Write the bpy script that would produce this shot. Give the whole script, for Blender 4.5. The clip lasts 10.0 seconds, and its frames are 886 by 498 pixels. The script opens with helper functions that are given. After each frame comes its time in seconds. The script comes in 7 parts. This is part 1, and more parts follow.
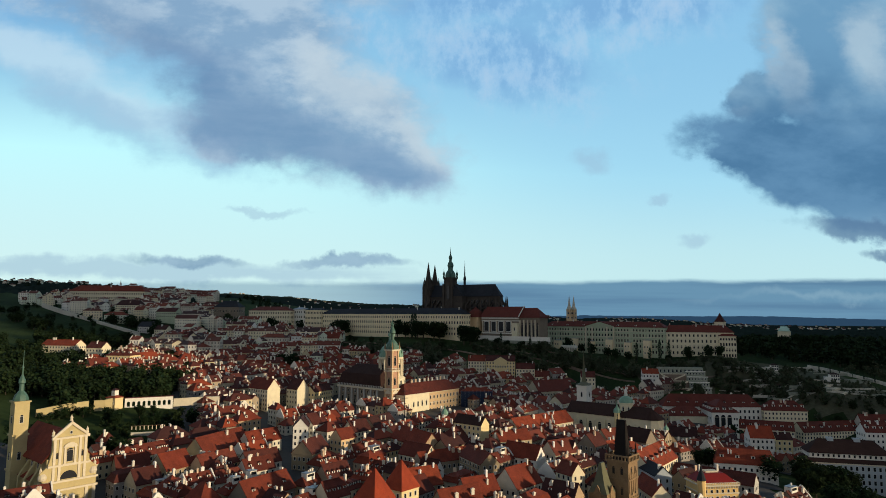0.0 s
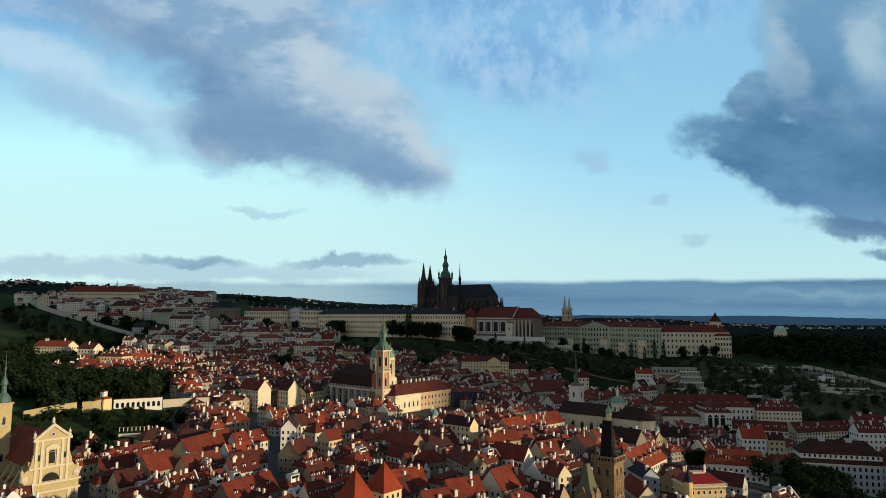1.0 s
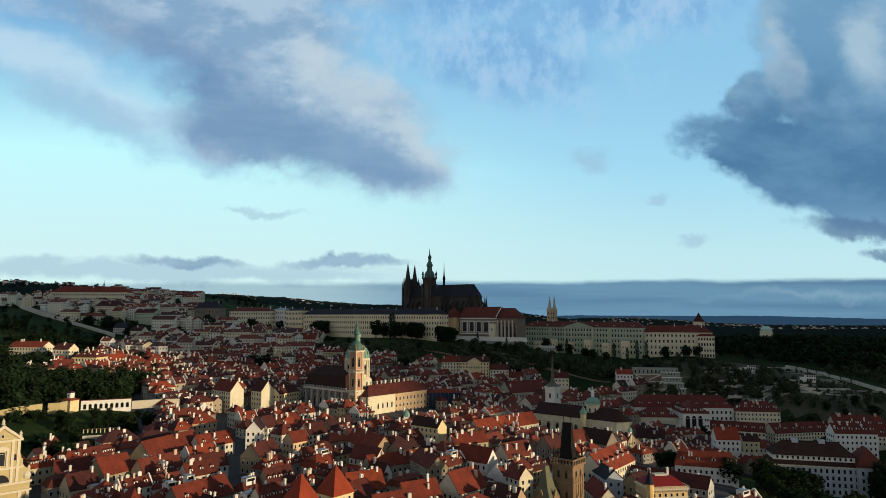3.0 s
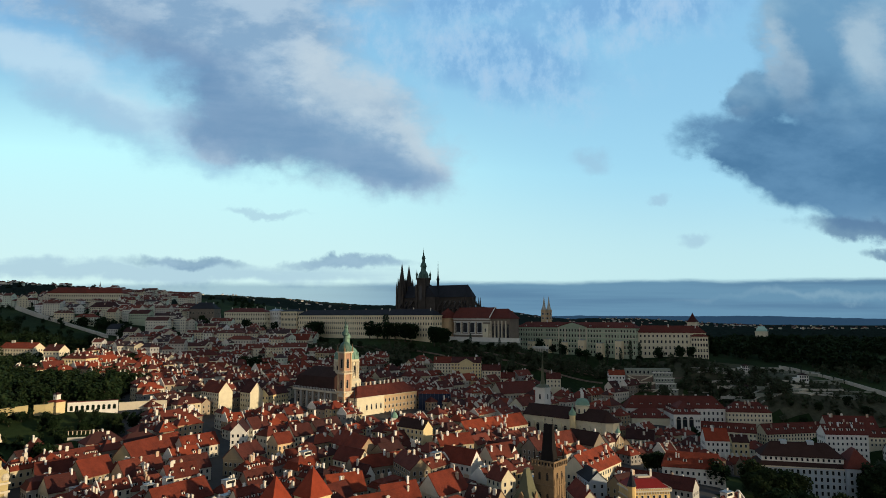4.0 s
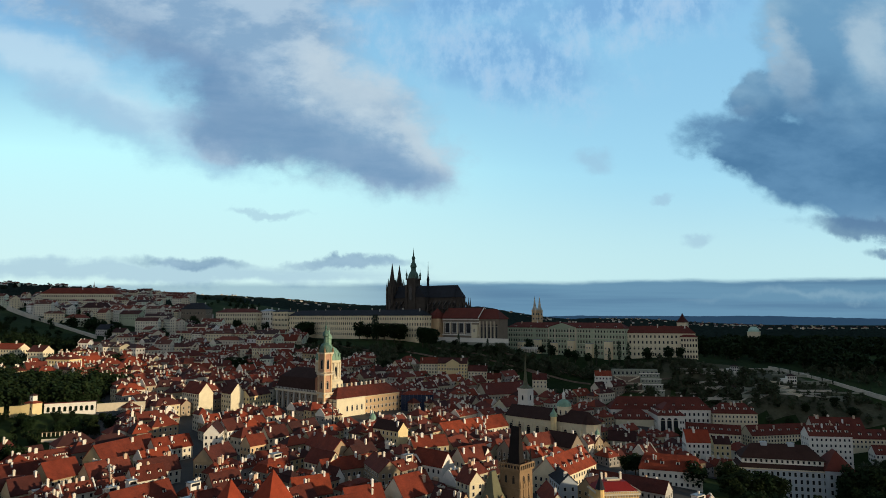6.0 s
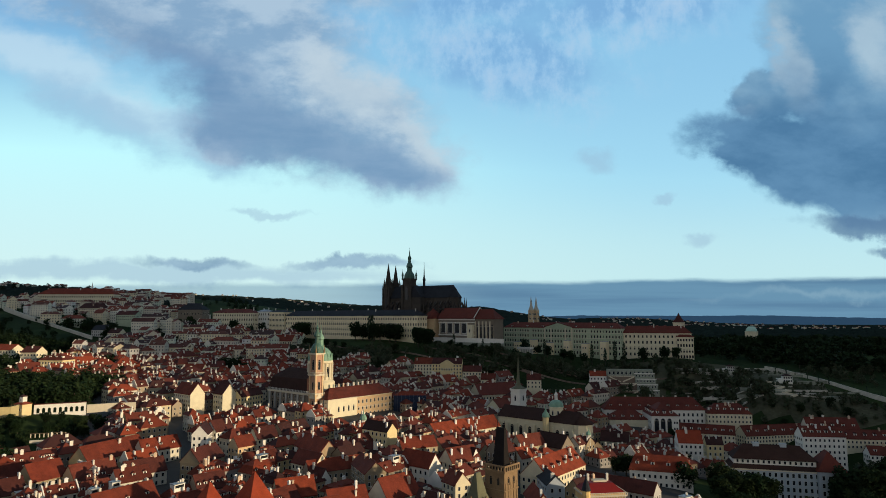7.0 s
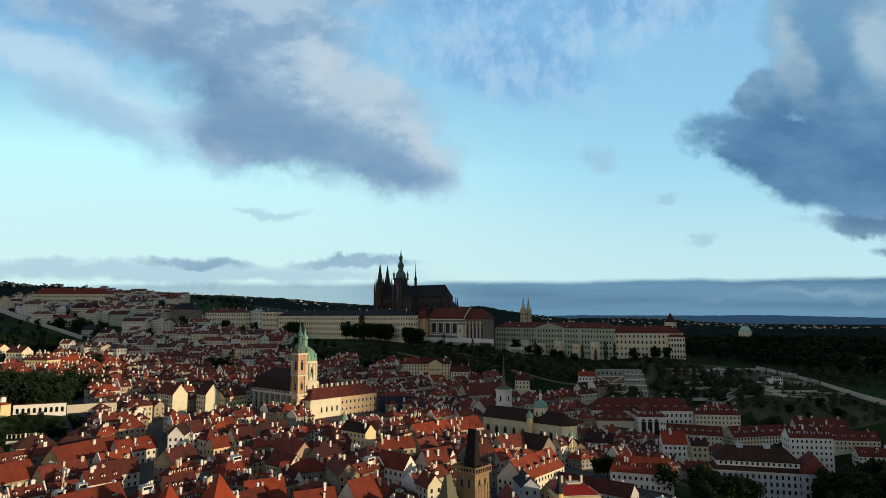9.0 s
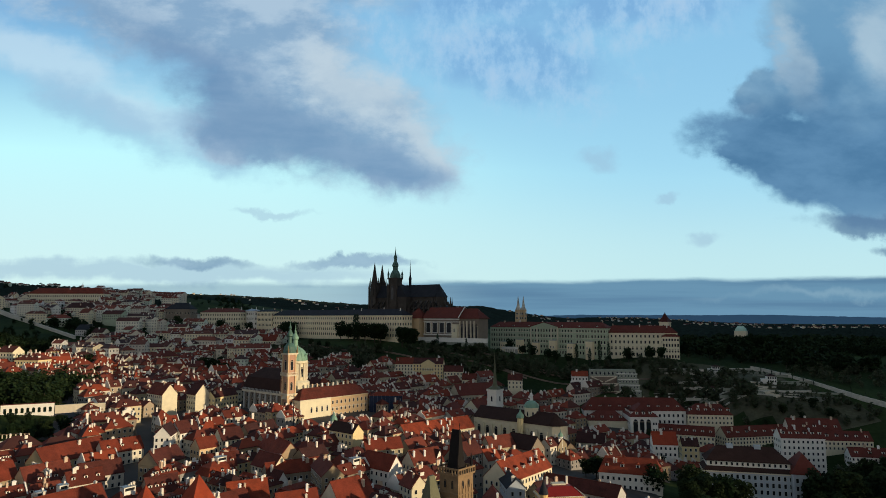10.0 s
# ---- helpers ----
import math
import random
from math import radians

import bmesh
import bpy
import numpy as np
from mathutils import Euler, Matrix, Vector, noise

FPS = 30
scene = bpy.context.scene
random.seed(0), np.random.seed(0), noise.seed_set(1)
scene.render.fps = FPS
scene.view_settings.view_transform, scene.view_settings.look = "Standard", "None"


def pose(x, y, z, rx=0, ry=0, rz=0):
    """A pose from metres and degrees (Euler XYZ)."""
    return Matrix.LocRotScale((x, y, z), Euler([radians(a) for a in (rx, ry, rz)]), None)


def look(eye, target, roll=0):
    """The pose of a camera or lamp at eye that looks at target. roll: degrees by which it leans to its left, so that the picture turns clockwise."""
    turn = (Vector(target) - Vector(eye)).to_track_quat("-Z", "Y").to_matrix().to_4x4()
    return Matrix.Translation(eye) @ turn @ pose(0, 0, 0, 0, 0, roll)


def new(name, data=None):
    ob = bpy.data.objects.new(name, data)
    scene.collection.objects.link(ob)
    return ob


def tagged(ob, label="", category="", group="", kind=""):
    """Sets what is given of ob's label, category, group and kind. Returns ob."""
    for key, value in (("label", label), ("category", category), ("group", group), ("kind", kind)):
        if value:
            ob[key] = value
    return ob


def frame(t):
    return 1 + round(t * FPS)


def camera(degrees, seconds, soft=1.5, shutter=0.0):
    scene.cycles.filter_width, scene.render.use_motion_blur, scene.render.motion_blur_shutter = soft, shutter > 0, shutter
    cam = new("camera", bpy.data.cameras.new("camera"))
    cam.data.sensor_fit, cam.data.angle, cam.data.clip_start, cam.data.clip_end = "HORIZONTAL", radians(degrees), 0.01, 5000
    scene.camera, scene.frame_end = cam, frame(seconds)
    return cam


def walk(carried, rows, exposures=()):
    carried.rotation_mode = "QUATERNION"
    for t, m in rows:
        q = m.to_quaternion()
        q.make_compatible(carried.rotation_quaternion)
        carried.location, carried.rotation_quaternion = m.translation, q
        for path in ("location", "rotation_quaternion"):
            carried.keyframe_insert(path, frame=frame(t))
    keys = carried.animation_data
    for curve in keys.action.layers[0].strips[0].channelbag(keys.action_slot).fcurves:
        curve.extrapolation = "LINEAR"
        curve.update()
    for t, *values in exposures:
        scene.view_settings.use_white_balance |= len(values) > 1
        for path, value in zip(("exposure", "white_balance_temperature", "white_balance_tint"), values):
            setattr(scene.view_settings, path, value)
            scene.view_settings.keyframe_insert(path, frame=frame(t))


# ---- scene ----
cam = camera(70.0, 10.0, soft=0.9)
PATH = [
    (0, (-0.023, 0.431, 93.946), (-0.022, 2.42, 94.16), 0.3),
    (0.5, (3.811, 1.272, 94.07), (3.811, 3.261, 94.284), 0.2),
    (1, (7.583, 2.401, 94.203), (7.582, 4.39, 94.417), 0.2),
    (1.5, (11.881, 3.51, 94.173), (11.883, 5.499, 94.387), 0.2),
    (2, (16.456, 4.507, 94.277), (16.463, 6.495, 94.491), 0.2),
    (2.5, (21.437, 5.783, 94.255), (21.443, 7.771, 94.469), 0.2),
    (4, (36.041, 8.521, 94.607), (36.042, 10.509, 94.823), 0.1),
    (4.5, (40.419, 9.376, 94.848), (40.417, 11.364, 95.063), 0.1),
    (5, (44.796, 10.033, 95.1), (44.79, 12.022, 95.314), 0.1),
    (5.5, (48.776, 10.686, 95.154), (48.77, 12.674, 95.37), 0.1),
    (7, (60.833, 13.543, 95.335), (60.819, 15.531, 95.551), 0.0),
    (7.5, (64.416, 14.361, 95.482), (64.399, 16.35, 95.697), 0.0),
    (8, (67.854, 15.305, 95.447), (67.835, 17.294, 95.662), 0.0),
    (8.5, (71.374, 16.185, 95.502), (71.355, 18.173, 95.716), 0.0),
    (9, (74.881, 17.505, 95.501), (74.86, 19.493, 95.716), 0.0),
    (9.5, (78.619, 18.533, 95.497), (78.597, 20.521, 95.712), 0.0),
    (10, (82.282, 19.799, 95.565), (82.26, 21.788, 95.779), -0.0),
]
walk(cam, [(t, look(eye, target, roll)) for t, eye, target, roll in PATH])

# ---- world ----
SUN_EL, SUN_AZ = 8.5, 113.5          # degrees; azimuth clockwise from the view along +y


def world_sky():
    w = bpy.data.worlds.new("sky")
    w.use_nodes = True
    scene.world = w
    nt = w.node_tree
    nt.nodes.clear()
    N, L = nt.nodes.new, nt.links.new
    out, bg = N("ShaderNodeOutputWorld"), N("ShaderNodeBackground")
    L(bg.outputs[0], out.inputs[0])
    sky = N("ShaderNodeTexSky")
    sky.sky_type = "NISHITA"
    sky.sun_disc = False
    sky.sun_elevation = radians(SUN_EL)
    sky.sun_rotation = radians(SUN_AZ)
    sky.altitude, sky.air_density, sky.dust_density, sky.ozone_density = 300, 1.0, 0.6, 2.0
    tc, sep = N("ShaderNodeTexCoord"), N("ShaderNodeSeparateXYZ")
    L(tc.outputs["Generated"], sep.inputs[0])

    def m(op, a, b=None, c=None):
        n = N("ShaderNodeMath")
        n.operation = op
        for i, v in enumerate((a, b, c)):
            if v is None:
                continue
            if isinstance(v, (int, float)):
                n.inputs[i].default_value = v
            else:
                L(v, n.inputs[i])
        return n.outputs[0]

    def step(v, a, b):
        n = N("ShaderNodeMapRange")
        n.interpolation_type = "SMOOTHSTEP"
        L(v, n.inputs[0])
        n.inputs[1].default_value, n.inputs[2].default_value = a, b
        return n.outputs[0]

    ay = m("MAXIMUM", m("ABSOLUTE", sep.outputs[1]), 0.05)
    u0, v0 = m("DIVIDE", sep.outputs[0], ay), m("DIVIDE", sep.outputs[2], ay)
    vec = N("ShaderNodeCombineXYZ")
    L(u0, vec.inputs[0]), L(v0, vec.inputs[1])

    def noise_at(scale, sx, sy, detail, rough, rot=0.0):
        mp = N("ShaderNodeMapping")
        mp.inputs["Scale"].default_value = (sx, sy, 1)
        mp.inputs["Rotation"].default_value = (0, 0, rot)
        L(vec.outputs[0], mp.inputs[0])
        n = N("ShaderNodeTexNoise")
        n.inputs["Scale"].default_value, n.inputs["Detail"].default_value, n.inputs["Roughness"].default_value = scale, detail, rough
        L(mp.outputs[0], n.inputs["Vector"])
        return n.outputs["Fac"]

    big = noise_at(2.6, 1.0, 2.3, 9, 0.55, 0.46)
    fine = noise_at(7.5, 1.0, 2.0, 9, 0.60, 0.46)
    wisp = noise_at(17.0, 1.0, 1.4, 7, 0.62, 0.9)
    lump = noise_at(5.0, 1.0, 1.3, 8, 0.55, 0.2)
    comb = noise_at(4.0, 0.8, 3.6, 8, 0.6, 0.42)
    ripple = noise_at(15.0, 1.5, 0.8, 7, 0.65, -0.5)

    def swirl(scale, du, dv):
        """Sideways push of the clouds' outline, so that no rim stays an ellipse."""
        n = N("ShaderNodeTexNoise")
        n.inputs["Scale"].default_value, n.inputs["Detail"].default_value, n.inputs["Roughness"].default_value = scale, 7, 0.6
        L(vec.outputs[0], n.inputs["Vector"])
        c = N("ShaderNodeSeparateColor")
        L(n.outputs["Color"], c.inputs[0])
        return m("MULTIPLY", m("SUBTRACT", c.outputs[0], 0.5), du), m("MULTIPLY", m("SUBTRACT", c.outputs[1], 0.5), dv)

    (au, av), (bu, bv) = swirl(3.2, 0.22, 0.12), swirl(12.0, 0.07, 0.05)
    u, v = m("ADD", u0, m("ADD", au, bu)), m("ADD", v0, m("ADD", av, bv))

    def blob(cu, cv, ru, rv, tilt):
        """The body of one long cloud in the sky's plane: 1 at its heart, 0 at its rim, below that outside."""
        c, s = math.cos(tilt), math.sin(tilt)
        du, dv = m("SUBTRACT", u, cu), m("SUBTRACT", v, cv)
        p = m("DIVIDE", m("ADD", m("MULTIPLY", du, c), m("MULTIPLY", dv, s)), ru)
        q = m("DIVIDE", m("SUBTRACT", m("MULTIPLY", dv, c), m("MULTIPLY", du, s)), rv)
        return m("SUBTRACT", 1.0, m("SQRT", m("ADD", m("MULTIPLY", p, p), m("MULTIPLY", q, q))))

    def most(*xs):
        t = xs[0]
        for x in xs[1:]:
            t = m("SMOOTH_MAX", t, x, 0.25)
        return t

    def about(n, k):
        return m("MULTIPLY", m("SUBTRACT", n, 0.5), k)

    def total(*xs):
        t = xs[0]
        for x in xs[1:]:
            t = m("ADD", t, x)
        return t

    # the great grey cloud that runs down from the upper left: body, dark underside, bright ragged top
    body = step(total(most(blob(-0.42, 0.50, 0.34, 0.13, -0.30), blob(-0.25, 0.350, 0.30, 0.125, -0.42), blob(-0.11, 0.262, 0.165, 0.072, -0.22), blob(-0.30, 0.285, 0.16, 0.055, -0.25), blob(-0.33, 0.60, 0.40, 0.12, 0.0)),
                      about(fine, 0.55), about(wisp, 0.25)), -0.02, 0.42)
    dark = step(total(most(blob(-0.43, 0.385, 0.17, 0.060, -0.62), blob(-0.27, 0.290, 0.22, 0.060, -0.34), blob(-0.11, 0.240, 0.12, 0.040, -0.20)),
                      about(comb, 0.9), about(fine, 0.5)), -0.35, 0.75)
    tops = step(total(most(blob(-0.15, 0.375, 0.17, 0.10, -0.45), blob(-0.05, 0.285, 0.10, 0.035, -0.55)), about(fine, 0.9), about(wisp, 0.7)), 0.05, 0.75)
    # thin white cloud to its left, with a grey fold below
    wisps = step(total(most(blob(-0.66, 0.415, 0.24, 0.055, -0.42), blob(-0.50, 0.335, 0.18, 0.045, -0.35)), about(comb, 1.2), about(fine, 0.5)), -0.10, 0.75)
    lobe = step(total(most(blob(-0.55, 0.325, 0.22, 0.050, -0.38), blob(-0.36, 0.262, 0.13, 0.040, -0.35), blob(-0.40, 0.30, 0.15, 0.05, -0.35)), about(comb, 0.9), about(fine, 0.6), about(wisp, 0.4)), -0.05, 0.75)
    # mottled veil high in the middle
    veil = step(total(most(blob(0.10, 0.42, 0.21, 0.10, -0.25), blob(0.30, 0.52, 0.26, 0.075, 0.1), blob(0.05, 0.52, 0.18, 0.06, 0.0)), about(lump, 1.0), about(fine, 0.6)), -0.05, 0.75)
    mottle = m("MULTIPLY", step(total(most(blob(0.10, 0.42, 0.26, 0.13, -0.2), blob(0.26, 0.50, 0.28, 0.09, 0.1), blob(-0.14, 0.44, 0.15, 0.10, -0.4)), about(fine, 0.6)), -0.05, 0.55),
               step(m("ADD", m("MULTIPLY", ripple, 0.75), m("MULTIPLY", wisp, 0.35)), 0.49, 0.74))
    # the heap of cloud to the east and the small dark streaks low down
    rough = total(about(fine, 1.1), about(lump, 1.2), about(wisp, 0.6))
    heap = step(total(most(blob(0.70, 0.44, 0.185, 0.26, 0.0), blob(0.59, 0.258, 0.205, 0.072, -0.12), blob(0.72, 0.212, 0.22, 0.085, -0.08), blob(0.52, 0.355, 0.075, 0.05, 0.3), blob(0.47, 0.262, 0.07, 0.03, 0.1)), 0.06, m("MULTIPLY", rough, 0.42)), -0.04, 0.26)
    tail = step(total(most(blob(0.68, 0.142, 0.15, 0.020, -0.04), blob(0.74, 0.105, 0.09, 0.012, -0.05)), m("MULTIPLY", rough, 0.6)), -0.05, 0.5)
    gloom = m("MULTIPLY", step(total(v0, about(lump, 0.22), m("MULTIPLY", u0, 0.10)), 0.50, 0.34), step(v0, 0.12, 0.19))
    pale = step(total(most(blob(0.565, 0.42, 0.045, 0.13, 0.1), blob(0.46, 0.315, 0.06, 0.02, 0.5), blob(0.72, 0.44, 0.06, 0.09, 0.0)), about(wisp, 0.8), about(fine, 0.8)), -0.1, 0.8)
    puffs = step(total(most(blob(-0.39, 0.088, 0.13, 0.011, -0.02), blob(-0.15, 0.087, 0.10, 0.010, 0.02)), m("MULTIPLY", rough, 0.35)), -0.15, 0.6)
    band = m("MULTIPLY", step(total(blob(-0.45, 0.070, 0.62, 0.022, 0.0), about(noise_at(5.0, 0.5, 8.0, 6, 0.55), 1.0)), 0.0, 0.7), step(u0, 0.05, -0.10))
    tufts = step(total(most(blob(0.245, 0.250, 0.06, 0.024, 0.0), blob(-0.265, 0.172, 0.08, 0.007, -0.12), blob(0.405, 0.130, 0.042, 0.014, 0.0), blob(0.35, 0.195, 0.03, 0.008, 0.2)), m("MULTIPLY", rough, 0.6)), -0.1, 0.7)
    edge = m("ADD", m("MULTIPLY", m("SUBTRACT", noise_at(6.0, 1.0, 5.0, 8, 0.6), 0.5), 0.016), m("MULTIPLY", u0, 0.010))
    vb = m("SUBTRACT", v0, edge)
    streak = step(noise_at(4.0, 0.45, 10.0, 5, 0.5), 0.42, 0.62)
    gleam = m("MULTIPLY", step(total(blob(0.62, 0.030, 0.26, 0.012, 0.02), about(streak, 0.5)), -0.1, 0.8), 0.6)
    bank = m("MULTIPLY", step(vb, 0.060, 0.050), m("ADD", 0.55, m("MULTIPLY", step(u0, -0.25, 0.10), 0.45)))

    def mix(f, a, b):
        n = N("ShaderNodeMix")
        n.data_type = "RGBA"
        if isinstance(f, (int, float)):
            n.inputs["Factor"].default_value = f
        else:
            L(f, n.inputs["Factor"])
        for sock, val in ((n.inputs[6], a), (n.inputs[7], b)):
            if isinstance(val, tuple):
                sock.default_value = (*val, 1)
            else:
                L(val, sock)
        return n.outputs[2]

    # clear air: pale and bright low down, deeper blue above
    ramp = N("ShaderNodeValToRGB")
    L(step(m("ADD", v0, m("MULTIPLY", u0, 0.05)), 0.0, 0.60), ramp.inputs[0])
    el = ramp.color_ramp.elements
    el[0].position, el[0].color = 0.0, (6.9, 9.6, 9.8, 1)
    el[1].position, el[1].color = 1.0, (1.5, 4.0, 7.6, 1)
    e = el.new(0.35)
    e.color = (6.2, 10.9, 11.4, 1)
    e = el.new(0.65)
    e.color = (3.5, 6.9, 9.2, 1)
    air = mix(m("MULTIPLY", step(m("ADD", u0, m("MULTIPLY", v0, 0.9)), -0.15, 0.55), 0.72), mix(0.84, sky.outputs[0], ramp.outputs[0]), mix(step(v0, 0.06, 0.26), (5.2, 7.9, 8.5), (3.1, 6.2, 8.6)))
    col = mix(m("MULTIPLY", veil, 0.62), air, mix(step(m("ADD", ripple, about(wisp, 0.5)), 0.38, 0.60), (1.7, 3.6, 6.6), (2.6, 4.9, 7.8)))
    col = mix(m("MULTIPLY", mottle, 0.50), col, (4.9, 6.5, 8.2))
    col = mix(m("MULTIPLY", wisps, 0.60), col, (6.0, 7.7, 8.8))
    col = mix(m("MULTIPLY", lobe, 0.62), col, (2.9, 4.9, 7.0))
    grey = mix(step(total(fine, about(comb, 0.6), about(wisp, 0.5)), 0.36, 0.66), (2.4, 3.9, 5.7), (4.2, 5.6, 7.0))
    grey = mix(m("MULTIPLY", tops, 0.75), grey, (5.5, 6.6, 7.4))
    grey = mix(m("MULTIPLY", dark, 0.90), grey, mix(step(comb, 0.35, 0.70), (1.30, 2.55, 4.45), (2.0, 3.3, 5.2)))
    col = mix(m("MULTIPLY", body, 0.93), col, grey)
    heaped = mix(step(lump, 0.36, 0.64), (1.45, 3.2, 5.1), (2.7, 4.6, 6.2))
    heaped = mix(m("MULTIPLY", pale, 0.7), heaped, (4.6, 6.0, 7.0))
    heaped = mix(gloom, heaped, mix(step(fine, 0.35, 0.65), (0.62, 1.75, 3.35), (1.05, 2.45, 4.25)))
    col = mix(m("MULTIPLY", heap, 0.95), col, heaped)
    col = mix(m("MULTIPLY", tail, 0.80), col, (1.0, 2.0, 3.5))
    col = mix(m("MULTIPLY", tufts, 0.45), col, (3.2, 4.8, 6.5))
    col = mix(m("MULTIPLY", band, 0.65), col, (3.6, 5.4, 6.8))
    col = mix(m("MULTIPLY", puffs, 0.78), col, mix(step(fine, 0.4, 0.6), (1.5, 2.8, 4.4), (2.6, 4.1, 5.7)))
    col = mix(m("MULTIPLY", bank, 0.95), col, mix(m("MULTIPLY", gleam, 1.0), mix(streak, (1.20, 2.65, 4.1), (0.85, 2.0, 3.4)), (2.4, 4.0, 5.2)))
    # added unseen cloud cover overhead and behind sets the fill: dark above, bright low
    fill_deck = m("MULTIPLY", m("SUBTRACT", 1.0, m("MULTIPLY", step(sep.outputs[1], 0.25, 0.62), step(sep.outputs[2], 0.72, 0.50))), 0.93)
    col = mix(fill_deck, col, mix(step(sep.outputs[2], 0.42, 0.02), mix(big, (1.1, 1.42, 1.88), (1.95, 2.4, 2.95)), mix(big, (7.3, 7.2, 7.2), (11.3, 10.8, 10.3))))
    L(col, bg.inputs[0])
    bg.inputs[1].default_value = 0.10
    return w


world_sky()
sun = new("sun", bpy.data.lights.new("sun", "SUN"))
sun.data.energy, sun.data.angle, sun.data.color = 4.2, radians(1.2), (1.0, 0.81, 0.54)
_a, _e = radians(SUN_AZ), radians(SUN_EL)
SUN_DIR = Vector((math.sin(_a) * math.cos(_e), math.cos(_a) * math.cos(_e), math.sin(_e)))
sun.matrix_world = look(SUN_DIR * 800, (0, 0, 0))
scene.view_settings.exposure = 0.0


# ---- materials ----
def material(name, col, rough=0.85, var=0.25, scale=0.4, bump=0.3, metal=0.0, ramp=None, tiles=0.0, spec=0.3, island=False):
    """Plaster, stone, tile and so on: a base colour or a ramp over the objects, mottled at two scales, with relief."""
    mt = bpy.data.materials.new(name)
    mt.use_nodes = True
    nt = mt.node_tree
    N, L = nt.nodes.new, nt.links.new
    p = nt.nodes["Principled BSDF"]
    p.inputs["Roughness"].default_value, p.inputs["Metallic"].default_value = rough, metal
    p.inputs["Specular IOR Level"].default_value = spec
    tc = N("ShaderNodeTexCoord")
    base = None
    if ramp:
        info, cr = N("ShaderNodeNewGeometry" if island else "ShaderNodeObjectInfo"), N("ShaderNodeValToRGB")
        cr.color_ramp.interpolation = "CONSTANT"
        L(info.outputs["Random Per Island" if island else "Random"], cr.inputs[0])
        while len(cr.color_ramp.elements) < len(ramp):
            cr.color_ramp.elements.new(0.5)
        for i, c in enumerate(ramp):
            cr.color_ramp.elements[i].position, cr.color_ramp.elements[i].color = i / len(ramp), (*c, 1)
        base = cr.outputs[0]
    n1, n2 = N("ShaderNodeTexNoise"), N("ShaderNodeTexNoise")
    for n, s, d in ((n1, scale, 4), (n2, scale * 9, 6)):
        n.inputs["Scale"].default_value, n.inputs["Detail"].default_value, n.inputs["Roughness"].default_value = s, d, 0.65
        L(tc.outputs["Object"], n.inputs["Vector"])
    add = N("ShaderNodeMath")
    add.operation = "MULTIPLY_ADD"
    L(n2.outputs["Fac"], add.inputs[0])
    add.inputs[1].default_value = 0.6
    L(n1.outputs["Fac"], add.inputs[2])
    mr = N("ShaderNodeMapRange")
    L(add.outputs[0], mr.inputs[0])
    mr.inputs[1].default_value, mr.inputs[2].default_value = 0.45, 1.15
    mr.inputs[3].default_value, mr.inputs[4].default_value = 1 - var, 1 + var
    mul = N("ShaderNodeMix")
    mul.data_type, mul.blend_type = "RGBA", "MULTIPLY"
    mul.inputs["Factor"].default_value = 1.0
    if base:
        L(base, mul.inputs[6])
    else:
        mul.inputs[6].default_value = (*col, 1)
    L(mr.outputs[0], mul.inputs[7])
    L(mul.outputs[2], p.inputs["Base Color"])
    bp = N("ShaderNodeBump")
    bp.inputs["Strength"].default_value, bp.inputs["Distance"].default_value = bump, 0.12
    if tiles:
        wv = N("ShaderNodeTexWave")
        wv.bands_direction = "Z"
        wv.inputs["Scale"].default_value, wv.inputs["Distortion"].default_value, wv.inputs["Detail"].default_value = tiles, 0.6, 2
        L(tc.outputs["Object"], wv.inputs["Vector"])
        s = N("ShaderNodeMath")
        s.operation = "ADD"
        L(wv.outputs["Fac"], s.inputs[0]), L(n2.outputs["Fac"], s.inputs[1])
        L(s.outputs[0], bp.inputs["Height"])
    else:
        L(n2.outputs["Fac"], bp.inputs["Height"])
    L(bp.outputs[0], p.inputs["Normal"])
    return mt


WALLS = [(0.62, 0.56, 0.44), (0.54, 0.45, 0.29), (0.40, 0.33, 0.21), (0.46, 0.40, 0.28), (0.31, 0.24, 0.15), (0.56, 0.51, 0.42), (0.34, 0.27, 0.19), (0.23, 0.185, 0.14), (0.48, 0.37, 0.20), (0.28, 0.255, 0.23), (0.40, 0.285, 0.175)]
TILES = [(0.159, 0.0287, 0.0133), (0.108, 0.0215, 0.0123), (0.202, 0.0343, 0.0141), (0.069, 0.0167, 0.0123), (0.130, 0.0271, 0.0159), (0.239, 0.0415, 0.0159), (0.050, 0.0160, 0.0133), (0.087, 0.0215, 0.0150), (0.152, 0.0335, 0.0194), (0.181, 0.0311, 0.0141)]
LEAVES = [(0.017, 0.032, 0.013), (0.014, 0.028, 0.012), (0.022, 0.034, 0.013), (0.016, 0.027, 0.012)]
PLASTER = material("plaster", None, 0.9, 0.16, 0.25, 0.2, ramp=WALLS)
TILE = material("clay_tiles", None, 0.88, 0.55, 0.22, 0.7, tiles=1.6, ramp=TILES)
PLASTER_FAR = material("plaster_of_many", None, 0.9, 0.12, 0.25, 0.0, ramp=WALLS, island=True)
TILE_FAR = material("clay_tiles_of_many", None, 0.85, 0.25, 0.18, 0.0, ramp=TILES, island=True)
PALE_FAR = material("pale_plaster_of_many", None, 0.9, 0.12, 0.25, 0.0, island=True, ramp=[(0.80, 0.76, 0.66), (0.74, 0.68, 0.54), (0.66, 0.58, 0.43), (0.78, 0.75, 0.70), (0.58, 0.52, 0.42), (0.72, 0.62, 0.42), (0.62, 0.66, 0.52)])
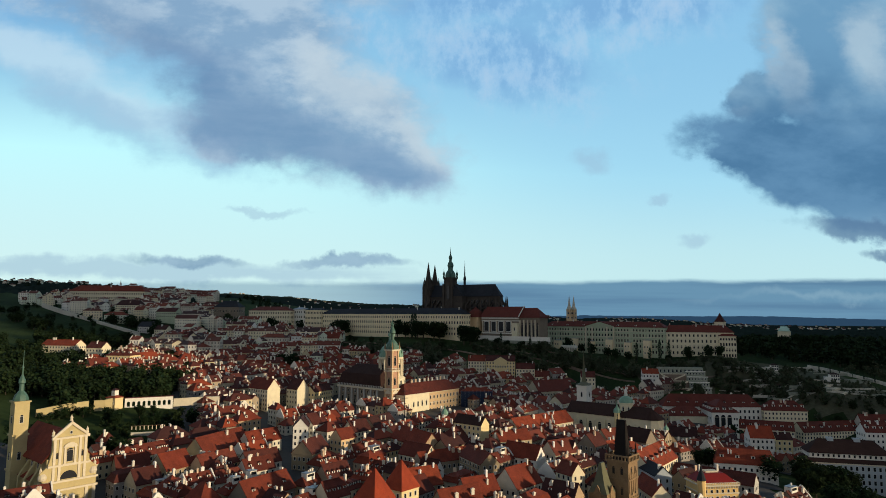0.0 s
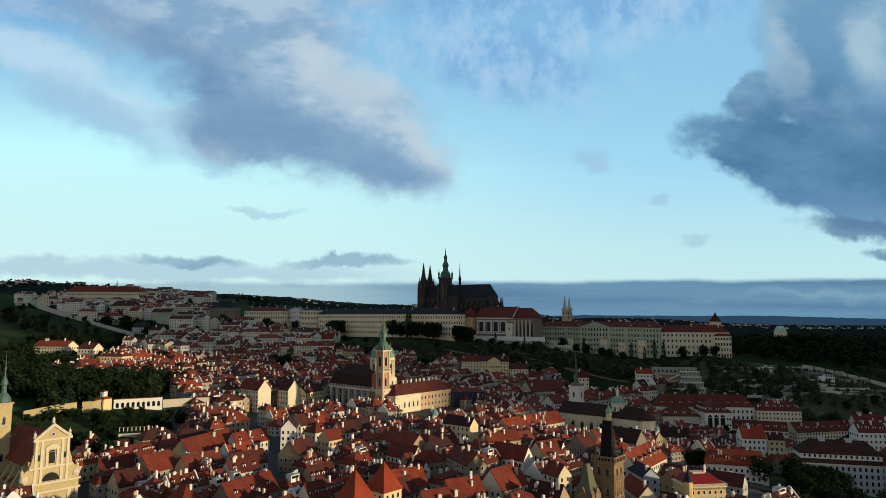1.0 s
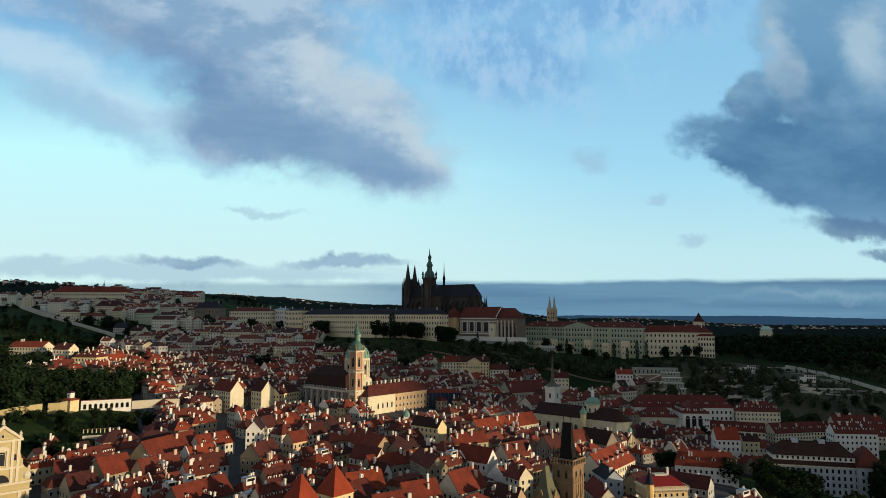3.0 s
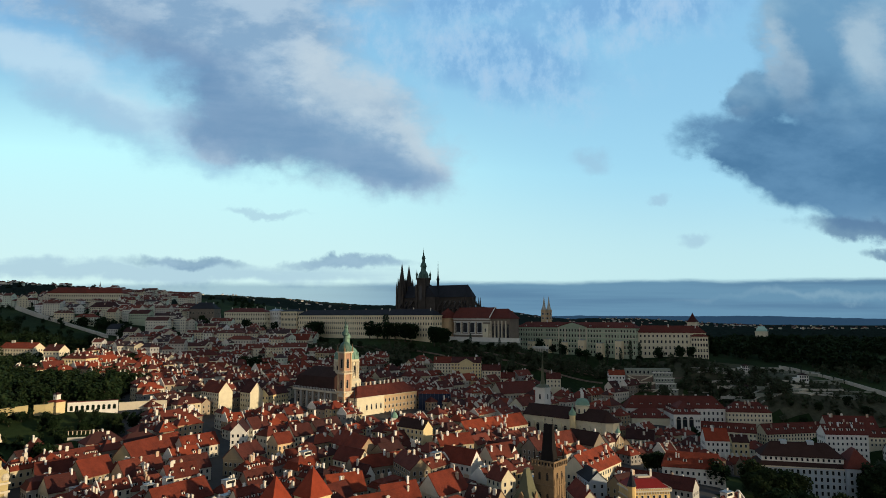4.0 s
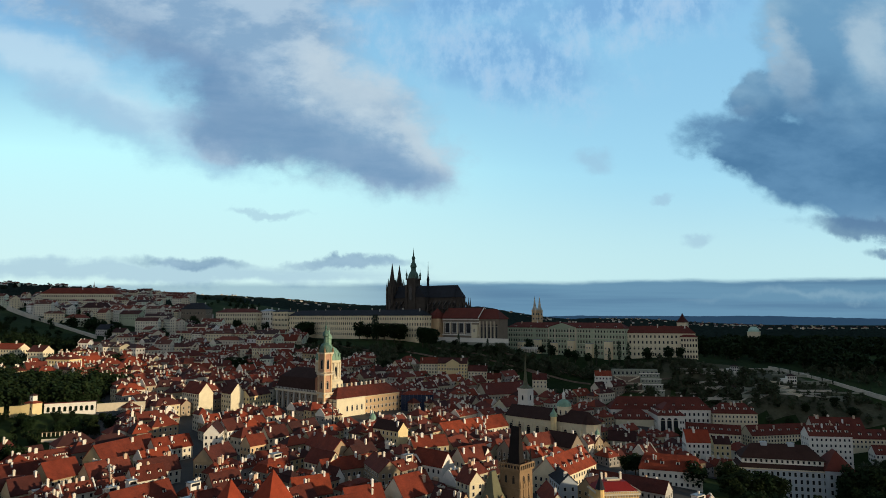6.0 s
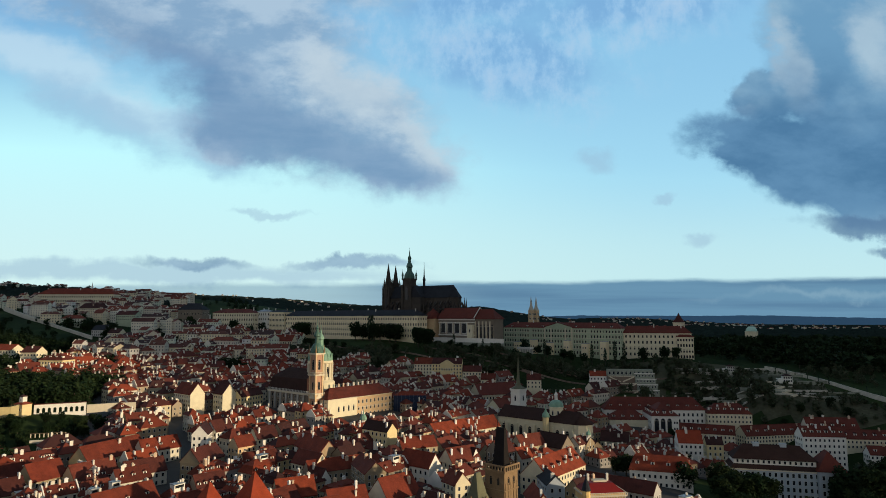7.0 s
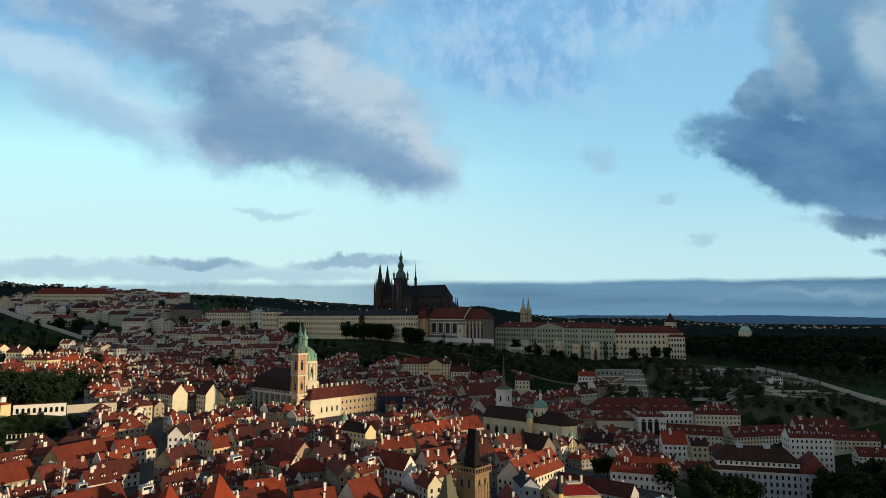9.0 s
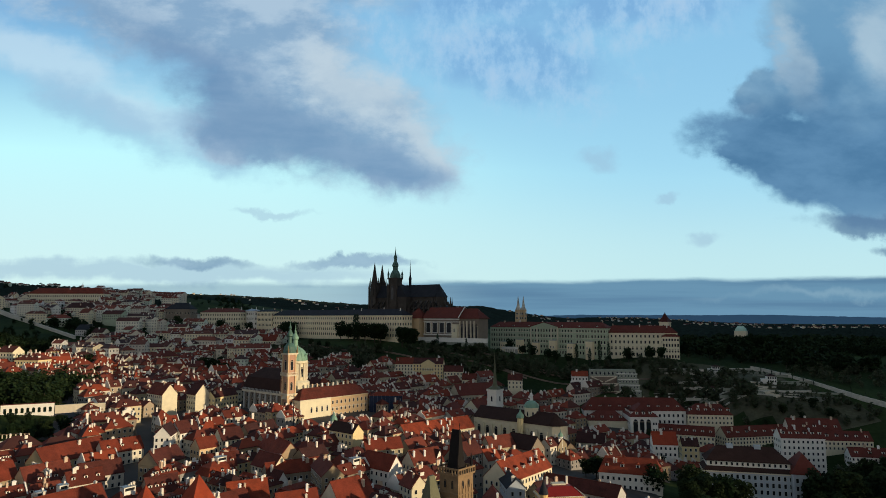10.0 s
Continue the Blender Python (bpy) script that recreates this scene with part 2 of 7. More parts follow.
# reds dulled to put distance haze into the roof colour
BROWN_FAR = material("haze_dulled_tiles_of_many", None, 0.85, 0.25, 0.18, 0.0, island=True, ramp=[(0.15, 0.040, 0.025), (0.11, 0.032, 0.022), (0.085, 0.030, 0.024), (0.18, 0.045, 0.026), (0.06, 0.034, 0.032), (0.13, 0.050, 0.036)])
CREAM = material("cream_plaster", (0.68, 0.60, 0.42), 0.9, 0.14, 0.2, 0.2)
YELLOW = material("yellow_plaster", (0.70, 0.56, 0.30), 0.9, 0.14, 0.2, 0.2)
GOLDPL = material("golden_plaster", (0.68, 0.47, 0.19), 0.9, 0.14, 0.2, 0.2)
WHITE = material("white_plaster", (0.74, 0.70, 0.62), 0.9, 0.12, 0.3, 0.2)
CHURCHPL = material("church_plaster", (0.47, 0.38, 0.19), 0.9, 0.16, 0.2, 0.2)
OCHRE = material("ochre_plaster", (0.60, 0.42, 0.24), 0.9, 0.16, 0.2, 0.2)
GREYPL = material("grey_plaster", (0.46, 0.44, 0.40), 0.9, 0.15, 0.2, 0.2)
PALACE = material("palace_plaster", (0.80, 0.67, 0.44), 0.9, 0.14, 0.1, 0.2)
GREENPL = material("grey_green_plaster", (0.40, 0.445, 0.31), 0.9, 0.22, 0.1, 0.2)
BLUEPL = material("blue_grey_plaster", (0.43, 0.47, 0.50), 0.9, 0.12, 0.2, 0.2)
STONE = material("weathered_sandstone", (0.058, 0.047, 0.038), 0.9, 0.45, 0.15, 0.6)
# dark brown plaster; on hall and nave its darkness stands for shade
DARKPL = material("dark_and_shaded_plaster", (0.20, 0.16, 0.12), 0.9, 0.2, 0.15, 0.2)
STONE2 = material("pale_sandstone", (0.23, 0.150, 0.080), 0.9, 0.35, 0.25, 0.6)
TRIM = material("stone_trim", (0.62, 0.54, 0.40), 0.85, 0.12, 0.5, 0.2)
CHIM = material("chimney_plaster", None, 0.9, 0.2, 0.6, 0.2, ramp=[(0.72, 0.66, 0.56), (0.64, 0.58, 0.48), (0.74, 0.71, 0.66), (0.55, 0.40, 0.28)])
SLATE = material("slate", (0.026, 0.028, 0.034), 0.8, 0.3, 0.2, 0.4, tiles=1.4, spec=0.15)
MINT = material("pale_verdigris", (0.42, 0.60, 0.50), 0.6, 0.15, 0.4, 0.1)
PINKPL = material("pink_plaster", (0.44, 0.255, 0.17), 0.9, 0.18, 0.3, 0.2)
SOOT = material("soot_black_tiles", (0.020, 0.017, 0.016), 0.9, 0.3, 0.3, 0.5, tiles=1.5, spec=0.1)
DARKTILE = material("dark_tiles", (0.045, 0.024, 0.020), 0.9, 0.3, 0.2, 0.5, tiles=1.5, spec=0.1)
COPPER = material("green_copper", (0.18, 0.31, 0.225), 0.55, 0.25, 0.4, 0.2)
OLDCOPPER = material("darkened_copper", (0.065, 0.130, 0.100), 0.55, 0.35, 0.4, 0.2)
REDNEW = material("bright_red_tiles", (0.30, 0.046, 0.017), 0.88, 0.35, 0.22, 0.6, tiles=1.6)
REDOLD = material("old_red_tiles", (0.125, 0.026, 0.016), 0.85, 0.35, 0.12, 0.6, tiles=1.6)
REDPAINT = material("red_sheet_roof", (0.20, 0.016, 0.015), 0.6, 0.25, 0.2, 0.2, spec=0.15)
WOODM = material("old_timber", (0.12, 0.08, 0.05), 0.8, 0.3, 1.0, 0.3)
LEAF = material("foliage", None, 0.9, 0.5, 0.5, 0.3, ramp=LEAVES, spec=0.05)
LEAF_FAR = material("foliage_of_many", None, 0.8, 0.4, 0.05, 0.0, ramp=LEAVES, island=True, spec=0.05)
# foliage colour raised to stand in for light on the shaded bank and slopes
LIFTED_LEAF = material("lifted_foliage_of_many", None, 0.8, 0.4, 0.05, 0.0, island=True, spec=0.05, ramp=[(0.062, 0.078, 0.042), (0.046, 0.066, 0.034), (0.080, 0.082, 0.050), (0.054, 0.062, 0.038)])
CANOPY = material("far_canopy", (0.020, 0.029, 0.024), 0.95, 0.55, 0.03, 0.0, spec=0.0)
# blue base and glow stand in for distance haze on the far ridge
FARHAZE = material("hazed_far_hills", (0.025, 0.045, 0.065), 0.95, 0.2, 0.002, 0.0, spec=0.0)
FARHAZE.node_tree.nodes["Principled BSDF"].inputs["Emission Color"].default_value = (0.020, 0.050, 0.095, 1)
FARHAZE.node_tree.nodes["Principled BSDF"].inputs["Emission Strength"].default_value = 1.0
CONIFER = material("conifer_foliage", (0.024, 0.042, 0.020), 0.85, 0.4, 0.5, 0.5)
BARK = material("bark", (0.07, 0.055, 0.04), 0.9, 0.3, 1.0, 0.6)
WALLSTONE = material("rubble_wall", (0.52, 0.48, 0.40), 0.9, 0.35, 0.3, 0.6)
PAVE = material("paving", (0.055, 0.052, 0.050), 0.9, 0.3, 0.05, 0.4)
GLASS = material("window_glass", (0.018, 0.020, 0.024), 0.2, 0.1, 1.0, 0.02, spec=0.35)
GLASS_FAR = material("dull_window_glass", (0.075, 0.075, 0.078), 0.35, 0.2, 1.0, 0.02, spec=0.35)
FRAME = material("white_window_frame", (0.62, 0.60, 0.55), 0.6, 0.06, 1.0, 0.05)
OLIVE = material("olive_patinated_sheet", (0.115, 0.115, 0.065), 0.6, 0.3, 0.4, 0.2)
MOSSY = material("mossy_plaster", (0.27, 0.28, 0.22), 0.9, 0.3, 0.3, 0.3)
TERRA = material("brown_terrace_plaster", (0.20, 0.145, 0.11), 0.9, 0.25, 0.3, 0.3)
SHEET = material("grey_sheet_metal", (0.25, 0.27, 0.29), 0.45, 0.15, 0.3, 0.1, metal=0.4)


def ground_material():
    mt = bpy.data.materials.new("ground")
    mt.use_nodes = True
    nt = mt.node_tree
    N, L = nt.nodes.new, nt.links.new
    p = nt.nodes["Principled BSDF"]
    p.inputs["Roughness"].default_value, p.inputs["Specular IOR Level"].default_value = 1.0, 0.03
    tc = N("ShaderNodeTexCoord")
    n1, n2 = N("ShaderNodeTexNoise"), N("ShaderNodeTexNoise")
    n1.inputs["Scale"].default_value, n2.inputs["Scale"].default_value = 0.012, 0.25
    n1.inputs["Detail"].default_value, n2.inputs["Detail"].default_value = 6, 6
    cr = N("ShaderNodeValToRGB")
    cr.color_ramp.elements[0].position, cr.color_ramp.elements[0].color = 0.35, (0.015, 0.026, 0.010, 1)
    cr.color_ramp.elements[1].position, cr.color_ramp.elements[1].color = 0.70, (0.040, 0.060, 0.021, 1)
    for n in (n1, n2):
        L(tc.outputs["Object"], n.inputs["Vector"])
    mx = N("ShaderNodeMath")
    mx.operation = "MULTIPLY_ADD"
    L(n2.outputs["Fac"], mx.inputs[0])
    mx.inputs[1].default_value = 0.4
    sb = N("ShaderNodeMath")
    sb.operation = "SUBTRACT"
    L(n1.outputs["Fac"], sb.inputs[0])
    sb.inputs[1].default_value = 0.2
    L(sb.outputs[0], mx.inputs[2])
    L(mx.outputs[0], cr.inputs[0])
    L(cr.outputs[0], p.inputs["Base Color"])
    bp = N("ShaderNodeBump")
    bp.inputs["Distance"].default_value = 0.4
    L(n2.outputs["Fac"], bp.inputs["Height"])
    L(bp.outputs[0], p.inputs["Normal"])
    return mt


GROUND = ground_material()


# ---- the lie of the land ----
# known heights as (x, y, z): the town's floor, the castle hill, the country beyond
TOWN = [
    (0, 100, 2), (-150, 180, 6), (150, 150, 0), (0, 300, 4), (-120, 330, 7), (-200, 300, 9), (85, 300, 2), (120, 320, 0), (0, 400, 8), (130, 430, 2),
    (220, 430, -8), (280, 430, -19), (350, 480, -20), (380, 520, -22), (250, 530, -9), (330, 560, -12), (-38, 500, 20), (-136, 520, 18), (-212, 458, 28), (-242, 436, 28), (-195, 425, 19), (-300, 430, 36),
    (60, 560, 14), (150, 560, 2), (-450, 500, 60), (-700, 500, 90)]
HILL = [
    (61, 670, 30), (0, 690, 40), (-100, 650, 36), (-220, 690, 46), (30, 770, 61), (84, 756, 62), (60, 768, 63), (118, 735, 58), (-176, 930, 66), (150, 820, 52), (260, 735, 46), (340, 715, 44),
    (-300, 830, 66), (9, 850, 70), (-350, 600, 44), (-480, 780, 76), (300, 640, 8), (330, 680, 36), (452, 600, 23), (432, 645, 32), (474, 555, 15), (520, 650, 32), (372, 655, 35), (362, 620, 28), (350, 604, 24), (318, 672, 40), (280, 690, 42), (409, 690, 38), (240, 620, 24), (430, 740, 42), (560, 760, 48), (200, 660, 22)]
BEYOND = [
    (-620, 1150, 112), (-420, 1000, 92), (0, 1200, 66), (400, 1100, 50), (900, 1100, 45), (-970, 1500, 166), (-600, 1500, 143), (-420, 1500, 128), (-250, 1500, 98), (-1200, 900, 120),
    (0, 2000, 70), (1500, 2000, 40), (-1500, 2500, 120)]
_pts = np.array(TOWN + HILL + BEYOND, float)
_d = np.sqrt(((_pts[:, None, :2] - _pts[None, :, :2]) ** 2).sum(2) + 900.0)
_n = len(_pts)
_A = np.zeros((_n + 1, _n + 1))
_A[:_n, :_n], _A[:_n, _n], _A[_n, :_n] = -_d, 1, 1
_w = np.linalg.solve(_A, np.append(_pts[:, 2], 0.0))


def smooth(a, b, t):
    t = np.clip((t - a) / (b - a), 0, 1)
    return t * t * (3 - 2 * t)


def land(x, y):
    """Height of the ground: the old town's floor, the castle hill, the far plateau and an added unseen ridge."""
    x, y = np.asarray(x, float), np.asarray(y, float)
    cx, cy = np.clip(x, -1500, 1500), np.clip(y, 0, 2500)
    d = np.sqrt((cx[..., None] - _pts[:, 0]) ** 2 + (cy[..., None] - _pts[:, 1]) ** 2 + 900.0)
    z = -(d * _w[:_n]).sum(-1) + _w[_n]
    r = np.hypot(x, y)
    u = x / np.maximum(y, 600.0)
    far = np.clip(160 - 130 * u, 80, 203) + 7 * np.sin(x * 0.004 + 1.2) * np.sin(y * 0.003)
    far = far - 20 * np.exp(-((u + 0.12) / 0.12) ** 2)
    low = 46 + 40 * np.exp(-((u - 0.28) / 0.15) ** 2) * smooth(2300, 3500, r)
    far = far + (low - far) * smooth(0.06, 0.24, u)
    z = z + (far - z) * smooth(1500, 3600, r)
    # added unseen ridge to the south-east that keeps the low sun off the castle
    sun_block = np.zeros_like(z)
    for ax, ay, bx, by, h, r0, r1 in ((2492.0, -487.0, 2750.0, 900.0, 800.0, 65.0, 400.0), (2750.0, 900.0, 4350.0, 4650.0, 760.0, 300.0, 300.0)):
        t = np.clip(((x - ax) * (bx - ax) + (y - ay) * (by - ay)) / ((bx - ax) ** 2 + (by - ay) ** 2), 0, 1)
        dist = np.hypot(x - ax - t * (bx - ax), y - ay - t * (by - ay))
        sun_block = np.maximum(sun_block, h * np.exp(-(dist / (r0 + (r1 - r0) * np.minimum(1, t * 3))) ** 2))
    return z + sun_block


def gz(x, y):
    return float(land(x, y))


# ---- builders ----
class Build:
    """Collects faces for one mesh; every face carries a material slot."""

    def __init__(self):
        self.v, self.f, self.m = [], [], []

    def face(self, pts, slot=0):
        n = len(self.v)
        self.v += [tuple(p) for p in pts]
        self.f.append(tuple(range(n, n + len(pts))))
        self.m.append(slot)
        return self

    def box(self, x0, y0, z0, x1, y1, z1, slot=0):
        n = len(self.v)
        self.v += [(x0, y0, z0), (x1, y0, z0), (x1, y1, z0), (x0, y1, z0), (x0, y0, z1), (x1, y0, z1), (x1, y1, z1), (x0, y1, z1)]
        for q in ((3, 2, 1, 0), (4, 5, 6, 7), (0, 1, 5, 4), (1, 2, 6, 5), (2, 3, 7, 6), (3, 0, 4, 7)):
            self.f.append(tuple(n + i for i in q))
            self.m.append(slot)
        return self

    def loft(self, rings, slot=0, cap=True):
        n, k = len(self.v), len(rings[0])
        for r in rings:
            self.v += [tuple(p) for p in r]
        for i in range(len(rings) - 1):
            for j in range(k):
                a, b = n + i * k + j, n + i * k + (j + 1) % k
                self.f.append((a, b, b + k, a + k))
                self.m.append(slot)
        if cap:
            self.f.append(tuple(n + k - 1 - j for j in range(k)))
            self.f.append(tuple(n + (len(rings) - 1) * k + j for j in range(k)))
            self.m += [slot, slot]
        return self

    def lathe(self, prof, n=10, cx=0.0, cy=0.0, turn=0.0, slot=0, sx=1.0, sy=1.0):
        """prof: (radius, height) upwards."""
        rings = []
        for r, z in prof:
            rings.append([(cx + sx * max(r, 0.01) * math.cos(turn + 2 * math.pi * j / n), cy + sy * max(r, 0.01) * math.sin(turn + 2 * math.pi * j / n), z) for j in range(n)])
        return self.loft(rings, slot)

    def prism(self, poly, z0, z1, slot=0):
        return self.loft([[(x, y, z0) for x, y in poly], [(x, y, z1) for x, y in poly]], slot)

    def extrude_x(self, poly, x0, x1, slot=0):
        """poly in (y, z), pulled along x."""
        return self.loft([[(x0, y, z) for y, z in poly], [(x1, y, z) for y, z in poly]], slot)

    def extrude_y(self, poly, y0, y1, slot=0):
        return self.loft([[(x, y1, z) for x, z in poly], [(x, y0, z) for x, z in poly]], slot)

    def gable(self, x0, y0, x1, y1, z, rh, over=0.5, th=0.35, slot=0):
        """A saddle roof with its ridge along x, of real thickness."""
        c, hw = (y0 + y1) / 2, (y1 - y0) / 2
        k = rh / hw
        e = over * k
        poly = [(y0 - over, z - e), (y0 - over, z - e + th), (c, z + rh + th), (y1 + over, z - e + th), (y1 + over, z - e), (c, z + rh)]
        return self.extrude_x(poly[::-1], x0 - over * 0.5, x1 + over * 0.5, slot)

    def hip(self, x0, y0, x1, y1, z, rh, over=0.5, cut=1.0, slot=0):
        """A hipped roof, ridge along the longer side; cut: how far the hips run in, in half widths."""
        x0, y0, x1, y1 = x0 - over, y0 - over, x1 + over, y1 + over
        if x1 - x0 >= y1 - y0:
            c, k = (y0 + y1) / 2, min((y1 - y0) / 2 * cut, (x1 - x0) / 2 - 0.05)
            a, b = (x0 + k, c, z + rh), (x1 - k, c, z + rh)
        else:
            c, k = (x0 + x1) / 2, min((x1 - x0) / 2 * cut, (y1 - y0) / 2 - 0.05)
            a, b = (c, y0 + k, z + rh), (c, y1 - k, z + rh)
        p, q, r, s = (x0, y0, z), (x1, y0, z), (x1, y1, z), (x0, y1, z)
        dn = -0.3
        lo = [(v[0], v[1], v[2] + dn) for v in (p, q, r, s)]
        self.face(lo[::-1], slot)
        for i, (g, h) in enumerate(((p, q), (q, r), (r, s), (s, p))):
            self.face([lo[i], lo[(i + 1) % 4], h, g], slot)
        if x1 - x0 >= y1 - y0:
            for f in ([p, q, b, a], [q, r, b], [r, s, a, b], [s, p, a]):
                self.face(f, slot)
        else:
            for f in ([p, q, a], [q, r, b, a], [r, s, b], [s, p, a, b]):
                self.face(f, slot)
        return self

    def add(self, other, m, shift=0):
        """Takes over another Build, moved by the matrix m."""
        n = len(self.v)
        a = np.array(m)
        v = np.array(other.v) @ a[:3, :3].T + a[:3, 3]
        self.v += [tuple(p) for p in v.tolist()]
        self.f += [tuple(n + i for i in f) for f in other.f]
        self.m += [k + shift for k in other.m]
        return self

    def mesh(self, name, mats):
        me = bpy.data.meshes.new(name)
        me.from_pydata(self.v, [], self.f)
        for mt in mats if isinstance(mats, (list, tuple)) else [mats]:
            me.materials.append(mt)
        me.polygons.foreach_set("material_index", self.m)
        me.validate()
        me.update()
        return me


def part(name, b, mats, parent, label="", at=None, kind=""):
    """Links a Build (or a ready mesh) as one mesh object under a thing or a part."""
    ob = new(name, b if isinstance(b, bpy.types.Mesh) else b.mesh(name, mats))
    ob.parent = parent
    if at is not None:
        ob.matrix_basis = at
    return tagged(ob, label=label, kind=kind)


def thing(name, x, y, z, rot, label, category, group="", kind=""):
    ob = new(name)
    ob.matrix_basis = pose(x, y, z, 0, 0, rot)
    ob.empty_display_size = 1.0
    return tagged(ob, label, category, group, kind)


def solo(name, b, mats, x, y, z, rot, label, category, group="", kind=""):
    ob = new(name, b.mesh(name, mats))
    ob.matrix_basis = pose(x, y, z, 0, 0, rot)
    return tagged(ob, label, category, group, kind)


# shared pieces
def window_mesh(w, h, arch=False, frame_mat=None):
    b = Build()
    t = 0.14
    b.box(-w / 2 - t, -0.12, -t, w / 2 + t, 0.02, 0, 0)
    b.box(-w / 2 - t, -0.10, 0, -w / 2, 0.02, h, 0)
    b.box(w / 2, -0.10, 0, w / 2 + t, 0.02, h, 0)
    b.box(-w / 2 - t, -0.12, h, w / 2 + t, 0.02, h + t, 0)
    if arch:
        k = 6
        pts = [(w / 2 * math.cos(math.pi * i / k), h + w / 2 * math.sin(math.pi * i / k)) for i in range(k + 1)]
        b.extrude_y([(x, z) for x, z in pts], -0.05, 0.02, 1)
    b.box(-w / 2, -0.045, 0, w / 2, 0.02, h, 1)
    return b.mesh("window", [frame_mat or FRAME, GLASS])


WIN = window_mesh(1.15, 1.8)
WIN_S = window_mesh(0.9, 1.2)
WIN_P = window_mesh(1.4, 2.5)
WIN_A = window_mesh(1.5, 3.4, True)
WIN_B = window_mesh(2.0, 6.0, True, TRIM)
WIN_G = window_mesh(2.0, 6.0, True, STONE)
WIN_T = window_mesh(1.2, 2.8, True, STONE2)


def chimney_mesh(w, d, h):
    b = Build()
    b.box(-w / 2, -d / 2, -1.6, w / 2, d / 2, h)
    b.box(-w / 2 - 0.12, -d / 2 - 0.12, h - 0.35, w / 2 + 0.12, d / 2 + 0.12, h - 0.1)
    b.box(-w / 4, -d / 4, h, w / 4, d / 4, h + 0.25)
    return b.mesh("chimney", [CHIM])


CHIMS = [chimney_mesh(0.85, 0.85, 2.2), chimney_mesh(1.6, 0.75, 2.5), chimney_mesh(0.75, 1.8, 2.1), chimney_mesh(1.0, 1.0, 3.0)]


def dormer_mesh(w, h, d):
    """Front towards -y; its foot at the origin on the roof."""
    b = Build()
    b.box(-w / 2, 0, -0.4, w / 2, d, h, 0)
    b.extrude_y([(-w / 2 - 0.2, h), (w / 2 + 0.2, h), (0, h + w * 0.45)], -0.2, d, 1)
    b.box(-w / 4, -0.05, 0.25, w / 4, 0.02, h - 0.15, 2)
    return b.mesh("dormer", [WHITE, TILE, GLASS])


def skylight_mesh():
    b = Build()
    b.box(-0.45, -0.6, -0.1, 0.45, 0.6, 0.06, 0)
    b.box(-0.36, -0.5, 0.05, 0.36, 0.5, 0.09, 1)
    return b.mesh("skylight", [SHEET, GLASS])


SKYL = skylight_mesh()
DORM = dormer_mesh(1.6, 1.5, 2.6)
DORM_L = dormer_mesh(2.2, 2.0, 3.4)


def shed_dormer_mesh(w):
    """A long dormer under a lean-to roof, with a row of small windows."""
    b = Build()
    b.box(-w / 2, 0, -0.5, w / 2, 3.2, 1.35, 0)
    b.loft([[(-w / 2 - 0.2, -0.35, 1.3), (w / 2 + 0.2, -0.35, 1.3), (w / 2 + 0.2, -0.35, 1.5), (-w / 2 - 0.2, -0.35, 1.5)][::-1], [(-w / 2 - 0.2, 3.4, 1.9), (w / 2 + 0.2, 3.4, 1.9), (w / 2 + 0.2, 3.4, 2.1), (-w / 2 - 0.2, 3.4, 2.1)][::-1]], 1)
    n = int(w / 1.3)
    for i in range(n):
        x = -w / 2 + w * (i + 0.5) / n
        b.box(x - 0.38, -0.05, 0.2, x + 0.38, 0.02, 1.15, 2)
    return b.mesh("shed_dormer", [WHITE, TILE, GLASS])


def roof_terrace_mesh(w):
    """A flat-topped white roof storey with a parapet and a dark band of glass."""
    b = Build()
    b.box(-w / 2, -1.8, -1.6, w / 2, 1.8, 2.1, 0)
    b.box(-w / 2 - 0.2, -2.0, 2.1, w / 2 + 0.2, 2.0, 2.35, 1)
    b.box(-w / 2 + 0.5, -1.86, 0.5, w / 2 - 0.5, -1.78, 1.7, 2)
    b.box(w / 2 - 1.2, 0.3, 2.35, w / 2 - 0.5, 1.0, 3.4, 0)
    return b.mesh("roof_terrace", [WHITE, SHEET, GLASS])


SHED = [shed_dormer_mesh(3.2), shed_dormer_mesh(5.2)]
TERRACE = [roof_terrace_mesh(3.6), roof_terrace_mesh(5.4)]


def rows_of(parent, mesh, name, x0, x1, n, z, y, face, label=""):
    """n windows in a row on the wall at y (face -1: front, 1: back) or, for face 'l' / 'r', on the wall at x = y."""
    for i in range(n):
        s = x0 + (x1 - x0) * (i + 0.5) / n
        if face == -1:
            at = pose(s, y, z)
        elif face == 1:
            at = pose(s, y, z, 0, 0, 180)
        elif face == "r":
            at = pose(y, s, z, 0, 0, 90)
        else:
            at = pose(y, s, z, 0, 0, -90)
        part(name, mesh, None, parent, label, at)


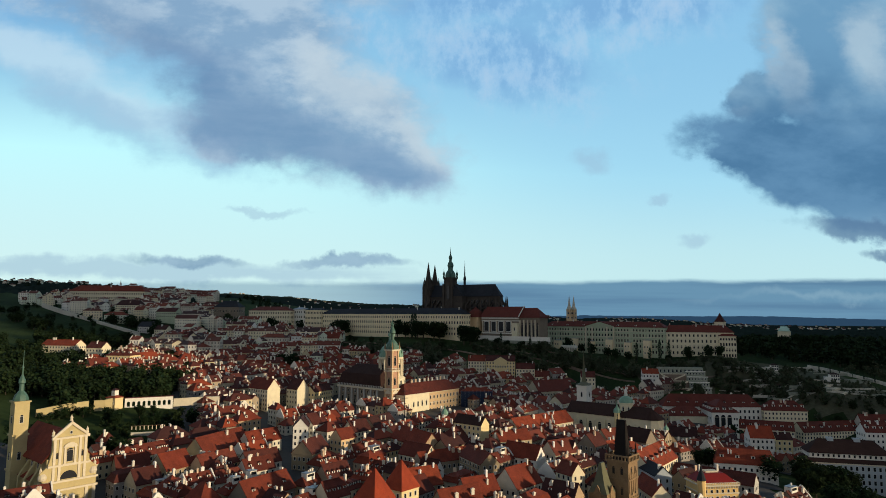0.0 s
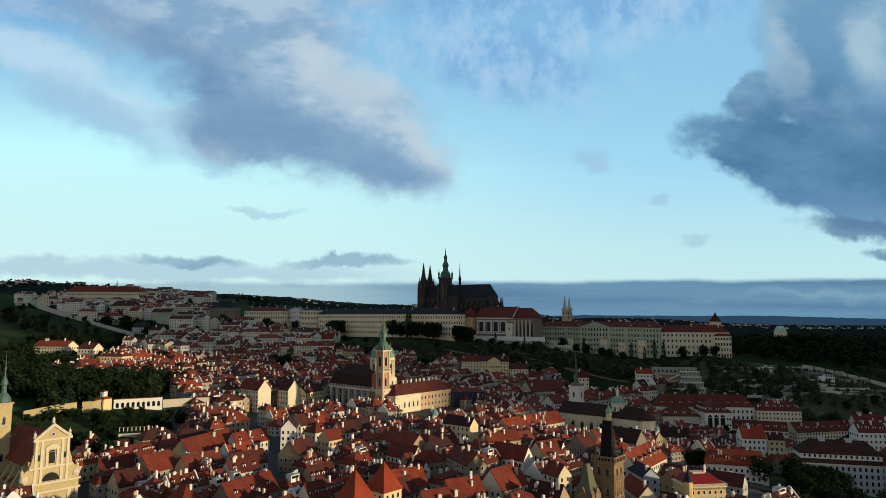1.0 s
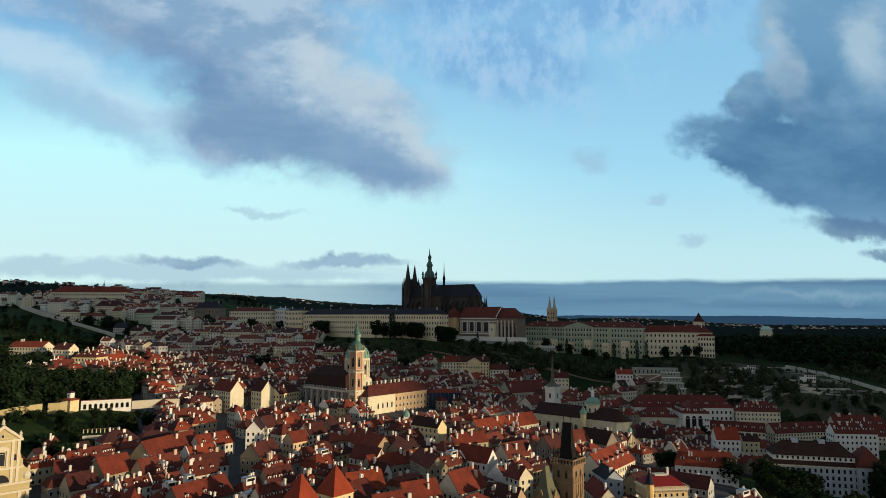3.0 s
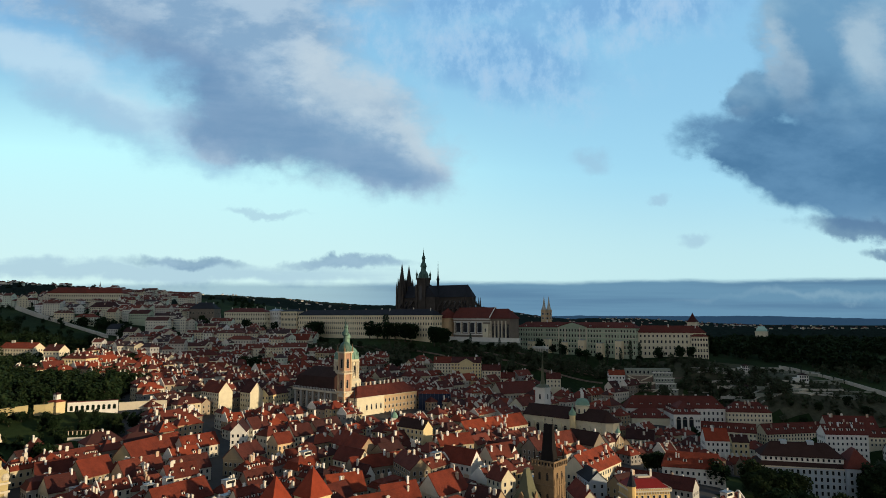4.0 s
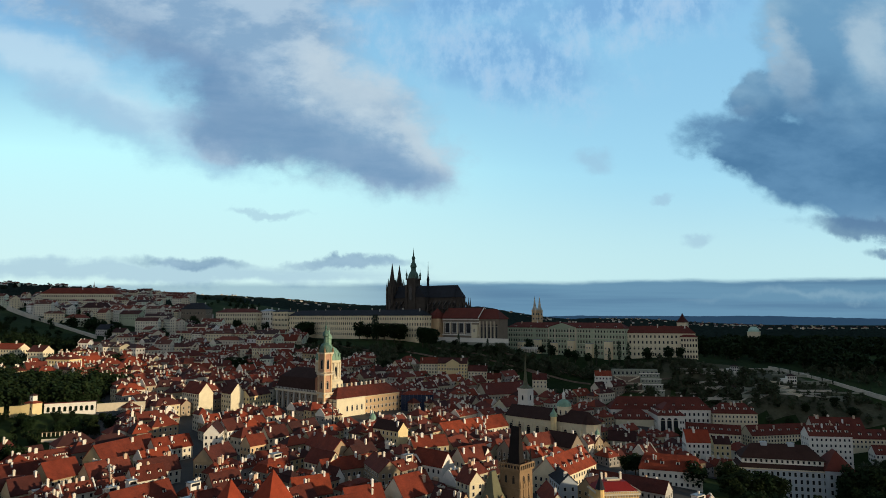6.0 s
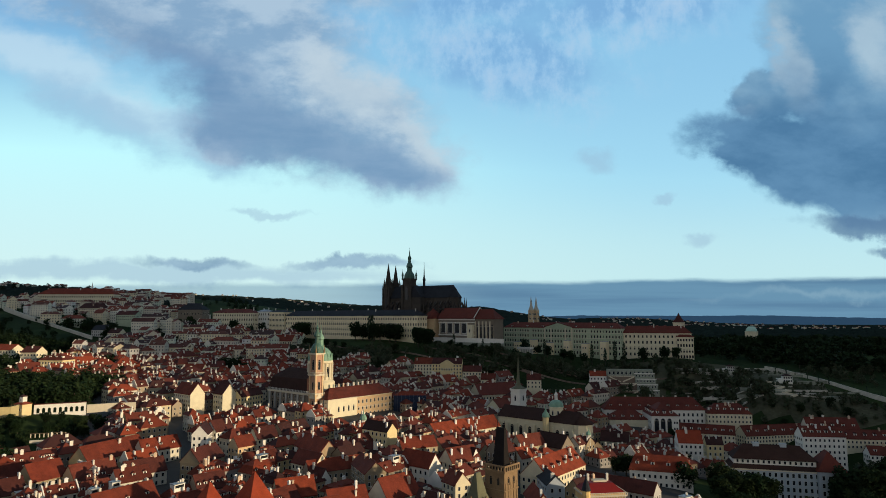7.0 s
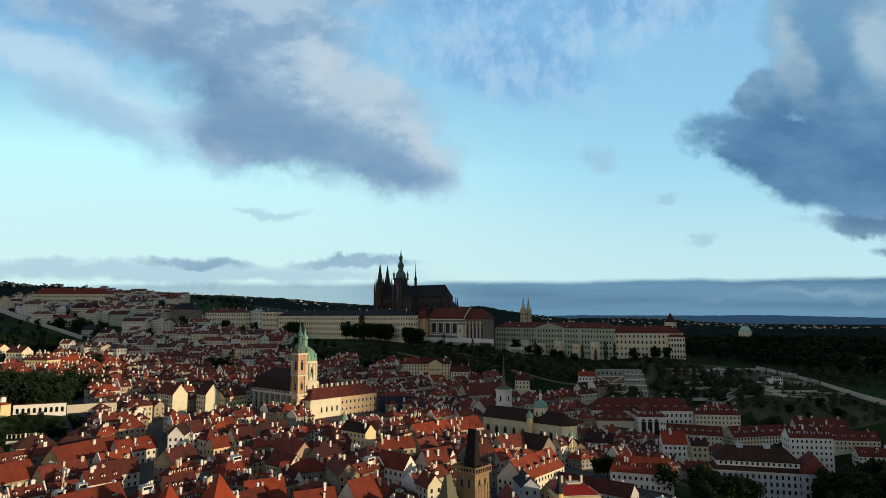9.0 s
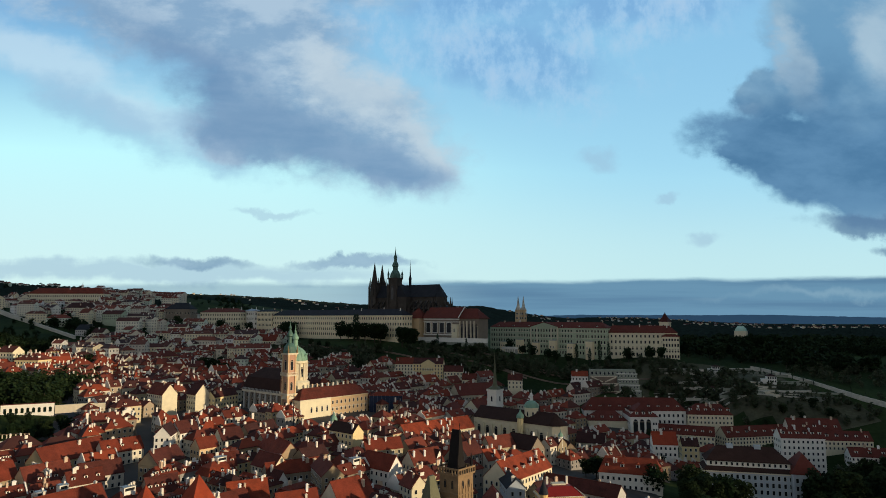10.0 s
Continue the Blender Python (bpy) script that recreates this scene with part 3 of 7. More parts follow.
def window_field(b, L, W, eave, storeys, sides, gap=2.9, w=1.1, h=1.7, base=1.2, slot0=0, slot1=1):
    """Small windows of a far house, as real boxes in one mesh."""
    st = (eave - base) / storeys
    for s in range(storeys):
        z = base + s * st + 0.3
        hh = min(h, st - 0.9)
        for side in sides:
            run = L if side in "fb" else W
            n = max(1, int(run / gap))
            for i in range(n):
                c = -run / 2 + run * (i + 0.5) / n
                for q, t, sl in ((0.06, 0.12, slot0), (0.10, 0.0, slot1)):
                    if side == "f":
                        b.box(c - w / 2 - t, -W / 2 - q, z - t, c + w / 2 + t, -W / 2 + 0.02, z + hh + t, sl)
                    elif side == "b":
                        b.box(c - w / 2 - t, W / 2 - 0.02, z - t, c + w / 2 + t, W / 2 + q, z + hh + t, sl)
                    elif side == "r":
                        b.box(L / 2 - 0.02, c - w / 2 - t, z - t, L / 2 + q, c + w / 2 + t, z + hh + t, sl)
                    else:
                        b.box(-L / 2 - q, c - w / 2 - t, z - t, -L / 2 + 0.02, c + w / 2 + t, z + hh + t, sl)
    return b


TAKEN = []          # ground already built on: x, y, half length, half width, turn


def claim(x, y, L, W, rot):
    TAKEN.append((x, y, L / 2, W / 2, radians(rot)))


def is_free(x, y, pad=4.0):
    for cx, cy, hl, hw, a in TAKEN:
        dx, dy = x - cx, y - cy
        if abs(dx * math.cos(a) + dy * math.sin(a)) < hl + pad and abs(-dx * math.sin(a) + dy * math.cos(a)) < hw + pad:
            return False
    return True


HOUSE_LABELS = ("old plastered town house with a red clay-tiled roof and white chimneys",
                "narrow cream town house under a steep red tile roof",
                "pale plastered house with small windows and a weathered tile roof",
                "terraced old-town house with brick-red roof tiles and chimney stacks")


def house(x, y, L, W, rot, eave, rh, roof="gable", wall=None, tile=None, chim=2, dorm=0, name="town_house", label="", category="house", group="town houses",
          near=False, storeys=0, rng=random, base=None, sides="fblr", dmesh=None, fire=0, sky=0, pediment=False, extra=0):
    """A house: walls with gables, roof, chimneys, dormers, windows. L runs along the ridge."""
    z = base if base is not None else min(gz(x, y), gz(x - 5, y), gz(x + 5, y), gz(x, y - 5)) - 0.3
    h = thing(name, x, y, z, rot, label or HOUSE_LABELS[int(abs(x * 7 + y * 3)) % 4], category, group)
    claim(x, y, L, W, rot)
    wall, tile = wall or PLASTER, tile or TILE
    storeys = storeys or max(2, int(eave / 3.4))
    b = Build()
    if roof == "gable":
        b.extrude_x([(-W / 2, -10), (W / 2, -10), (W / 2, eave), (0, eave + rh), (-W / 2, eave)], -L / 2, L / 2)
    else:
        b.box(-L / 2, -W / 2, -10, L / 2, W / 2, eave)
    b.box(-L / 2 - 0.18, -W / 2 - 0.18, eave - 0.7, L / 2 + 0.18, W / 2 + 0.18, eave - 0.35)
    part("wall", b, wall, h)
    r = Build()
    if roof == "gable":
        r.gable(-L / 2, -W / 2, L / 2, W / 2, eave, rh, 0.45)
        r.box(-L / 2 - 0.2, -0.2, eave + rh + 0.1, L / 2 + 0.2, 0.2, eave + rh + 0.5)
    elif roof == "mansard":
        k = 0.42
        lo = [(-L / 2 - 0.4, -W / 2 - 0.4), (L / 2 + 0.4, -W / 2 - 0.4), (L / 2 + 0.4, W / 2 + 0.4), (-L / 2 - 0.4, W / 2 + 0.4)]
        i = W * 0.16
        mid = [(-L / 2 + i, -W / 2 + i), (L / 2 - i, -W / 2 + i), (L / 2 - i, W / 2 - i), (-L / 2 + i, W / 2 - i)]
        r.loft([[(*p, eave - 0.1) for p in lo], [(*p, eave + rh * 0.62) for p in mid]])
        r.hip(-L / 2 + i, -W / 2 + i, L / 2 - i, W / 2 - i, eave + rh * 0.62, rh * k, 0.3)
    else:
        r.hip(-L / 2, -W / 2, L / 2, W / 2, eave, rh, 0.5, 1.0 if roof == "hip" else 0.45)
    part("roof", r, tile, h)
    if roof == "gable" and fire:
        for sx in ((1,) if fire == 1 else (-1, 1)):
            w = Build()
            hw, t = W / 2 + 0.35, 0.28
            w.extrude_x([(-hw, eave - 1.2), (hw, eave - 1.2), (hw, eave + 0.55), (0.45, eave + rh + 1.2), (-0.45, eave + rh + 1.2), (-hw, eave + 0.55)], sx * (L / 2 + 0.1) - t, sx * (L / 2 + 0.1) + t)
            part("parapet", w, WHITE, h)
    if pediment:
        k = Build()
        k.box(-6.5, -W / 2 - 0.6, -3, 6.5, -W / 2 + 0.2, eave)
        part("projection", k, wall, h)
        k = Build()
        k.extrude_y([(-7.2, eave), (7.2, eave), (0, eave + 4.2)], -W / 2 - 1.0, -W / 2 + 3)
        part("pediment", k, wall, h)
        k = Build()
        k.extrude_y([(-7.5, eave + 0.1), (0, eave + 4.5), (7.5, eave + 0.1), (7.5, eave + 0.6), (0, eave + 5.1), (-7.5, eave + 0.6)], -W / 2 - 1.3, -W / 2 + 4)
        part("pediment_roof", k, tile, h)
        for q in range(3):
            rows_of(h, WIN, "window", -6, 6, 5, 1.5 + q * (eave - 1.5) / 3, -W / 2 - 0.6, -1)
    for i in range(sky):
        cx, sgn = (rng.random() - 0.5) * (L - 3), -1 if i % 2 == 0 else 1
        k = rh / (W / 2)
        at = pose(cx, sgn * W * 0.27, eave + rh * 0.46 + 0.42, math.degrees(math.atan(k)) * -sgn)
        part("skylight", SKYL, None, h, "", at)
    for i in range(chim):
        cx = (rng.random() - 0.5) * (L - 2.5) if roof == "gable" else (rng.random() - 0.5) * max(L - W, L * 0.3)
        cy = (rng.random() - 0.5) * W * 0.55
        zz = eave + rh * (1 - abs(cy) / (W / 2))
        part("chimney", CHIMS[rng.randrange(4)], None, h, "", pose(cx, cy, zz))
    for i in range(dorm):
        cx = -L / 2 + L * (i + 0.5) / dorm
        cy = -W / 2 + W * 0.17
        zz = eave + rh * (1 - abs(cy) / (W / 2)) - 0.15
        if roof == "mansard":
            cy, zz = -W / 2 + 0.5, eave + 0.7
        part("dormer", dmesh or DORM, None, h, "", pose(cx, cy, zz))
    if extra == 1 and L > 8:
        cy = -W / 2 + W * 0.2
        part("shed_dormer", SHED[L > 11], None, h, "", pose((rng.random() - 0.5) * (L - 6.5), cy, eave + rh * (1 - abs(cy) / (W / 2)) - 0.1))
    elif extra == 2 and L > 8:
        cy = W * rng.uniform(-0.2, 0.2)
        part("roof_terrace", TERRACE[L > 12], None, h, "", pose((rng.random() - 0.5) * (L - 6.5), cy, eave + rh * (1 - abs(cy) / (W / 2))))
    if near:
        st = (eave - 1.0) / storeys
        for s in range(storeys):
            zz = 1.0 + s * st + 0.4
            for side, run, off in (("f", L, -W / 2), ("r", W, L / 2), ("l", W, -L / 2)):
                turn = radians(rot + {"f": -90, "r": 0, "l": 180}[side])
                if side in sides and (math.cos(turn) * (40 - x) - math.sin(turn) * y) / math.hypot(40 - x, y) > -0.06:
                    n = max(1, int(run / 3.2))
                    rows_of(h, WIN if st > 2.9 else WIN_S, "window", -run / 2 + 0.6, run / 2 - 0.6, n, zz, off, {"f": -1, "r": "r", "l": "l"}[side])
    else:
        part("windows", window_field(Build(), L, W, eave, storeys, sides), [FRAME, GLASS], h, kind="stuff")
    return h


# ---- ground ----
def ground_sheet():
    def axis(lo, hi, n0, n1):
        fine = list(np.arange(n0, n1 + 1, 12.0))
        left = [n0 - 14 * (1.13 ** i - 1) / 0.13 for i in range(1, 60) if n0 - 14 * (1.13 ** i - 1) / 0.13 > lo] + [lo]
        right = [n1 + 14 * (1.13 ** i - 1) / 0.13 for i in range(1, 60) if n1 + 14 * (1.13 ** i - 1) / 0.13 < hi] + [hi]
        return np.array(left[::-1] + fine + right)

    xs, ys = axis(-4900, 4900, -650, 700), axis(-2500, 4700, 0, 1250)
    xs, ys = np.unique(np.concatenate([xs, np.arange(2260.0, 2900.0, 22.0)])), np.unique(np.concatenate([ys, np.arange(-700.0, 0.0, 22.0)]))
    X, Y = np.meshgrid(xs, ys)
    Z = land(X, Y)
    nx, ny = len(xs), len(ys)
    idx = np.arange(nx * ny).reshape(ny, nx)
    faces = np.stack([idx[:-1, :-1], idx[:-1, 1:], idx[1:, 1:], idx[1:, :-1]], -1).reshape(-1, 4)
    me = bpy.data.meshes.new("ground")
    me.from_pydata(np.stack([X, Y, Z], -1).reshape(-1, 3).tolist(), [], faces.tolist())
    me.materials.append(GROUND)
    me.polygons.foreach_set("use_smooth", [True] * len(me.polygons))
    me.update()
    tagged(new("ground", me), "dark wooded and grassy ground rising to the castle hill", "ground", kind="structure")


ground_sheet()


def paved_town():
    """Street paving of the old town, laid over the ground in one sheet."""
    def paved(x, y):
        return 120 < y < 690 - max(0, x) * 0.25 and -0.80 * y - 30 < x < 110 + 0.78 * y and not (x < 30 - 0.485 * (y - 9) and y > 372 and y < 575) and x > -340 and not (x > 180 and y > 580) and not (x > 250 and y > 500) and not (x > 30 + 0.44 * (y - 9) and y < 440)

    vs, fs, idx = [], [], {}
    for i in range(-34, 48):
        for j in range(12, 70):
            if not paved(i * 10 + 5, j * 10 + 5):
                continue
            q = []
            for a, b in ((i, j), (i + 1, j), (i + 1, j + 1), (i, j + 1)):
                if (a, b) not in idx:
                    idx[(a, b)] = len(vs)
                    vs.append((a * 10.0, b * 10.0, gz(a * 10.0, b * 10.0) + 0.45))
                q.append(idx[(a, b)])
            fs.append(q)
    me = bpy.data.meshes.new("pavement")
    me.from_pydata(vs, [], fs)
    me.materials.append(PAVE)
    me.update()
    tagged(new("pavement", me), "dark stone-paved streets and yards of the old town", "pavement", kind="structure")


paved_town()


# ---- the castle on its hill ----
EW = -40.0          # the turn of the town's east-west line


def spire(b, x, y, z0, z1, r, n=8, slot=0):
    b.lathe([(r, z0), (r * 0.55, z0 + (z1 - z0) * 0.4), (r * 0.16, z0 + (z1 - z0) * 0.85), (0.02, z1)], n, x, y, math.pi / n, slot)
    return b


def cathedral():
    c = thing("cathedral", 10.6, 848, 66, -32, "dark weathered gothic cathedral with spires above the castle roofs", "cathedral")
    claim(30, 850, 130, 60, -32)
    w = Build()
    w.box(-40, 4, 0, 60, 24, 56)
    w.box(-38, -4, 0, 62, 32, 34)
    w.box(2, -6, 0, 22, 34, 56)
    w.lathe([(10, 0), (10, 55)], 8, 60, 14, math.pi / 8)
    part("nave", w, STONE, c)
    r = Build()
    r.gable(-42, 3.2, 60, 24.8, 55.5, 15.5, 0.4)
    r.extrude_y([(1.5, 55.5), (22.5, 55.5), (12, 70.5)], -6.4, 34.4)
    r.lathe([(10.8, 55), (0.3, 71)], 8, 60, 14, math.pi / 8)
    part("roof", r, SLATE, c)
    # side windows and buttresses of nave and choir
    for i in range(13):
        x = -34 + i * 7.6
        if -3 < x < 24:
            continue
        b = Build()
        b.box(x - 1.0, -8, 0, x + 1.0, -4, 38)
        b.lathe([(1.0, 38), (0.1, 50)], 4, x, -6, math.pi / 4)
        b.extrude_y([(x - 0.5, 38), (x + 0.5, 38), (x + 0.5, 40), (x - 0.5, 40)], -7, 4)
        b.loft([[(x - 0.5, -6.5, 40), (x + 0.5, -6.5, 40), (x + 0.5, -6.5, 43), (x - 0.5, -6.5, 43)][::-1], [(x - 0.5, 4, 48), (x + 0.5, 4, 48), (x + 0.5, 4, 51), (x - 0.5, 4, 51)][::-1]])
        part("buttress", b, STONE, c)
        part("window", WIN_G, None, c, "", pose(x + 3.8, -4.05, 14) @ Matrix.Diagonal((1.5, 1, 2.2, 1)))
        part("window", WIN_G, None, c, "", pose(x + 3.8, 3.95, 37) @ Matrix.Diagonal((1.6, 1, 1.9, 1)))
    for k in range(7):
        a = radians(-105 + 30 * k + 15)
        b = Build()
        px_, py_ = 60 + 16 * math.cos(a), 14 + 16 * math.sin(a)
        b.lathe([(1.3, 0), (1.2, 40), (1.4, 41), (0.1, 55)], 4, px_, py_, a)
        q = (62 + 9 * math.cos(a), 14 + 9 * math.sin(a))
        b.loft([[(px_, py_ - 0.4, 36), (px_, py_ + 0.4, 36), (px_, py_ + 0.4, 39), (px_, py_ - 0.4, 39)], [(q[0], q[1] - 0.4, 47), (q[0], q[1] + 0.4, 47), (q[0], q[1] + 0.4, 50), (q[0], q[1] - 0.4, 50)]])
        part("flying_buttress", b, STONE, c)
        part("window", WIN_G, None, c, "", Matrix.Translation((60 + 9.95 * math.cos(a + 0.26), 14 + 9.95 * math.sin(a + 0.26), 24)) @ pose(0, 0, 0, 0, 0, math.degrees(a + 0.26) + 90) @ Matrix.Diagonal((1.4, 1, 3, 1)))
    ch = Build()
    ch.lathe([(16, 0), (16, 30), (10, 35)], 10, 60, 14)
    part("chapel_ring", ch, STONE, c)
    # twin western towers
    for yy, top in ((5.5, 103.5), (22.0, 102.0)):
        b = Build()
        b.box(-44, yy - 5, 0, -34, yy + 5, 58)
        b.lathe([(6.2, 58), (5.8, 72)], 8, -39, yy, math.pi / 8)
        for dx in (-5, 5):
            for dy in (-5, 5):
                b.lathe([(1.3, 0), (1.3, 66), (1.5, 67), (0.05, 78)], 6, -39 + dx, yy + dy)
        for k in range(8):
            a = math.pi / 8 + k * math.pi / 4
            b.lathe([(0.6, 70), (0.6, 77), (0.05, 83)], 4, -39 + 5.7 * math.cos(a), yy + 5.7 * math.sin(a))
        t = part("west_tower", b, STONE, c)
        s = Build()
        spire(s, -39, yy, 71, top, 5.4)
        part("spire", s, STONE, t, "openwork stone spire")
        for zz in (20, 42):
            part("window", WIN_G, None, t, "", pose(-39, yy - 5.05, zz) @ Matrix.Diagonal((1.2, 1, 1.8, 1)))
    # great tower with its tiered helm
    b = Build()
    b.box(-6.4, -6.4, 0, 6.4, 6.4, 79)
    for dx in (-6.4, 6.4):
        for dy in (-6.4, 6.4):
            b.box(dx - 1.5, dy - 1.5, 0, dx + 1.5, dy + 1.5, 72)
    b.box(-7.4, -7.4, 78.6, 7.4, 7.4, 80.6)
    t = part("great_tower", b, STONE, c)
    for a in (0, 90, 180, 270):
        part("window", WIN_G, None, t, "", pose(0, 0, 0, 0, 0, a) @ pose(0, -6.45, 52) @ Matrix.Diagonal((2.2, 1, 2.6, 1)))
        part("window", WIN_G, None, t, "", pose(0, 0, 0, 0, 0, a) @ pose(0, -6.45, 22) @ Matrix.Diagonal((2.0, 1, 2.0, 1)))
    h = Build()
    h.lathe([(7.0, 80.6), (6.9, 84), (6.0, 87), (3.9, 90), (3.4, 91), (3.4, 95), (4.3, 96), (4.1, 98), (2.9, 101), (2.0, 102), (1.9, 106), (2.6, 107), (2.2, 109), (1.0, 111), (0.5, 116), (0.12, 119), (0.12, 121.5)], 12)
    part("helm", h, OLDCOPPER, t, "tiered dark green copper baroque helm")
    for dx in (-6.4, 6.4):
        for dy in (-6.4, 6.4):
            k = Build()
            k.lathe([(1.2, 80), (1.2, 84), (1.6, 85), (1.1, 87), (0.3, 89), (0.05, 93)], 8, dx, dy)
            part("corner_turret", k, OLDCOPPER, t)
    f = Build()
    f.lathe([(1.7, 68), (1.7, 78), (2.2, 79), (0.9, 84), (0.5, 92), (0.05, 104)], 8, 14, 14)
    part("ridge_turret", f, SLATE, c)
    # gabled south porch
    p = Build()
    p.box(8, -12, 0, 22, -4, 26)
    p.extrude_y([(8, 26), (22, 26), (15, 34)], -12.2, -4)
    part("porch", p, STONE, c)


cathedral()


def palace(name, x, y, L, W, rot, base, eave, rh, wall, tile, storeys, label, cols, roof="hip", h=2.1, w=1.65, chim=4, dorm=0, z0=0.0, pilaster=0):
    """A long palace wing: wall, cornices, windows of every storey, roof, chimneys."""
    p = thing(name, x, y, base, rot, label, "palace", "castle buildings")
    claim(x, y, L, W, rot)
    b = Build()
    b.box(-L / 2, -W / 2, -12, L / 2, W / 2, eave)
    part("wall", b, wall, p)
    t = Build()
    t.box(-L / 2 - 0.4, -W / 2 - 0.4, eave - 0.9, L / 2 + 0.4, W / 2 + 0.4, eave - 0.2)
    part("cornice", t, wall, p)
    t = Build()
    t.box(-L / 2 - 0.15, -W / 2 - 0.15, z0 + (eave - z0) * 0.38, L / 2 + 0.15, W / 2 + 0.15, z0 + (eave - z0) * 0.38 + 0.5)
    part("string_course", t, wall, p)
    for i in range(pilaster):
        xx = -L / 2 + L * i / max(1, pilaster - 1)
        t = Build()
        t.box(xx - 0.8, -W / 2 - 0.3, -10, xx + 0.8, -W / 2 + 0.1, eave - 0.9)
        part("pilaster", t, wall, p)
    r = Build()
    r.hip(-L / 2, -W / 2, L / 2, W / 2, eave, rh, 0.7)
    part("roof", r, tile, p)
    st = (eave - z0) / storeys
    for k in range(storeys):
        hh = st * (0.40 if k == storeys - 1 else 0.55)
        m = window_mesh(w, min(hh, 3.2), False, TRIM)
        rows_of(p, m, "window", -L / 2, L / 2, cols, z0 + st * (k + 0.2), -W / 2, -1)
        rows_of(p, m, "window", -W / 2, W / 2, max(2, int(W / (L / cols))), z0 + st * (k + 0.2), L / 2, "r")
    rng = random.Random(int(abs(x) * 10 + L))
    for i in range(chim):
        cx = -L / 2 + L * (i + 0.3 + 0.4 * rng.random()) / chim
        part("chimney", CHIMS[rng.randrange(4)], None, p, "", pose(cx, (rng.random() - 0.5) * W * 0.3, eave + rh * 0.85))
    for i in range(dorm):
        part("dormer", DORM_L, None, p, "", pose(-L / 2 + L * (i + 0.5) / dorm, -W / 2 + 1.2, eave + 0.6))
    return p


palace("castle_palace", -73, 879 + 7, 268, 18, EW, 64, 34, 7.5, PALACE, SLATE, 4, "long pale castle palace with rows of windows and a slate roof", 62, chim=9, z0=6)
palace("castle_palace", -194, 985, 40, 16, EW, 70, 34, 3.0, PALACE, SLATE, 4, "pale castle palace wing with four rows of windows", 11, chim=2, z0=3)
palace("castle_palace", -222, 1000, 26, 14, EW, 72, 33, 3.0, WHITE, SHEET, 4, "narrow white castle building with tall windows", 5, chim=2, z0=3)
palace("archbishops_palace", -268, 1004, 70, 22, -14, 72, 31, 6, CREAM, REDOLD, 4, "cream palace with four storeys under a red tile roof", 17, chim=5, z0=4)
palace("renaissance_palace", -338, 1010, 42, 20, -10, 72, 36, 10, DARKPL, SLATE, 3, "grey-brown renaissance palace with a dark steep roof", 9, chim=3, z0=6)
palace("convent_palace", 203, 806, 162, 17, EW, 44, 39, 6.5, GREENPL, REDOLD, 5, "long grey-green palace with a red roof and gabled dormers", 42, chim=6, dorm=7, z0=7, pilaster=9)
def convent_middle():
    """The projecting middle of the long convent palace, with a pediment and string courses along the whole front."""
    p = thing("palace_projection", 203, 806, 44, EW, "projecting pedimented middle of the long grey-green palace", "palace", "castle buildings")
    y = -8.5
    b = Build()
    b.box(-19, y - 1.2, -10, 19, y + 0.2, 39.5)
    part("wall", b, GREENPL, p)
    b = Build()
    b.extrude_y([(-19.6, 39.5), (19.6, 39.5), (0, 45.0)], y - 1.6, y + 5)
    part("pediment", b, GREENPL, p)
    b = Build()
    b.extrude_y([(-20.2, 39.5), (0, 45.2), (20.2, 39.5), (20.2, 40.1), (0, 45.9), (-20.2, 40.1)], y - 2.0, y + 6)
    part("pediment_roof", b, REDOLD, p)
    for z in (14.0, 20.4, 26.8, 33.2):
        q = Build()
        q.box(-80.6, y - 0.45, z, -19.1, y + 0.1, z + 0.45)
        q.box(19.1, y - 0.45, z, 80.6, y + 0.1, z + 0.45)
        q.box(-19.3, y - 1.6, z, 19.3, y - 1.1, z + 0.45)
        part("string_course", q, TRIM, p)
    m = window_mesh(1.65, 3.0, False, TRIM)
    for k in range(5):
        rows_of(p, m, "window", -18, 18, 9, 7 + 6.4 * (k + 0.2), y - 1.2, -1)
    for x in (-19, -10, 10, 19):
        q = Build()
        q.box(x - 0.7, y - 1.6, 13, x + 0.7, y - 1.1, 39)
        part("pilaster", q, TRIM, p)


convent_middle()


def bastions():
    """Square buttress towers along the foot of the long convent palace."""
    for i in range(6):
        x = -58 + i * 24
        b = thing("bastion", 203 + x * math.cos(radians(EW)) - 11 * math.cos(radians(EW + 90)), 806 + x * math.sin(radians(EW)) - 11 * math.sin(radians(EW + 90)), 44, EW, "square pale bastion at the palace foot", "bastion", "bastions")
        w = Build()
        w.box(-4, -4, -10, 4, 4, 21 + 3 * (i % 2))
        part("wall", w, PALACE, b)
        r = Build()
        r.hip(-4, -4, 4, 4, 21 + 3 * (i % 2), 0.8, 0.3)
        part("roof", r, SHEET, b)
        for z in (8, 15):
            rows_of(b, WIN, "window", -3.5, 3.5, 2, z, -4, -1)


bastions()
palace("eastern_palace", 300, 752, 78, 16, -14, 44, 34, 8, CREAM, REDOLD, 4, "pale palace with a red hipped roof at the castle's end", 17, chim=3, z0=7)
palace("eastern_palace", 330, 742, 18, 18, -14, 44, 30, 6, CREAM, REDOLD, 4, "pale corner pavilion of the eastern castle palace", 6, chim=1, z0=5)


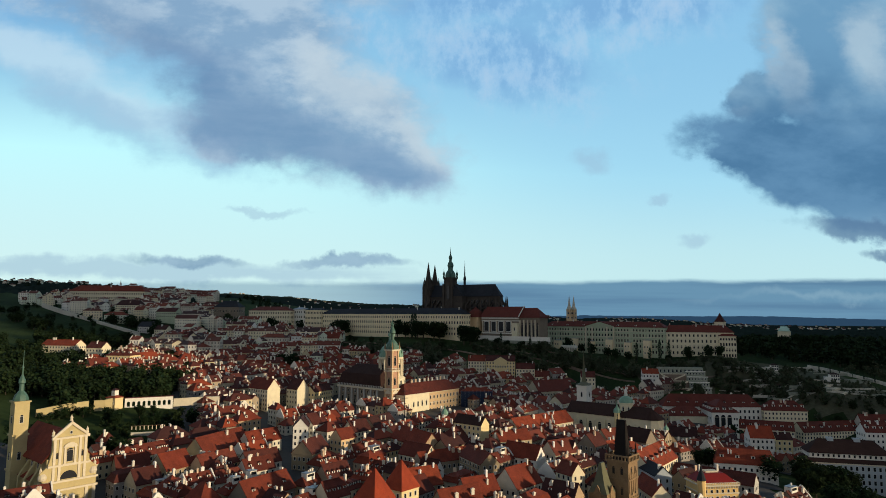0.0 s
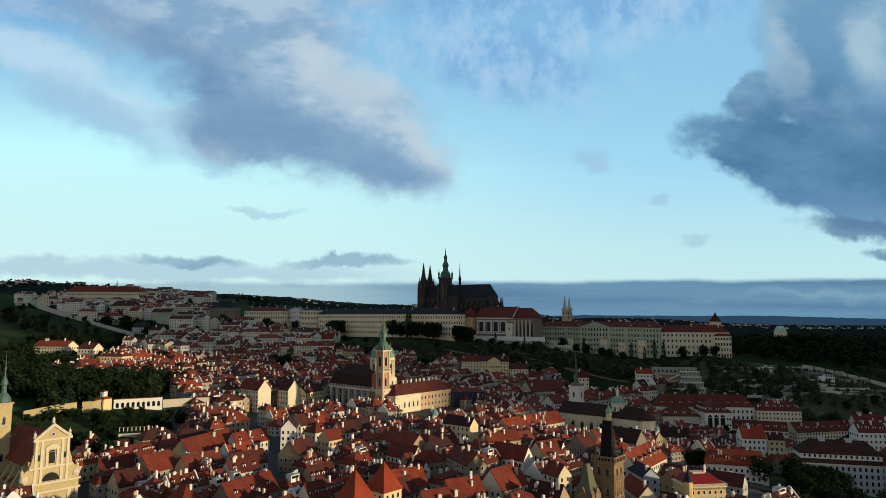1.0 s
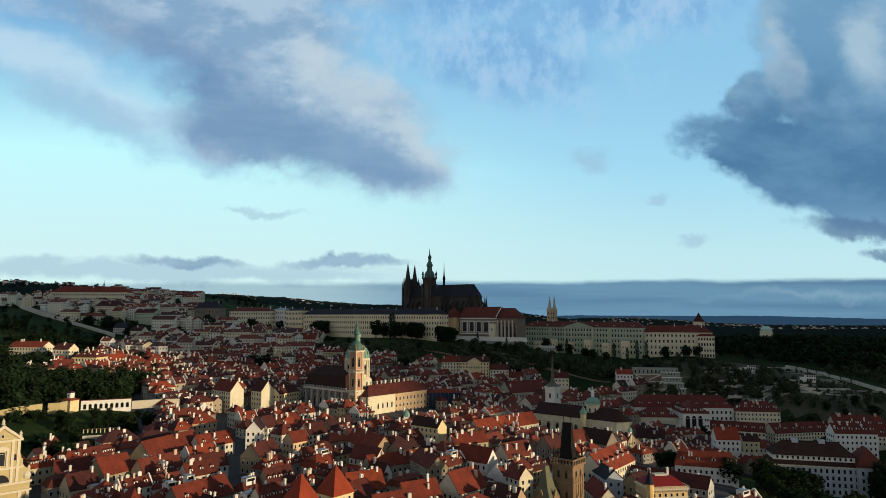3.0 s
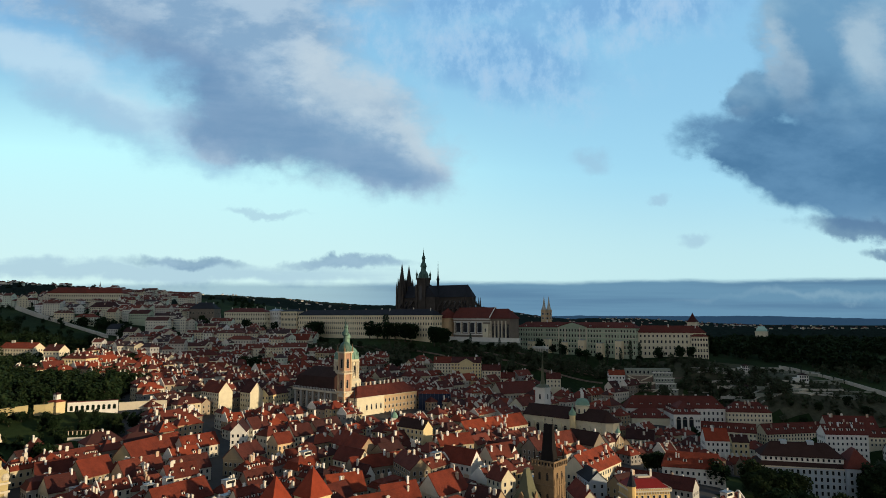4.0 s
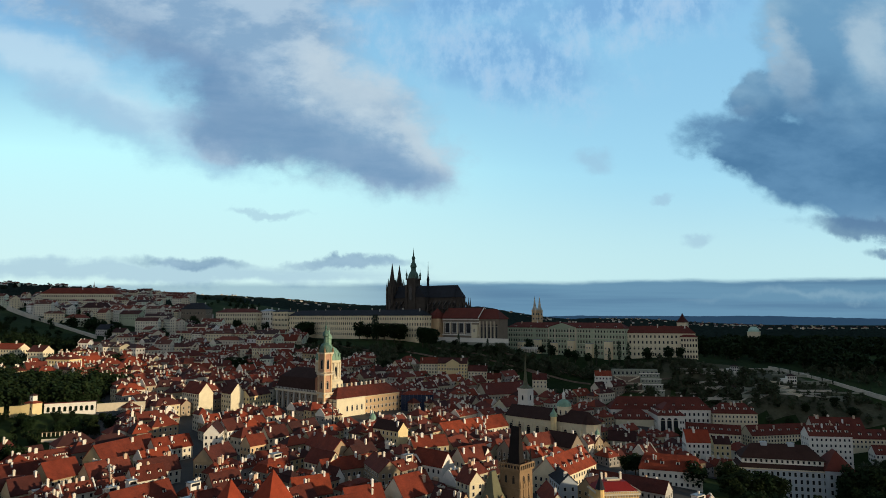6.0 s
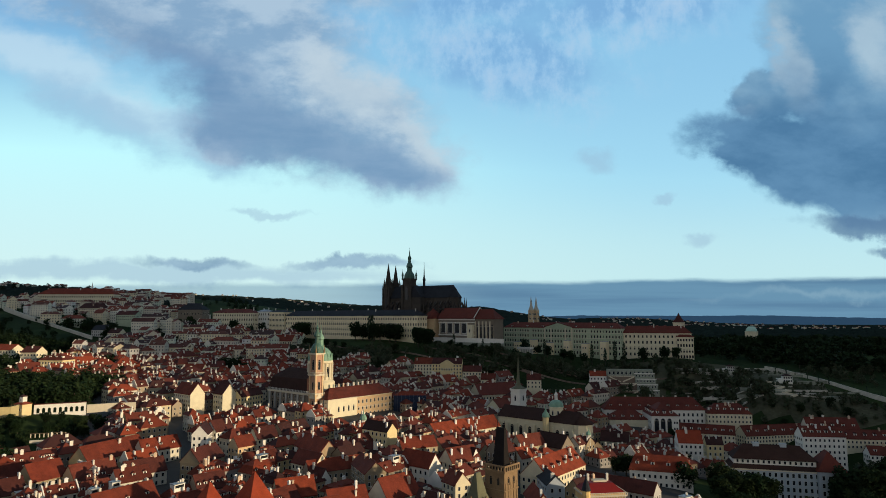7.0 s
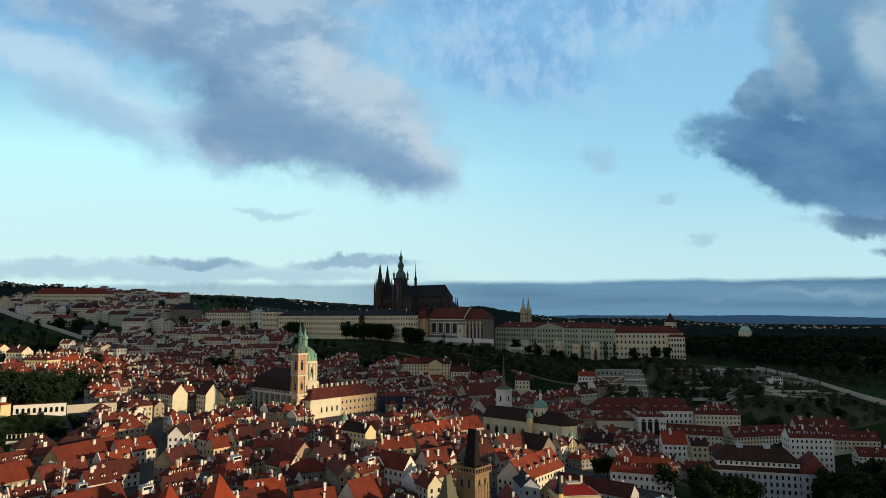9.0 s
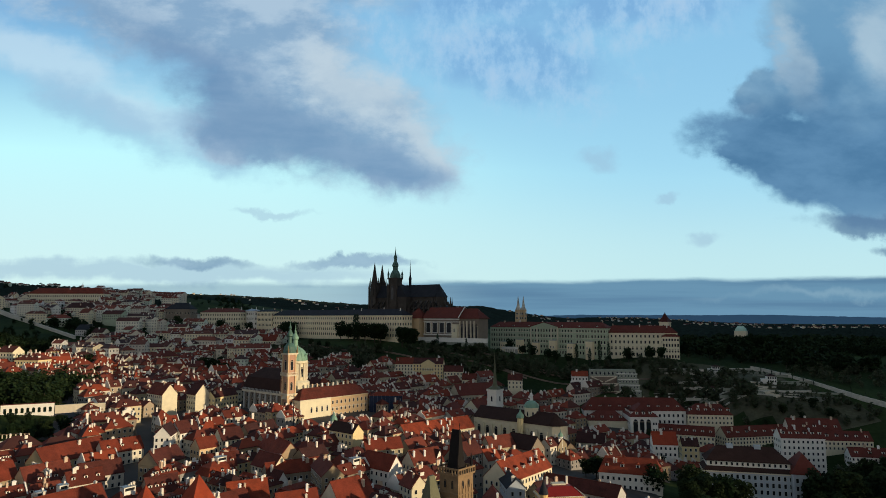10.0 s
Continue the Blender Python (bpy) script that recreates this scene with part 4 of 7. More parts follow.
def castle_middle():
    h = thing("old_royal_palace", 79, 794, 62, EW, "old royal palace with steep red roof and tall hall windows", "palace", "castle buildings")
    claim(79, 794, 90, 30, EW)
    b = Build()
    b.box(-30, -9, -12, 26, 12, 33)
    # hall wall: the recess shade is put into the plaster colour
    part("wall", b, DARKPL, h)
    b = Build()
    b.box(26, -8, -12, 54, 10, 32)
    part("chapel_wall", b, DARKPL, h)
    r = Build()
    r.gable(-31, -10, 26, 13, 33, 12, 0.6)
    r.hip(17, -8.5, 55, 10.5, 32, 11.6, 0.6)
    part("roof", r, REDOLD, h)
    g = Build()
    for sgn in (-1, 1):
        g.extrude_x([(1.5, 45.2), (1.5, 46.2), (1.5 - sgn * 12.3, 33.6), (1.5 - sgn * 12.3, 32.6)][::sgn], 25.8, 26.6)
    part("gable_coping", g, WHITE, h)
    for i in range(4):
        part("window", WIN_P, None, h, "tall dark hall window", pose(-23 + i * 11, -9.05, 15) @ Matrix.Diagonal((4.6, 1, 4.6, 1)))
    for i in range(5):
        part("window", WIN_B, None, h, "", pose(29.5 + i * 5.3, -8.05, 8) @ Matrix.Diagonal((1.5, 1, 2.5, 1)))
        q = Build()
        q.box(26.4 + i * 5.3, -9.6, -12, 27.4 + i * 5.3, -8, 29)
        part("buttress", q, TRIM, h)
    for i in range(5):
        q = Build()
        q.box(-29.4 + i * 11, -9.7, 13, -28.5 + i * 11, -9, 28)
        part("pier", q, TRIM, h)
    q = Build()
    q.box(-30.4, -9.9, 30.4, 26.2, -9, 31.6)
    q.box(-30.4, -9.9, 27.4, 26.2, -9, 28.2)
    q.box(-30.4, -10.4, 12.0, 26.2, -9, 13.2)
    part("cornice", q, WHITE, h)
    q = Build()
    q.box(-30.2, -9.5, -12, 26.1, -9, 6)
    part("plinth", q, CREAM, h)
    k = Build()
    k.box(17.5, -13, -12, 25.5, -9, 25)
    k.box(18.3, -14.2, -12, 24.7, -13, 11)
    part("bay", k, CREAM, h)
    part("window", WIN_A, None, h, "", pose(21.5, -13.05, 16))
    d = thing("castle_rotunda", 43, 818, 62, EW, "reddish round-roofed castle pavilion beside the palace", "pavilion", "castle buildings")
    q = Build()
    q.box(-9, -9, -10, 9, 9, 32)
    part("wall", q, OCHRE, d)
    q = Build()
    q.lathe([(12, 32), (10.5, 36), (7, 40), (2.5, 43), (0.2, 45)], 8, 0, 0, math.pi / 8)
    part("roof", q, REDOLD, d)
    # terrace wall below the palaces
    t = Build()
    t.box(-52, -1.2, -4.5, 52, 1.2, 0)
    t.box(-52, -1.4, -16, 52, 1.2, -4.5, 1)
    t.box(-52.3, -1.5, 0, 52.3, 1.5, 0.5)
    for i in range(11):
        t.box(-51 + i * 10, -1.8, -16, -49.6 + i * 10, -1.2, -4.6, 1)
    solo("garden_terrace_wall", t, [WHITE, MOSSY], 84, 768, 71, EW, "pale retaining wall of the castle garden terrace", "wall", kind="structure")


castle_middle()


def basilica():
    c = thing("basilica", 177, 872, 62, EW, "basilica with two slim white towers and pointed stone spires", "church")
    b = Build()
    b.box(-22, -9, -6, 22, 9, 20)
    part("wall", b, OCHRE, c)
    r = Build()
    r.gable(-22, -9, 22, 9, 20, 7, 0.4)
    part("roof", r, TILE, c)
    for yy in (-6.0, 6.5):
        t = Build()
        t.box(-2.9, yy - 2.9, 0, 2.9, yy + 2.9, 43)
        t.box(-3.2, yy - 3.2, 42.6, 3.2, yy + 3.2, 43.3)
        q = part("tower", t, OCHRE, c)
        s = Build()
        s.lathe([(3.9, 43.3), (2.0, 48), (0.1, 62)], 4, 0, yy, math.pi / 4)
        part("spire", s, WALLSTONE, q)
        for zz in (24, 31, 37):
            for a in (0, 90):
                part("window", WIN_S, None, q, "", Matrix.Translation((0, yy, 0)) @ pose(0, 0, 0, 0, 0, a) @ pose(0, -2.95, zz) @ Matrix.Diagonal((2.2, 1, 1.9, 1)))


basilica()


def black_tower():
    c = thing("castle_gate_tower", 330.5, 758, 60, EW, "square stone castle tower with a pointed red roof", "tower")
    b = Build()
    b.box(-5, -5, -8, 5, 5, 30)
    b.box(-5.4, -5.4, 29, 5.4, 5.4, 30)
    part("wall", b, CREAM, c)
    r = Build()
    r.lathe([(7.8, 30), (3.6, 35), (0.1, 41)], 4, 0, 0, math.pi / 4)
    part("roof", r, TILE, c)
    for a in (0, 90):
        part("window", WIN, None, c, "", pose(0, 0, 0, 0, 0, a) @ pose(0, -5.05, 25))


black_tower()


def summer_palace():
    c = thing("summer_palace", 477, 890, 68.5, EW, "renaissance summer palace with an upturned green copper hull roof", "palace")
    c.scale = (0.5, 0.5, 0.5)
    b = Build()
    b.box(-15, -8, -30, 15, 8, 17)
    part("wall", b, CREAM, c)
    r = Build()
    r.hip(-16, -9, 16, 9, 17, 1.0, 0.3)
    r.loft([[(-13, -7, 17.5), (13, -7, 17.5), (13, 7, 17.5), (-13, 7, 17.5)], [(-12.5, -6.8, 21), (12.5, -6.8, 21), (12.5, 6.8, 21), (-12.5, 6.8, 21)],
            [(-11, -5.2, 24.5), (11, -5.2, 24.5), (11, 5.2, 24.5), (-11, 5.2, 24.5)], [(-9, -2.2, 27), (9, -2.2, 27), (9, 2.2, 27), (-9, 2.2, 27)], [(-8.5, -0.2, 30), (8.5, -0.2, 30), (8.5, 0.2, 30), (-8.5, 0.2, 30)]])
    part("roof", r, MINT, c)


summer_palace()
palace("hilltop_palace", -617, 1178, 138, 26, 1, 112, 26, 11, CREAM, TILE, 3, "very long palace with a red roof along the hilltop", 34, chim=5, z0=3)


def loreto():
    c = thing("pilgrimage_church_tower", -630, 1240, 118, 0, "small white church tower with a dark onion cap on the ridge", "tower")
    b = Build()
    b.box(-2.6, -2.6, -10, 2.6, 2.6, 31)
    part("wall", b, WHITE, c)
    r = Build()
    r.lathe([(3.6, 31), (3.4, 33), (1.8, 34.5), (1.7, 37), (2.2, 37.6), (0.8, 40), (0.08, 46)], 8)
    part("helm", r, WHITE, c)


loreto()


# ---- churches of the lower town ----
def domed_church():
    """The great baroque church: nave, drum and dome, belfry, with the long college beside it."""
    c = thing("baroque_church", -39.8, 526, 20, EW, "baroque church with green copper dome, slender belfry and dark nave roof", "church")
    claim(-58, 540, 74, 34, EW)
    claim(-82, 522, 60, 20, EW)
    b = Build()
    b.box(-52, -13, -4, 2, 13, 17)
    b.box(-50, -10, 17, 0, 10, 20)
    # nave wall darkened in colour for the shade on this side
    part("nave", b, DARKPL, c)
    for i in range(7):
        q = Build()
        q.box(-51 + i * 7.6, -14, -4, -49.6 + i * 7.6, -13, 15)
        part("pilaster", q, GREYPL, c)
    cor = Build()
    cor.box(-52.6, -14.4, 15.2, 2.4, 14.4, 16.6)
    part("cornice", cor, TRIM, c)
    r = Build()
    r.loft([[(-52.5, -14, 17), (0, -14, 17), (0, 14, 17), (-52.5, 14, 17)], [(-50, -11, 27), (-4, -11, 27), (-4, 11, 27), (-50, 11, 27)], [(-42, -1.0, 34), (-6, -1.0, 34), (-6, 1.0, 34), (-42, 1.0, 34)]])
    part("nave_roof", r, DARKTILE, c)
    for i in range(6):
        part("window", WIN_B, None, c, "", pose(-46.5 + i * 7.6, -13.05, 2) @ Matrix.Diagonal((1.0, 1, 1.05, 1)))
        part("window", WIN_A, None, c, "", pose(-46.5 + i * 7.6, -13.05, 11.2) @ Matrix.Diagonal((1.1, 1, 0.7, 1)))
    for i in range(28):
        q = Build()
        q.box(-52 + i * 1.95, -14.2, 16.6, -51.3 + i * 1.95, -13.7, 18.4)
        part("baluster", q, GREYPL, c)
    D = (-7.0, 4.2)
    d = Build()
    d.lathe([(12.0, -4), (12.0, 24), (9.6, 26), (9.4, 38.6), (10.3, 39.4), (10.3, 40.6), (9.6, 41.2)], 16, *D)
    dr = part("drum", d, CREAM, c)
    for k in range(16):
        a = 2 * math.pi * (k + 0.5) / 16
        q = Build()
        q.lathe([(0.95, 26), (0.75, 27), (0.75, 38), (1.0, 39)], 6, D[0] + 9.7 * math.cos(a), D[1] + 9.7 * math.sin(a))
        part("column", q, TRIM, dr)
    for k in range(8):
        part("window", WIN_B, None, dr, "", pose(*D, 0) @ pose(0, 0, 0, 0, 0, 45.0 * k) @ pose(0, -9.45, 28) @ Matrix.Diagonal((1.2, 1, 1.15, 1)))
    e = Build()
    prof = [(9.9, 41.0), (9.7, 43.2), (8.9, 46.0), (7.4, 48.6), (5.2, 50.6), (2.8, 51.8)]
    e.lathe(prof, 24, *D)
    for k in range(8):
        ca, sa = math.cos(math.pi * k / 4), math.sin(math.pi * k / 4)
        tx, ty = -sa * 0.35, ca * 0.35
        for (r0, z0), (r1, z1) in zip(prof, prof[1:]):
            e.loft([[(D[0] + q * ca + g * tx, D[1] + q * sa + g * ty, z) for q, g in ((r, -1), (r, 1), (r + 0.3, 1), (r + 0.3, -1))] for r, z in ((r0, z0), (r1, z1))])
    part("dome", e, COPPER, c, "ribbed green copper dome")
    for k in range(8):
        q = Build()
        q.box(-0.8, -0.6, 0, 0.8, 1.6, 1.9)
        q.extrude_y([(-1.1, 1.9), (1.1, 1.9), (0, 3.0)], -0.8, 1.6)
        part("lucarne", q, COPPER, c, "", pose(*D, 0) @ pose(0, 0, 0, 0, 0, 45.0 * k + 22.5) @ pose(0, -9.3, 43.4))
    g = Build()
    g.lathe([(2.9, 51.6), (3.0, 52.4), (2.3, 52.8), (2.2, 57.6), (3.0, 58.2), (2.8, 59.6), (1.7, 61.4), (0.8, 62.8), (0.9, 63.6), (0.35, 65.4), (0.12, 70)], 10, *D)
    part("lantern", g, COPPER, c)
    # belfry
    T = (15.0, -17.0)
    b = Build()
    w = 3.2
    b.box(T[0] - w, T[1] - w, -4, T[0] + w, T[1] + w, 48)
    t = part("belfry", b, PINKPL, c, "pinkish ochre belfry with stone pilasters")
    for z0, z1, o in ((-4, 18, 0.75), (18, 32, 0.6), (32, 48, 0.5)):
        for dx in (-w, w):
            for dy in (-w, w):
                q = Build()
                q.box(T[0] + dx - o, T[1] + dy - o, z0, T[0] + dx + o, T[1] + dy + o, z1 - 0.6)
                q.box(T[0] + dx - o - 0.2, T[1] + dy - o - 0.2, z1 - 2.2, T[0] + dx + o + 0.2, T[1] + dy + o + 0.2, z1 - 0.6)
                part("pilaster", q, OCHRE, t)
        q = Build()
        q.box(T[0] - w - 1.2, T[1] - w - 1.2, z1 - 0.6, T[0] + w + 1.2, T[1] + w + 1.2, z1 + 0.1)
        q.box(T[0] - w - 1.6, T[1] - w - 1.6, z1 + 0.1, T[0] + w + 1.6, T[1] + w + 1.6, z1 + 0.6)
        part("cornice", q, TRIM, t)
    q = Build()
    for k in range(9):
        for sgn in (-1, 1):
            u = -w - 1.2 + (2 * w + 2.4) * k / 8
            q.box(T[0] + u - 0.15, T[1] + sgn * (w + 1.2) - 0.15, 32.5, T[0] + u + 0.15, T[1] + sgn * (w + 1.2) + 0.15, 33.9)
            q.box(T[0] + sgn * (w + 1.2) - 0.15, T[1] + u - 0.15, 32.5, T[0] + sgn * (w + 1.2) + 0.15, T[1] + u + 0.15, 33.9)
    q.box(T[0] - w - 1.4, T[1] - w - 1.4, 33.9, T[0] + w + 1.4, T[1] - w - 1.0, 34.2)
    q.box(T[0] + w + 1.0, T[1] - w - 1.0, 33.9, T[0] + w + 1.4, T[1] + w + 1.4, 34.2)
    part("gallery", q, TRIM, t)
    for a in (0, 90, 180, 270):
        at = Matrix.Translation((T[0], T[1], 0)) @ pose(0, 0, 0, 0, 0, a)
        for zz, sx, sz in ((7, 0.95, 0.8), (21, 1.0, 0.85), (36, 1.15, 1.05)):
            part("window", WIN_B, None, t, "", at @ pose(0, -w - 0.05, zz) @ Matrix.Diagonal((sx, 1, sz, 1)))
        o = Build()
        o.extrude_y([(-3.2, 15.2), (3.2, 15.2), (2.8, 16.4), (1.6, 17.6), (0, 18.2), (-1.6, 17.6), (-2.8, 16.4)], -0.6, 0.3)
        part("pediment", o, TRIM, t, "", at @ pose(0, -w - 0.4, -0.6))
        o = Build()
        o.extrude_y([(-2.6, 46.0), (2.6, 46.0), (2.4, 48.8), (1.4, 50.4), (0, 51.0), (-1.4, 50.4), (-2.4, 48.8)], -0.5, 1.2)
        part("clock_gable", o, OLDCOPPER, t, "", at @ pose(0, -w - 0.6, 1.4))
    h = Build()
    h.lathe([(4.6, 48.6), (4.7, 50.5), (4.1, 53.2), (2.6, 55.2), (1.7, 55.8), (1.5, 56.4), (1.4, 60.6), (2.6, 61.2), (2.4, 62.8), (1.4, 64.6), (0.9, 65.6), (0.8, 66.6), (1.2, 67.2), (0.5, 68.8), (0.2, 70.5), (0.12, 74)], 12, *T)
    part("helm", h, OLDCOPPER, t, "dark green copper belfry helm with lantern")
    for k in range(4):
        a = math.pi / 4 + k * math.pi / 2
        s = Build()
        s.lathe([(0.6, 48.4), (0.7, 50.5), (0.3, 52), (0.1, 54.5)], 6, T[0] + 5.6 * math.cos(a), T[1] + 5.6 * math.sin(a))
        part("statue", s, STONE2, t)


domed_church()


def college():
    c = thing("jesuit_college", -12.5, 530, 15, 50, "long ochre college with red tile roof, dormers and tall chimneys", "building")
    claim(-12.5, 530, 64, 18, 50)
    claim(8, 512, 66, 28, 50)
    b = Build()
    b.box(-7, -7.5, -5, 33, 7.5, 19)
    part("wall", b, OCHRE, c)
    e = Build()
    e.box(-36, -9.0, -5, -7, 7.5, 19)
    part("front_wing", e, CREAM, c)
    q = Build()
    q.box(-7, -7.9, 18.1, 33.4, 7.9, 18.9)
    q.box(-36.3, -9.4, 18.1, -7, 7.9, 18.9)
    q.box(-7, -7.7, 10, 33, 7.7, 10.4)
    part("cornice", q, TRIM, c)
    r = Build()
    r.hip(-36, -8.5, 33, 8, 19, 7.5, 0.5)
    part("roof", r, TILE, c)
    for s in range(3):
        rows_of(c, WIN_P, "window", -6, 32.5, 9, 3.2 + 5.0 * s, -7.5, -1)
        rows_of(c, WIN_P, "window", -6, 6, 3, 1.2 + 5.2 * s, 33, "r")
    for s in range(2):
        rows_of(c, WIN_A, "window", -28, -8, 4, 1.0 + 8.0 * s, -9.0, -1)
    for i in range(9):
        part("chimney", CHIMS[3], None, c, "tall white chimney", pose(-18 + i * 5.2, 0.6 + 0.5 * (i % 3), 24.6) @ Matrix.Diagonal((1.3, 1.3, 1.4, 1)))


college()


def facade_church():
    """The church with the scrolled front: facade at the east end, buttressed nave, slim tower."""
    c = thing("carmelite_church", -172, 301, 7, EW, "pale yellow baroque church with scrolled gable front and red roof", "church")
    claim(-190, 318, 62, 30, EW)
    claim(-146, 286, 30, 26, EW)
    b = Build()
    b.box(-42, -9, -4, 0, 9, 22)
    b.box(-42, -12, -4, -2, 12, 12)
    part("nave", b, CHURCHPL, c)
    r = Build()
    r.gable(-43, -10.4, -0.6, 10.4, 21, 12.5, 0.5)
    part("roof", r, TILE, c)
    for side in (-1, 1):
        for i in range(5):
            x = -38 + i * 8
            s = Build()
            pts = [(side * 9, 12), (side * 9, 20), (side * 10.2, 17.5), (side * 12, 14.6), (side * 13.4, 12), (side * 13.4, -4), (side * 9, -4)]
            s.extrude_x(pts if side < 0 else pts[::-1], x - 0.9, x + 0.9)
            part("buttress", s, CHURCHPL, c)
            if i < 4:
                a = Build()
                a.loft([[(x + 0.9, side * 9, 12.2), (x + 7.1, side * 9, 12.2), (x + 7.1, side * 9, 14.6), (x + 0.9, side * 9, 14.6)], [(x + 0.9, side * 12.6, 12.1), (x + 7.1, side * 12.6, 12.1), (x + 7.1, side * 12.6, 12.5), (x + 0.9, side * 12.6, 12.5)]])
                part("aisle_roof", a, TILE, c)
                part("window", WIN_A, None, c, "", pose(x + 4, side * 9.05, 15.3, 0, 0, 0 if side < 0 else 180))
    # front
    f = Build()
    half = [(12.0, -4), (12.0, 13), (12.2, 15), (11.6, 16.8), (10.4, 17.8), (9.2, 18.8), (8.4, 20.6), (7.8, 23.4), (7.3, 25.4), (7.3, 31.6)]
    out = [(-a, z) for a, z in half[:1]] + half + [(0, 37.6)] + [(-a, z) for a, z in half[:0:-1]]
    f.extrude_x(out, -0.5, 1.2)
    fr = part("front", f, CHURCHPL, c, "cream scrolled facade lit by the sun")
    t = Build()
    for z, hw, d in ((11.4, 12.6, 0.9), (7.6, 12.6, 0.8), (18.4, 9.0, 0.7), (30.6, 8.0, 0.9)):
        t.box(1.0, -hw, z, 1.2 + d, hw, z + 0.9)
    for yy in (-6.5, -4.2, 4.2, 6.5):
        t.box(1.0, yy - 0.55, 12.3, 1.6, yy + 0.55, 30.6)
    for yy in (-11.2, -8.0, 8.0, 11.2):
        t.box(1.0, yy - 0.7, -4, 1.6, yy + 0.7, 7.6)
    t.extrude_x([(-8.0, 31.6), (-7.2, 31.0), (0, 36.8), (7.2, 31.0), (8.0, 31.6), (0, 38.3)], 1.0, 2.0)
    part("moulding", t, TRIM, fr)
    part("window", WIN_B, None, fr, "", pose(1.25, 0, 20.2, 0, 0, 90) @ Matrix.Diagonal((1.3, 1, 0.85, 1)))
    k = Build()
    k.extrude_x([(3.6 * math.cos(math.pi * i / 10), 12.6 + 3.6 * math.sin(math.pi * i / 10)) for i in range(11)], 1.0, 1.35)
    part("lunette", k, GLASS, fr, "dark half-round window")
    part("niche", WIN_S, None, fr, "", pose(1.25, 0, 32.6, 0, 0, 90))
    q = Build()
    q.box(1.2, -2.6, 19.4, 1.75, -1.75, 26.6)
    q.box(1.2, 1.75, 19.4, 1.75, 2.6, 26.6)
    q.box(1.2, -3.0, 18.9, 1.95, 3.0, 19.5)
    q.extrude_x([(-3.2, 26.6), (3.2, 26.6), (2.4, 27.8), (1.2, 28.6), (0, 28.9), (-1.2, 28.6), (-2.4, 27.8)], 1.2, 1.95)
    part("window_surround", q, TRIM, fr)
    for yy in (-8.2, 8.2):
        part("niche", WIN_T, None, fr, "", pose(1.25, yy, 1.0, 0, 0, 90))
        part("niche", WIN_T, None, fr, "", pose(1.25, yy * 0.65, 22.0, 0, 0, 90) @ Matrix.Diagonal((0.7, 1, 0.8, 1)))
    for yy in (-10.6, 10.6):
        u = Build()
        u.lathe([(1.5, 13.2), (1.9, 14.4), (1.5, 15.6), (0.9, 16.2)], 10, 0.6, yy)
        part("scroll", u, TRIM, fr)
    dd = Build()
    dd.box(1.0, -1.8, -4, 1.5, 1.8, 3.6)
    part("door", dd, WOODM, fr)
    for yy, z in ((0, 38.3), (-7.2, 32.2), (7.2, 32.2), (-11.4, 16.4), (11.4, 16.4)):
        u = Build()
        u.lathe([(0.8, z), (0.5, z + 0.8), (0.7, z + 1.5), (0.15, z + 2.4), (0.05, z + 3)], 6, 0.5, yy)
        part("finial", u, TRIM, fr)
    # tower
    b = Build()
    T = (-28.6, -12.4)
    b.box(T[0] - 3.1, T[1] - 3.1, -4, T[0] + 3.1, T[1] + 3.1, 46)
    for z in (14, 30, 45.4):
        b.box(T[0] - 3.6, T[1] - 3.6, z, T[0] + 3.6, T[1] + 3.6, z + 0.7)
    tw = part("tower", b, CHURCHPL, c)
    for a in (0, 90):
        for z in (19, 36):
            part("window", WIN_A, None, tw, "", Matrix.Translation((T[0], T[1], 0)) @ pose(0, 0, 0, 0, 0, a) @ pose(0, -3.15, z) @ Matrix.Diagonal((0.9, 1, 0.9, 1)))
    h = Build()
    h.lathe([(3.3, 46.2), (3.2, 47.2), (2.6, 48.8), (1.6, 50.2), (1.1, 50.8), (1.05, 54), (1.6, 54.5), (1.4, 56), (0.7, 57.6), (0.35, 58.5), (0.3, 61), (0.55, 61.6), (0.2, 63), (0.06, 70)], 8, T[0], T[1], math.pi / 8)
    part("helm", h, OLDCOPPER, tw, "dark green copper helm with open lantern")


facade_church()


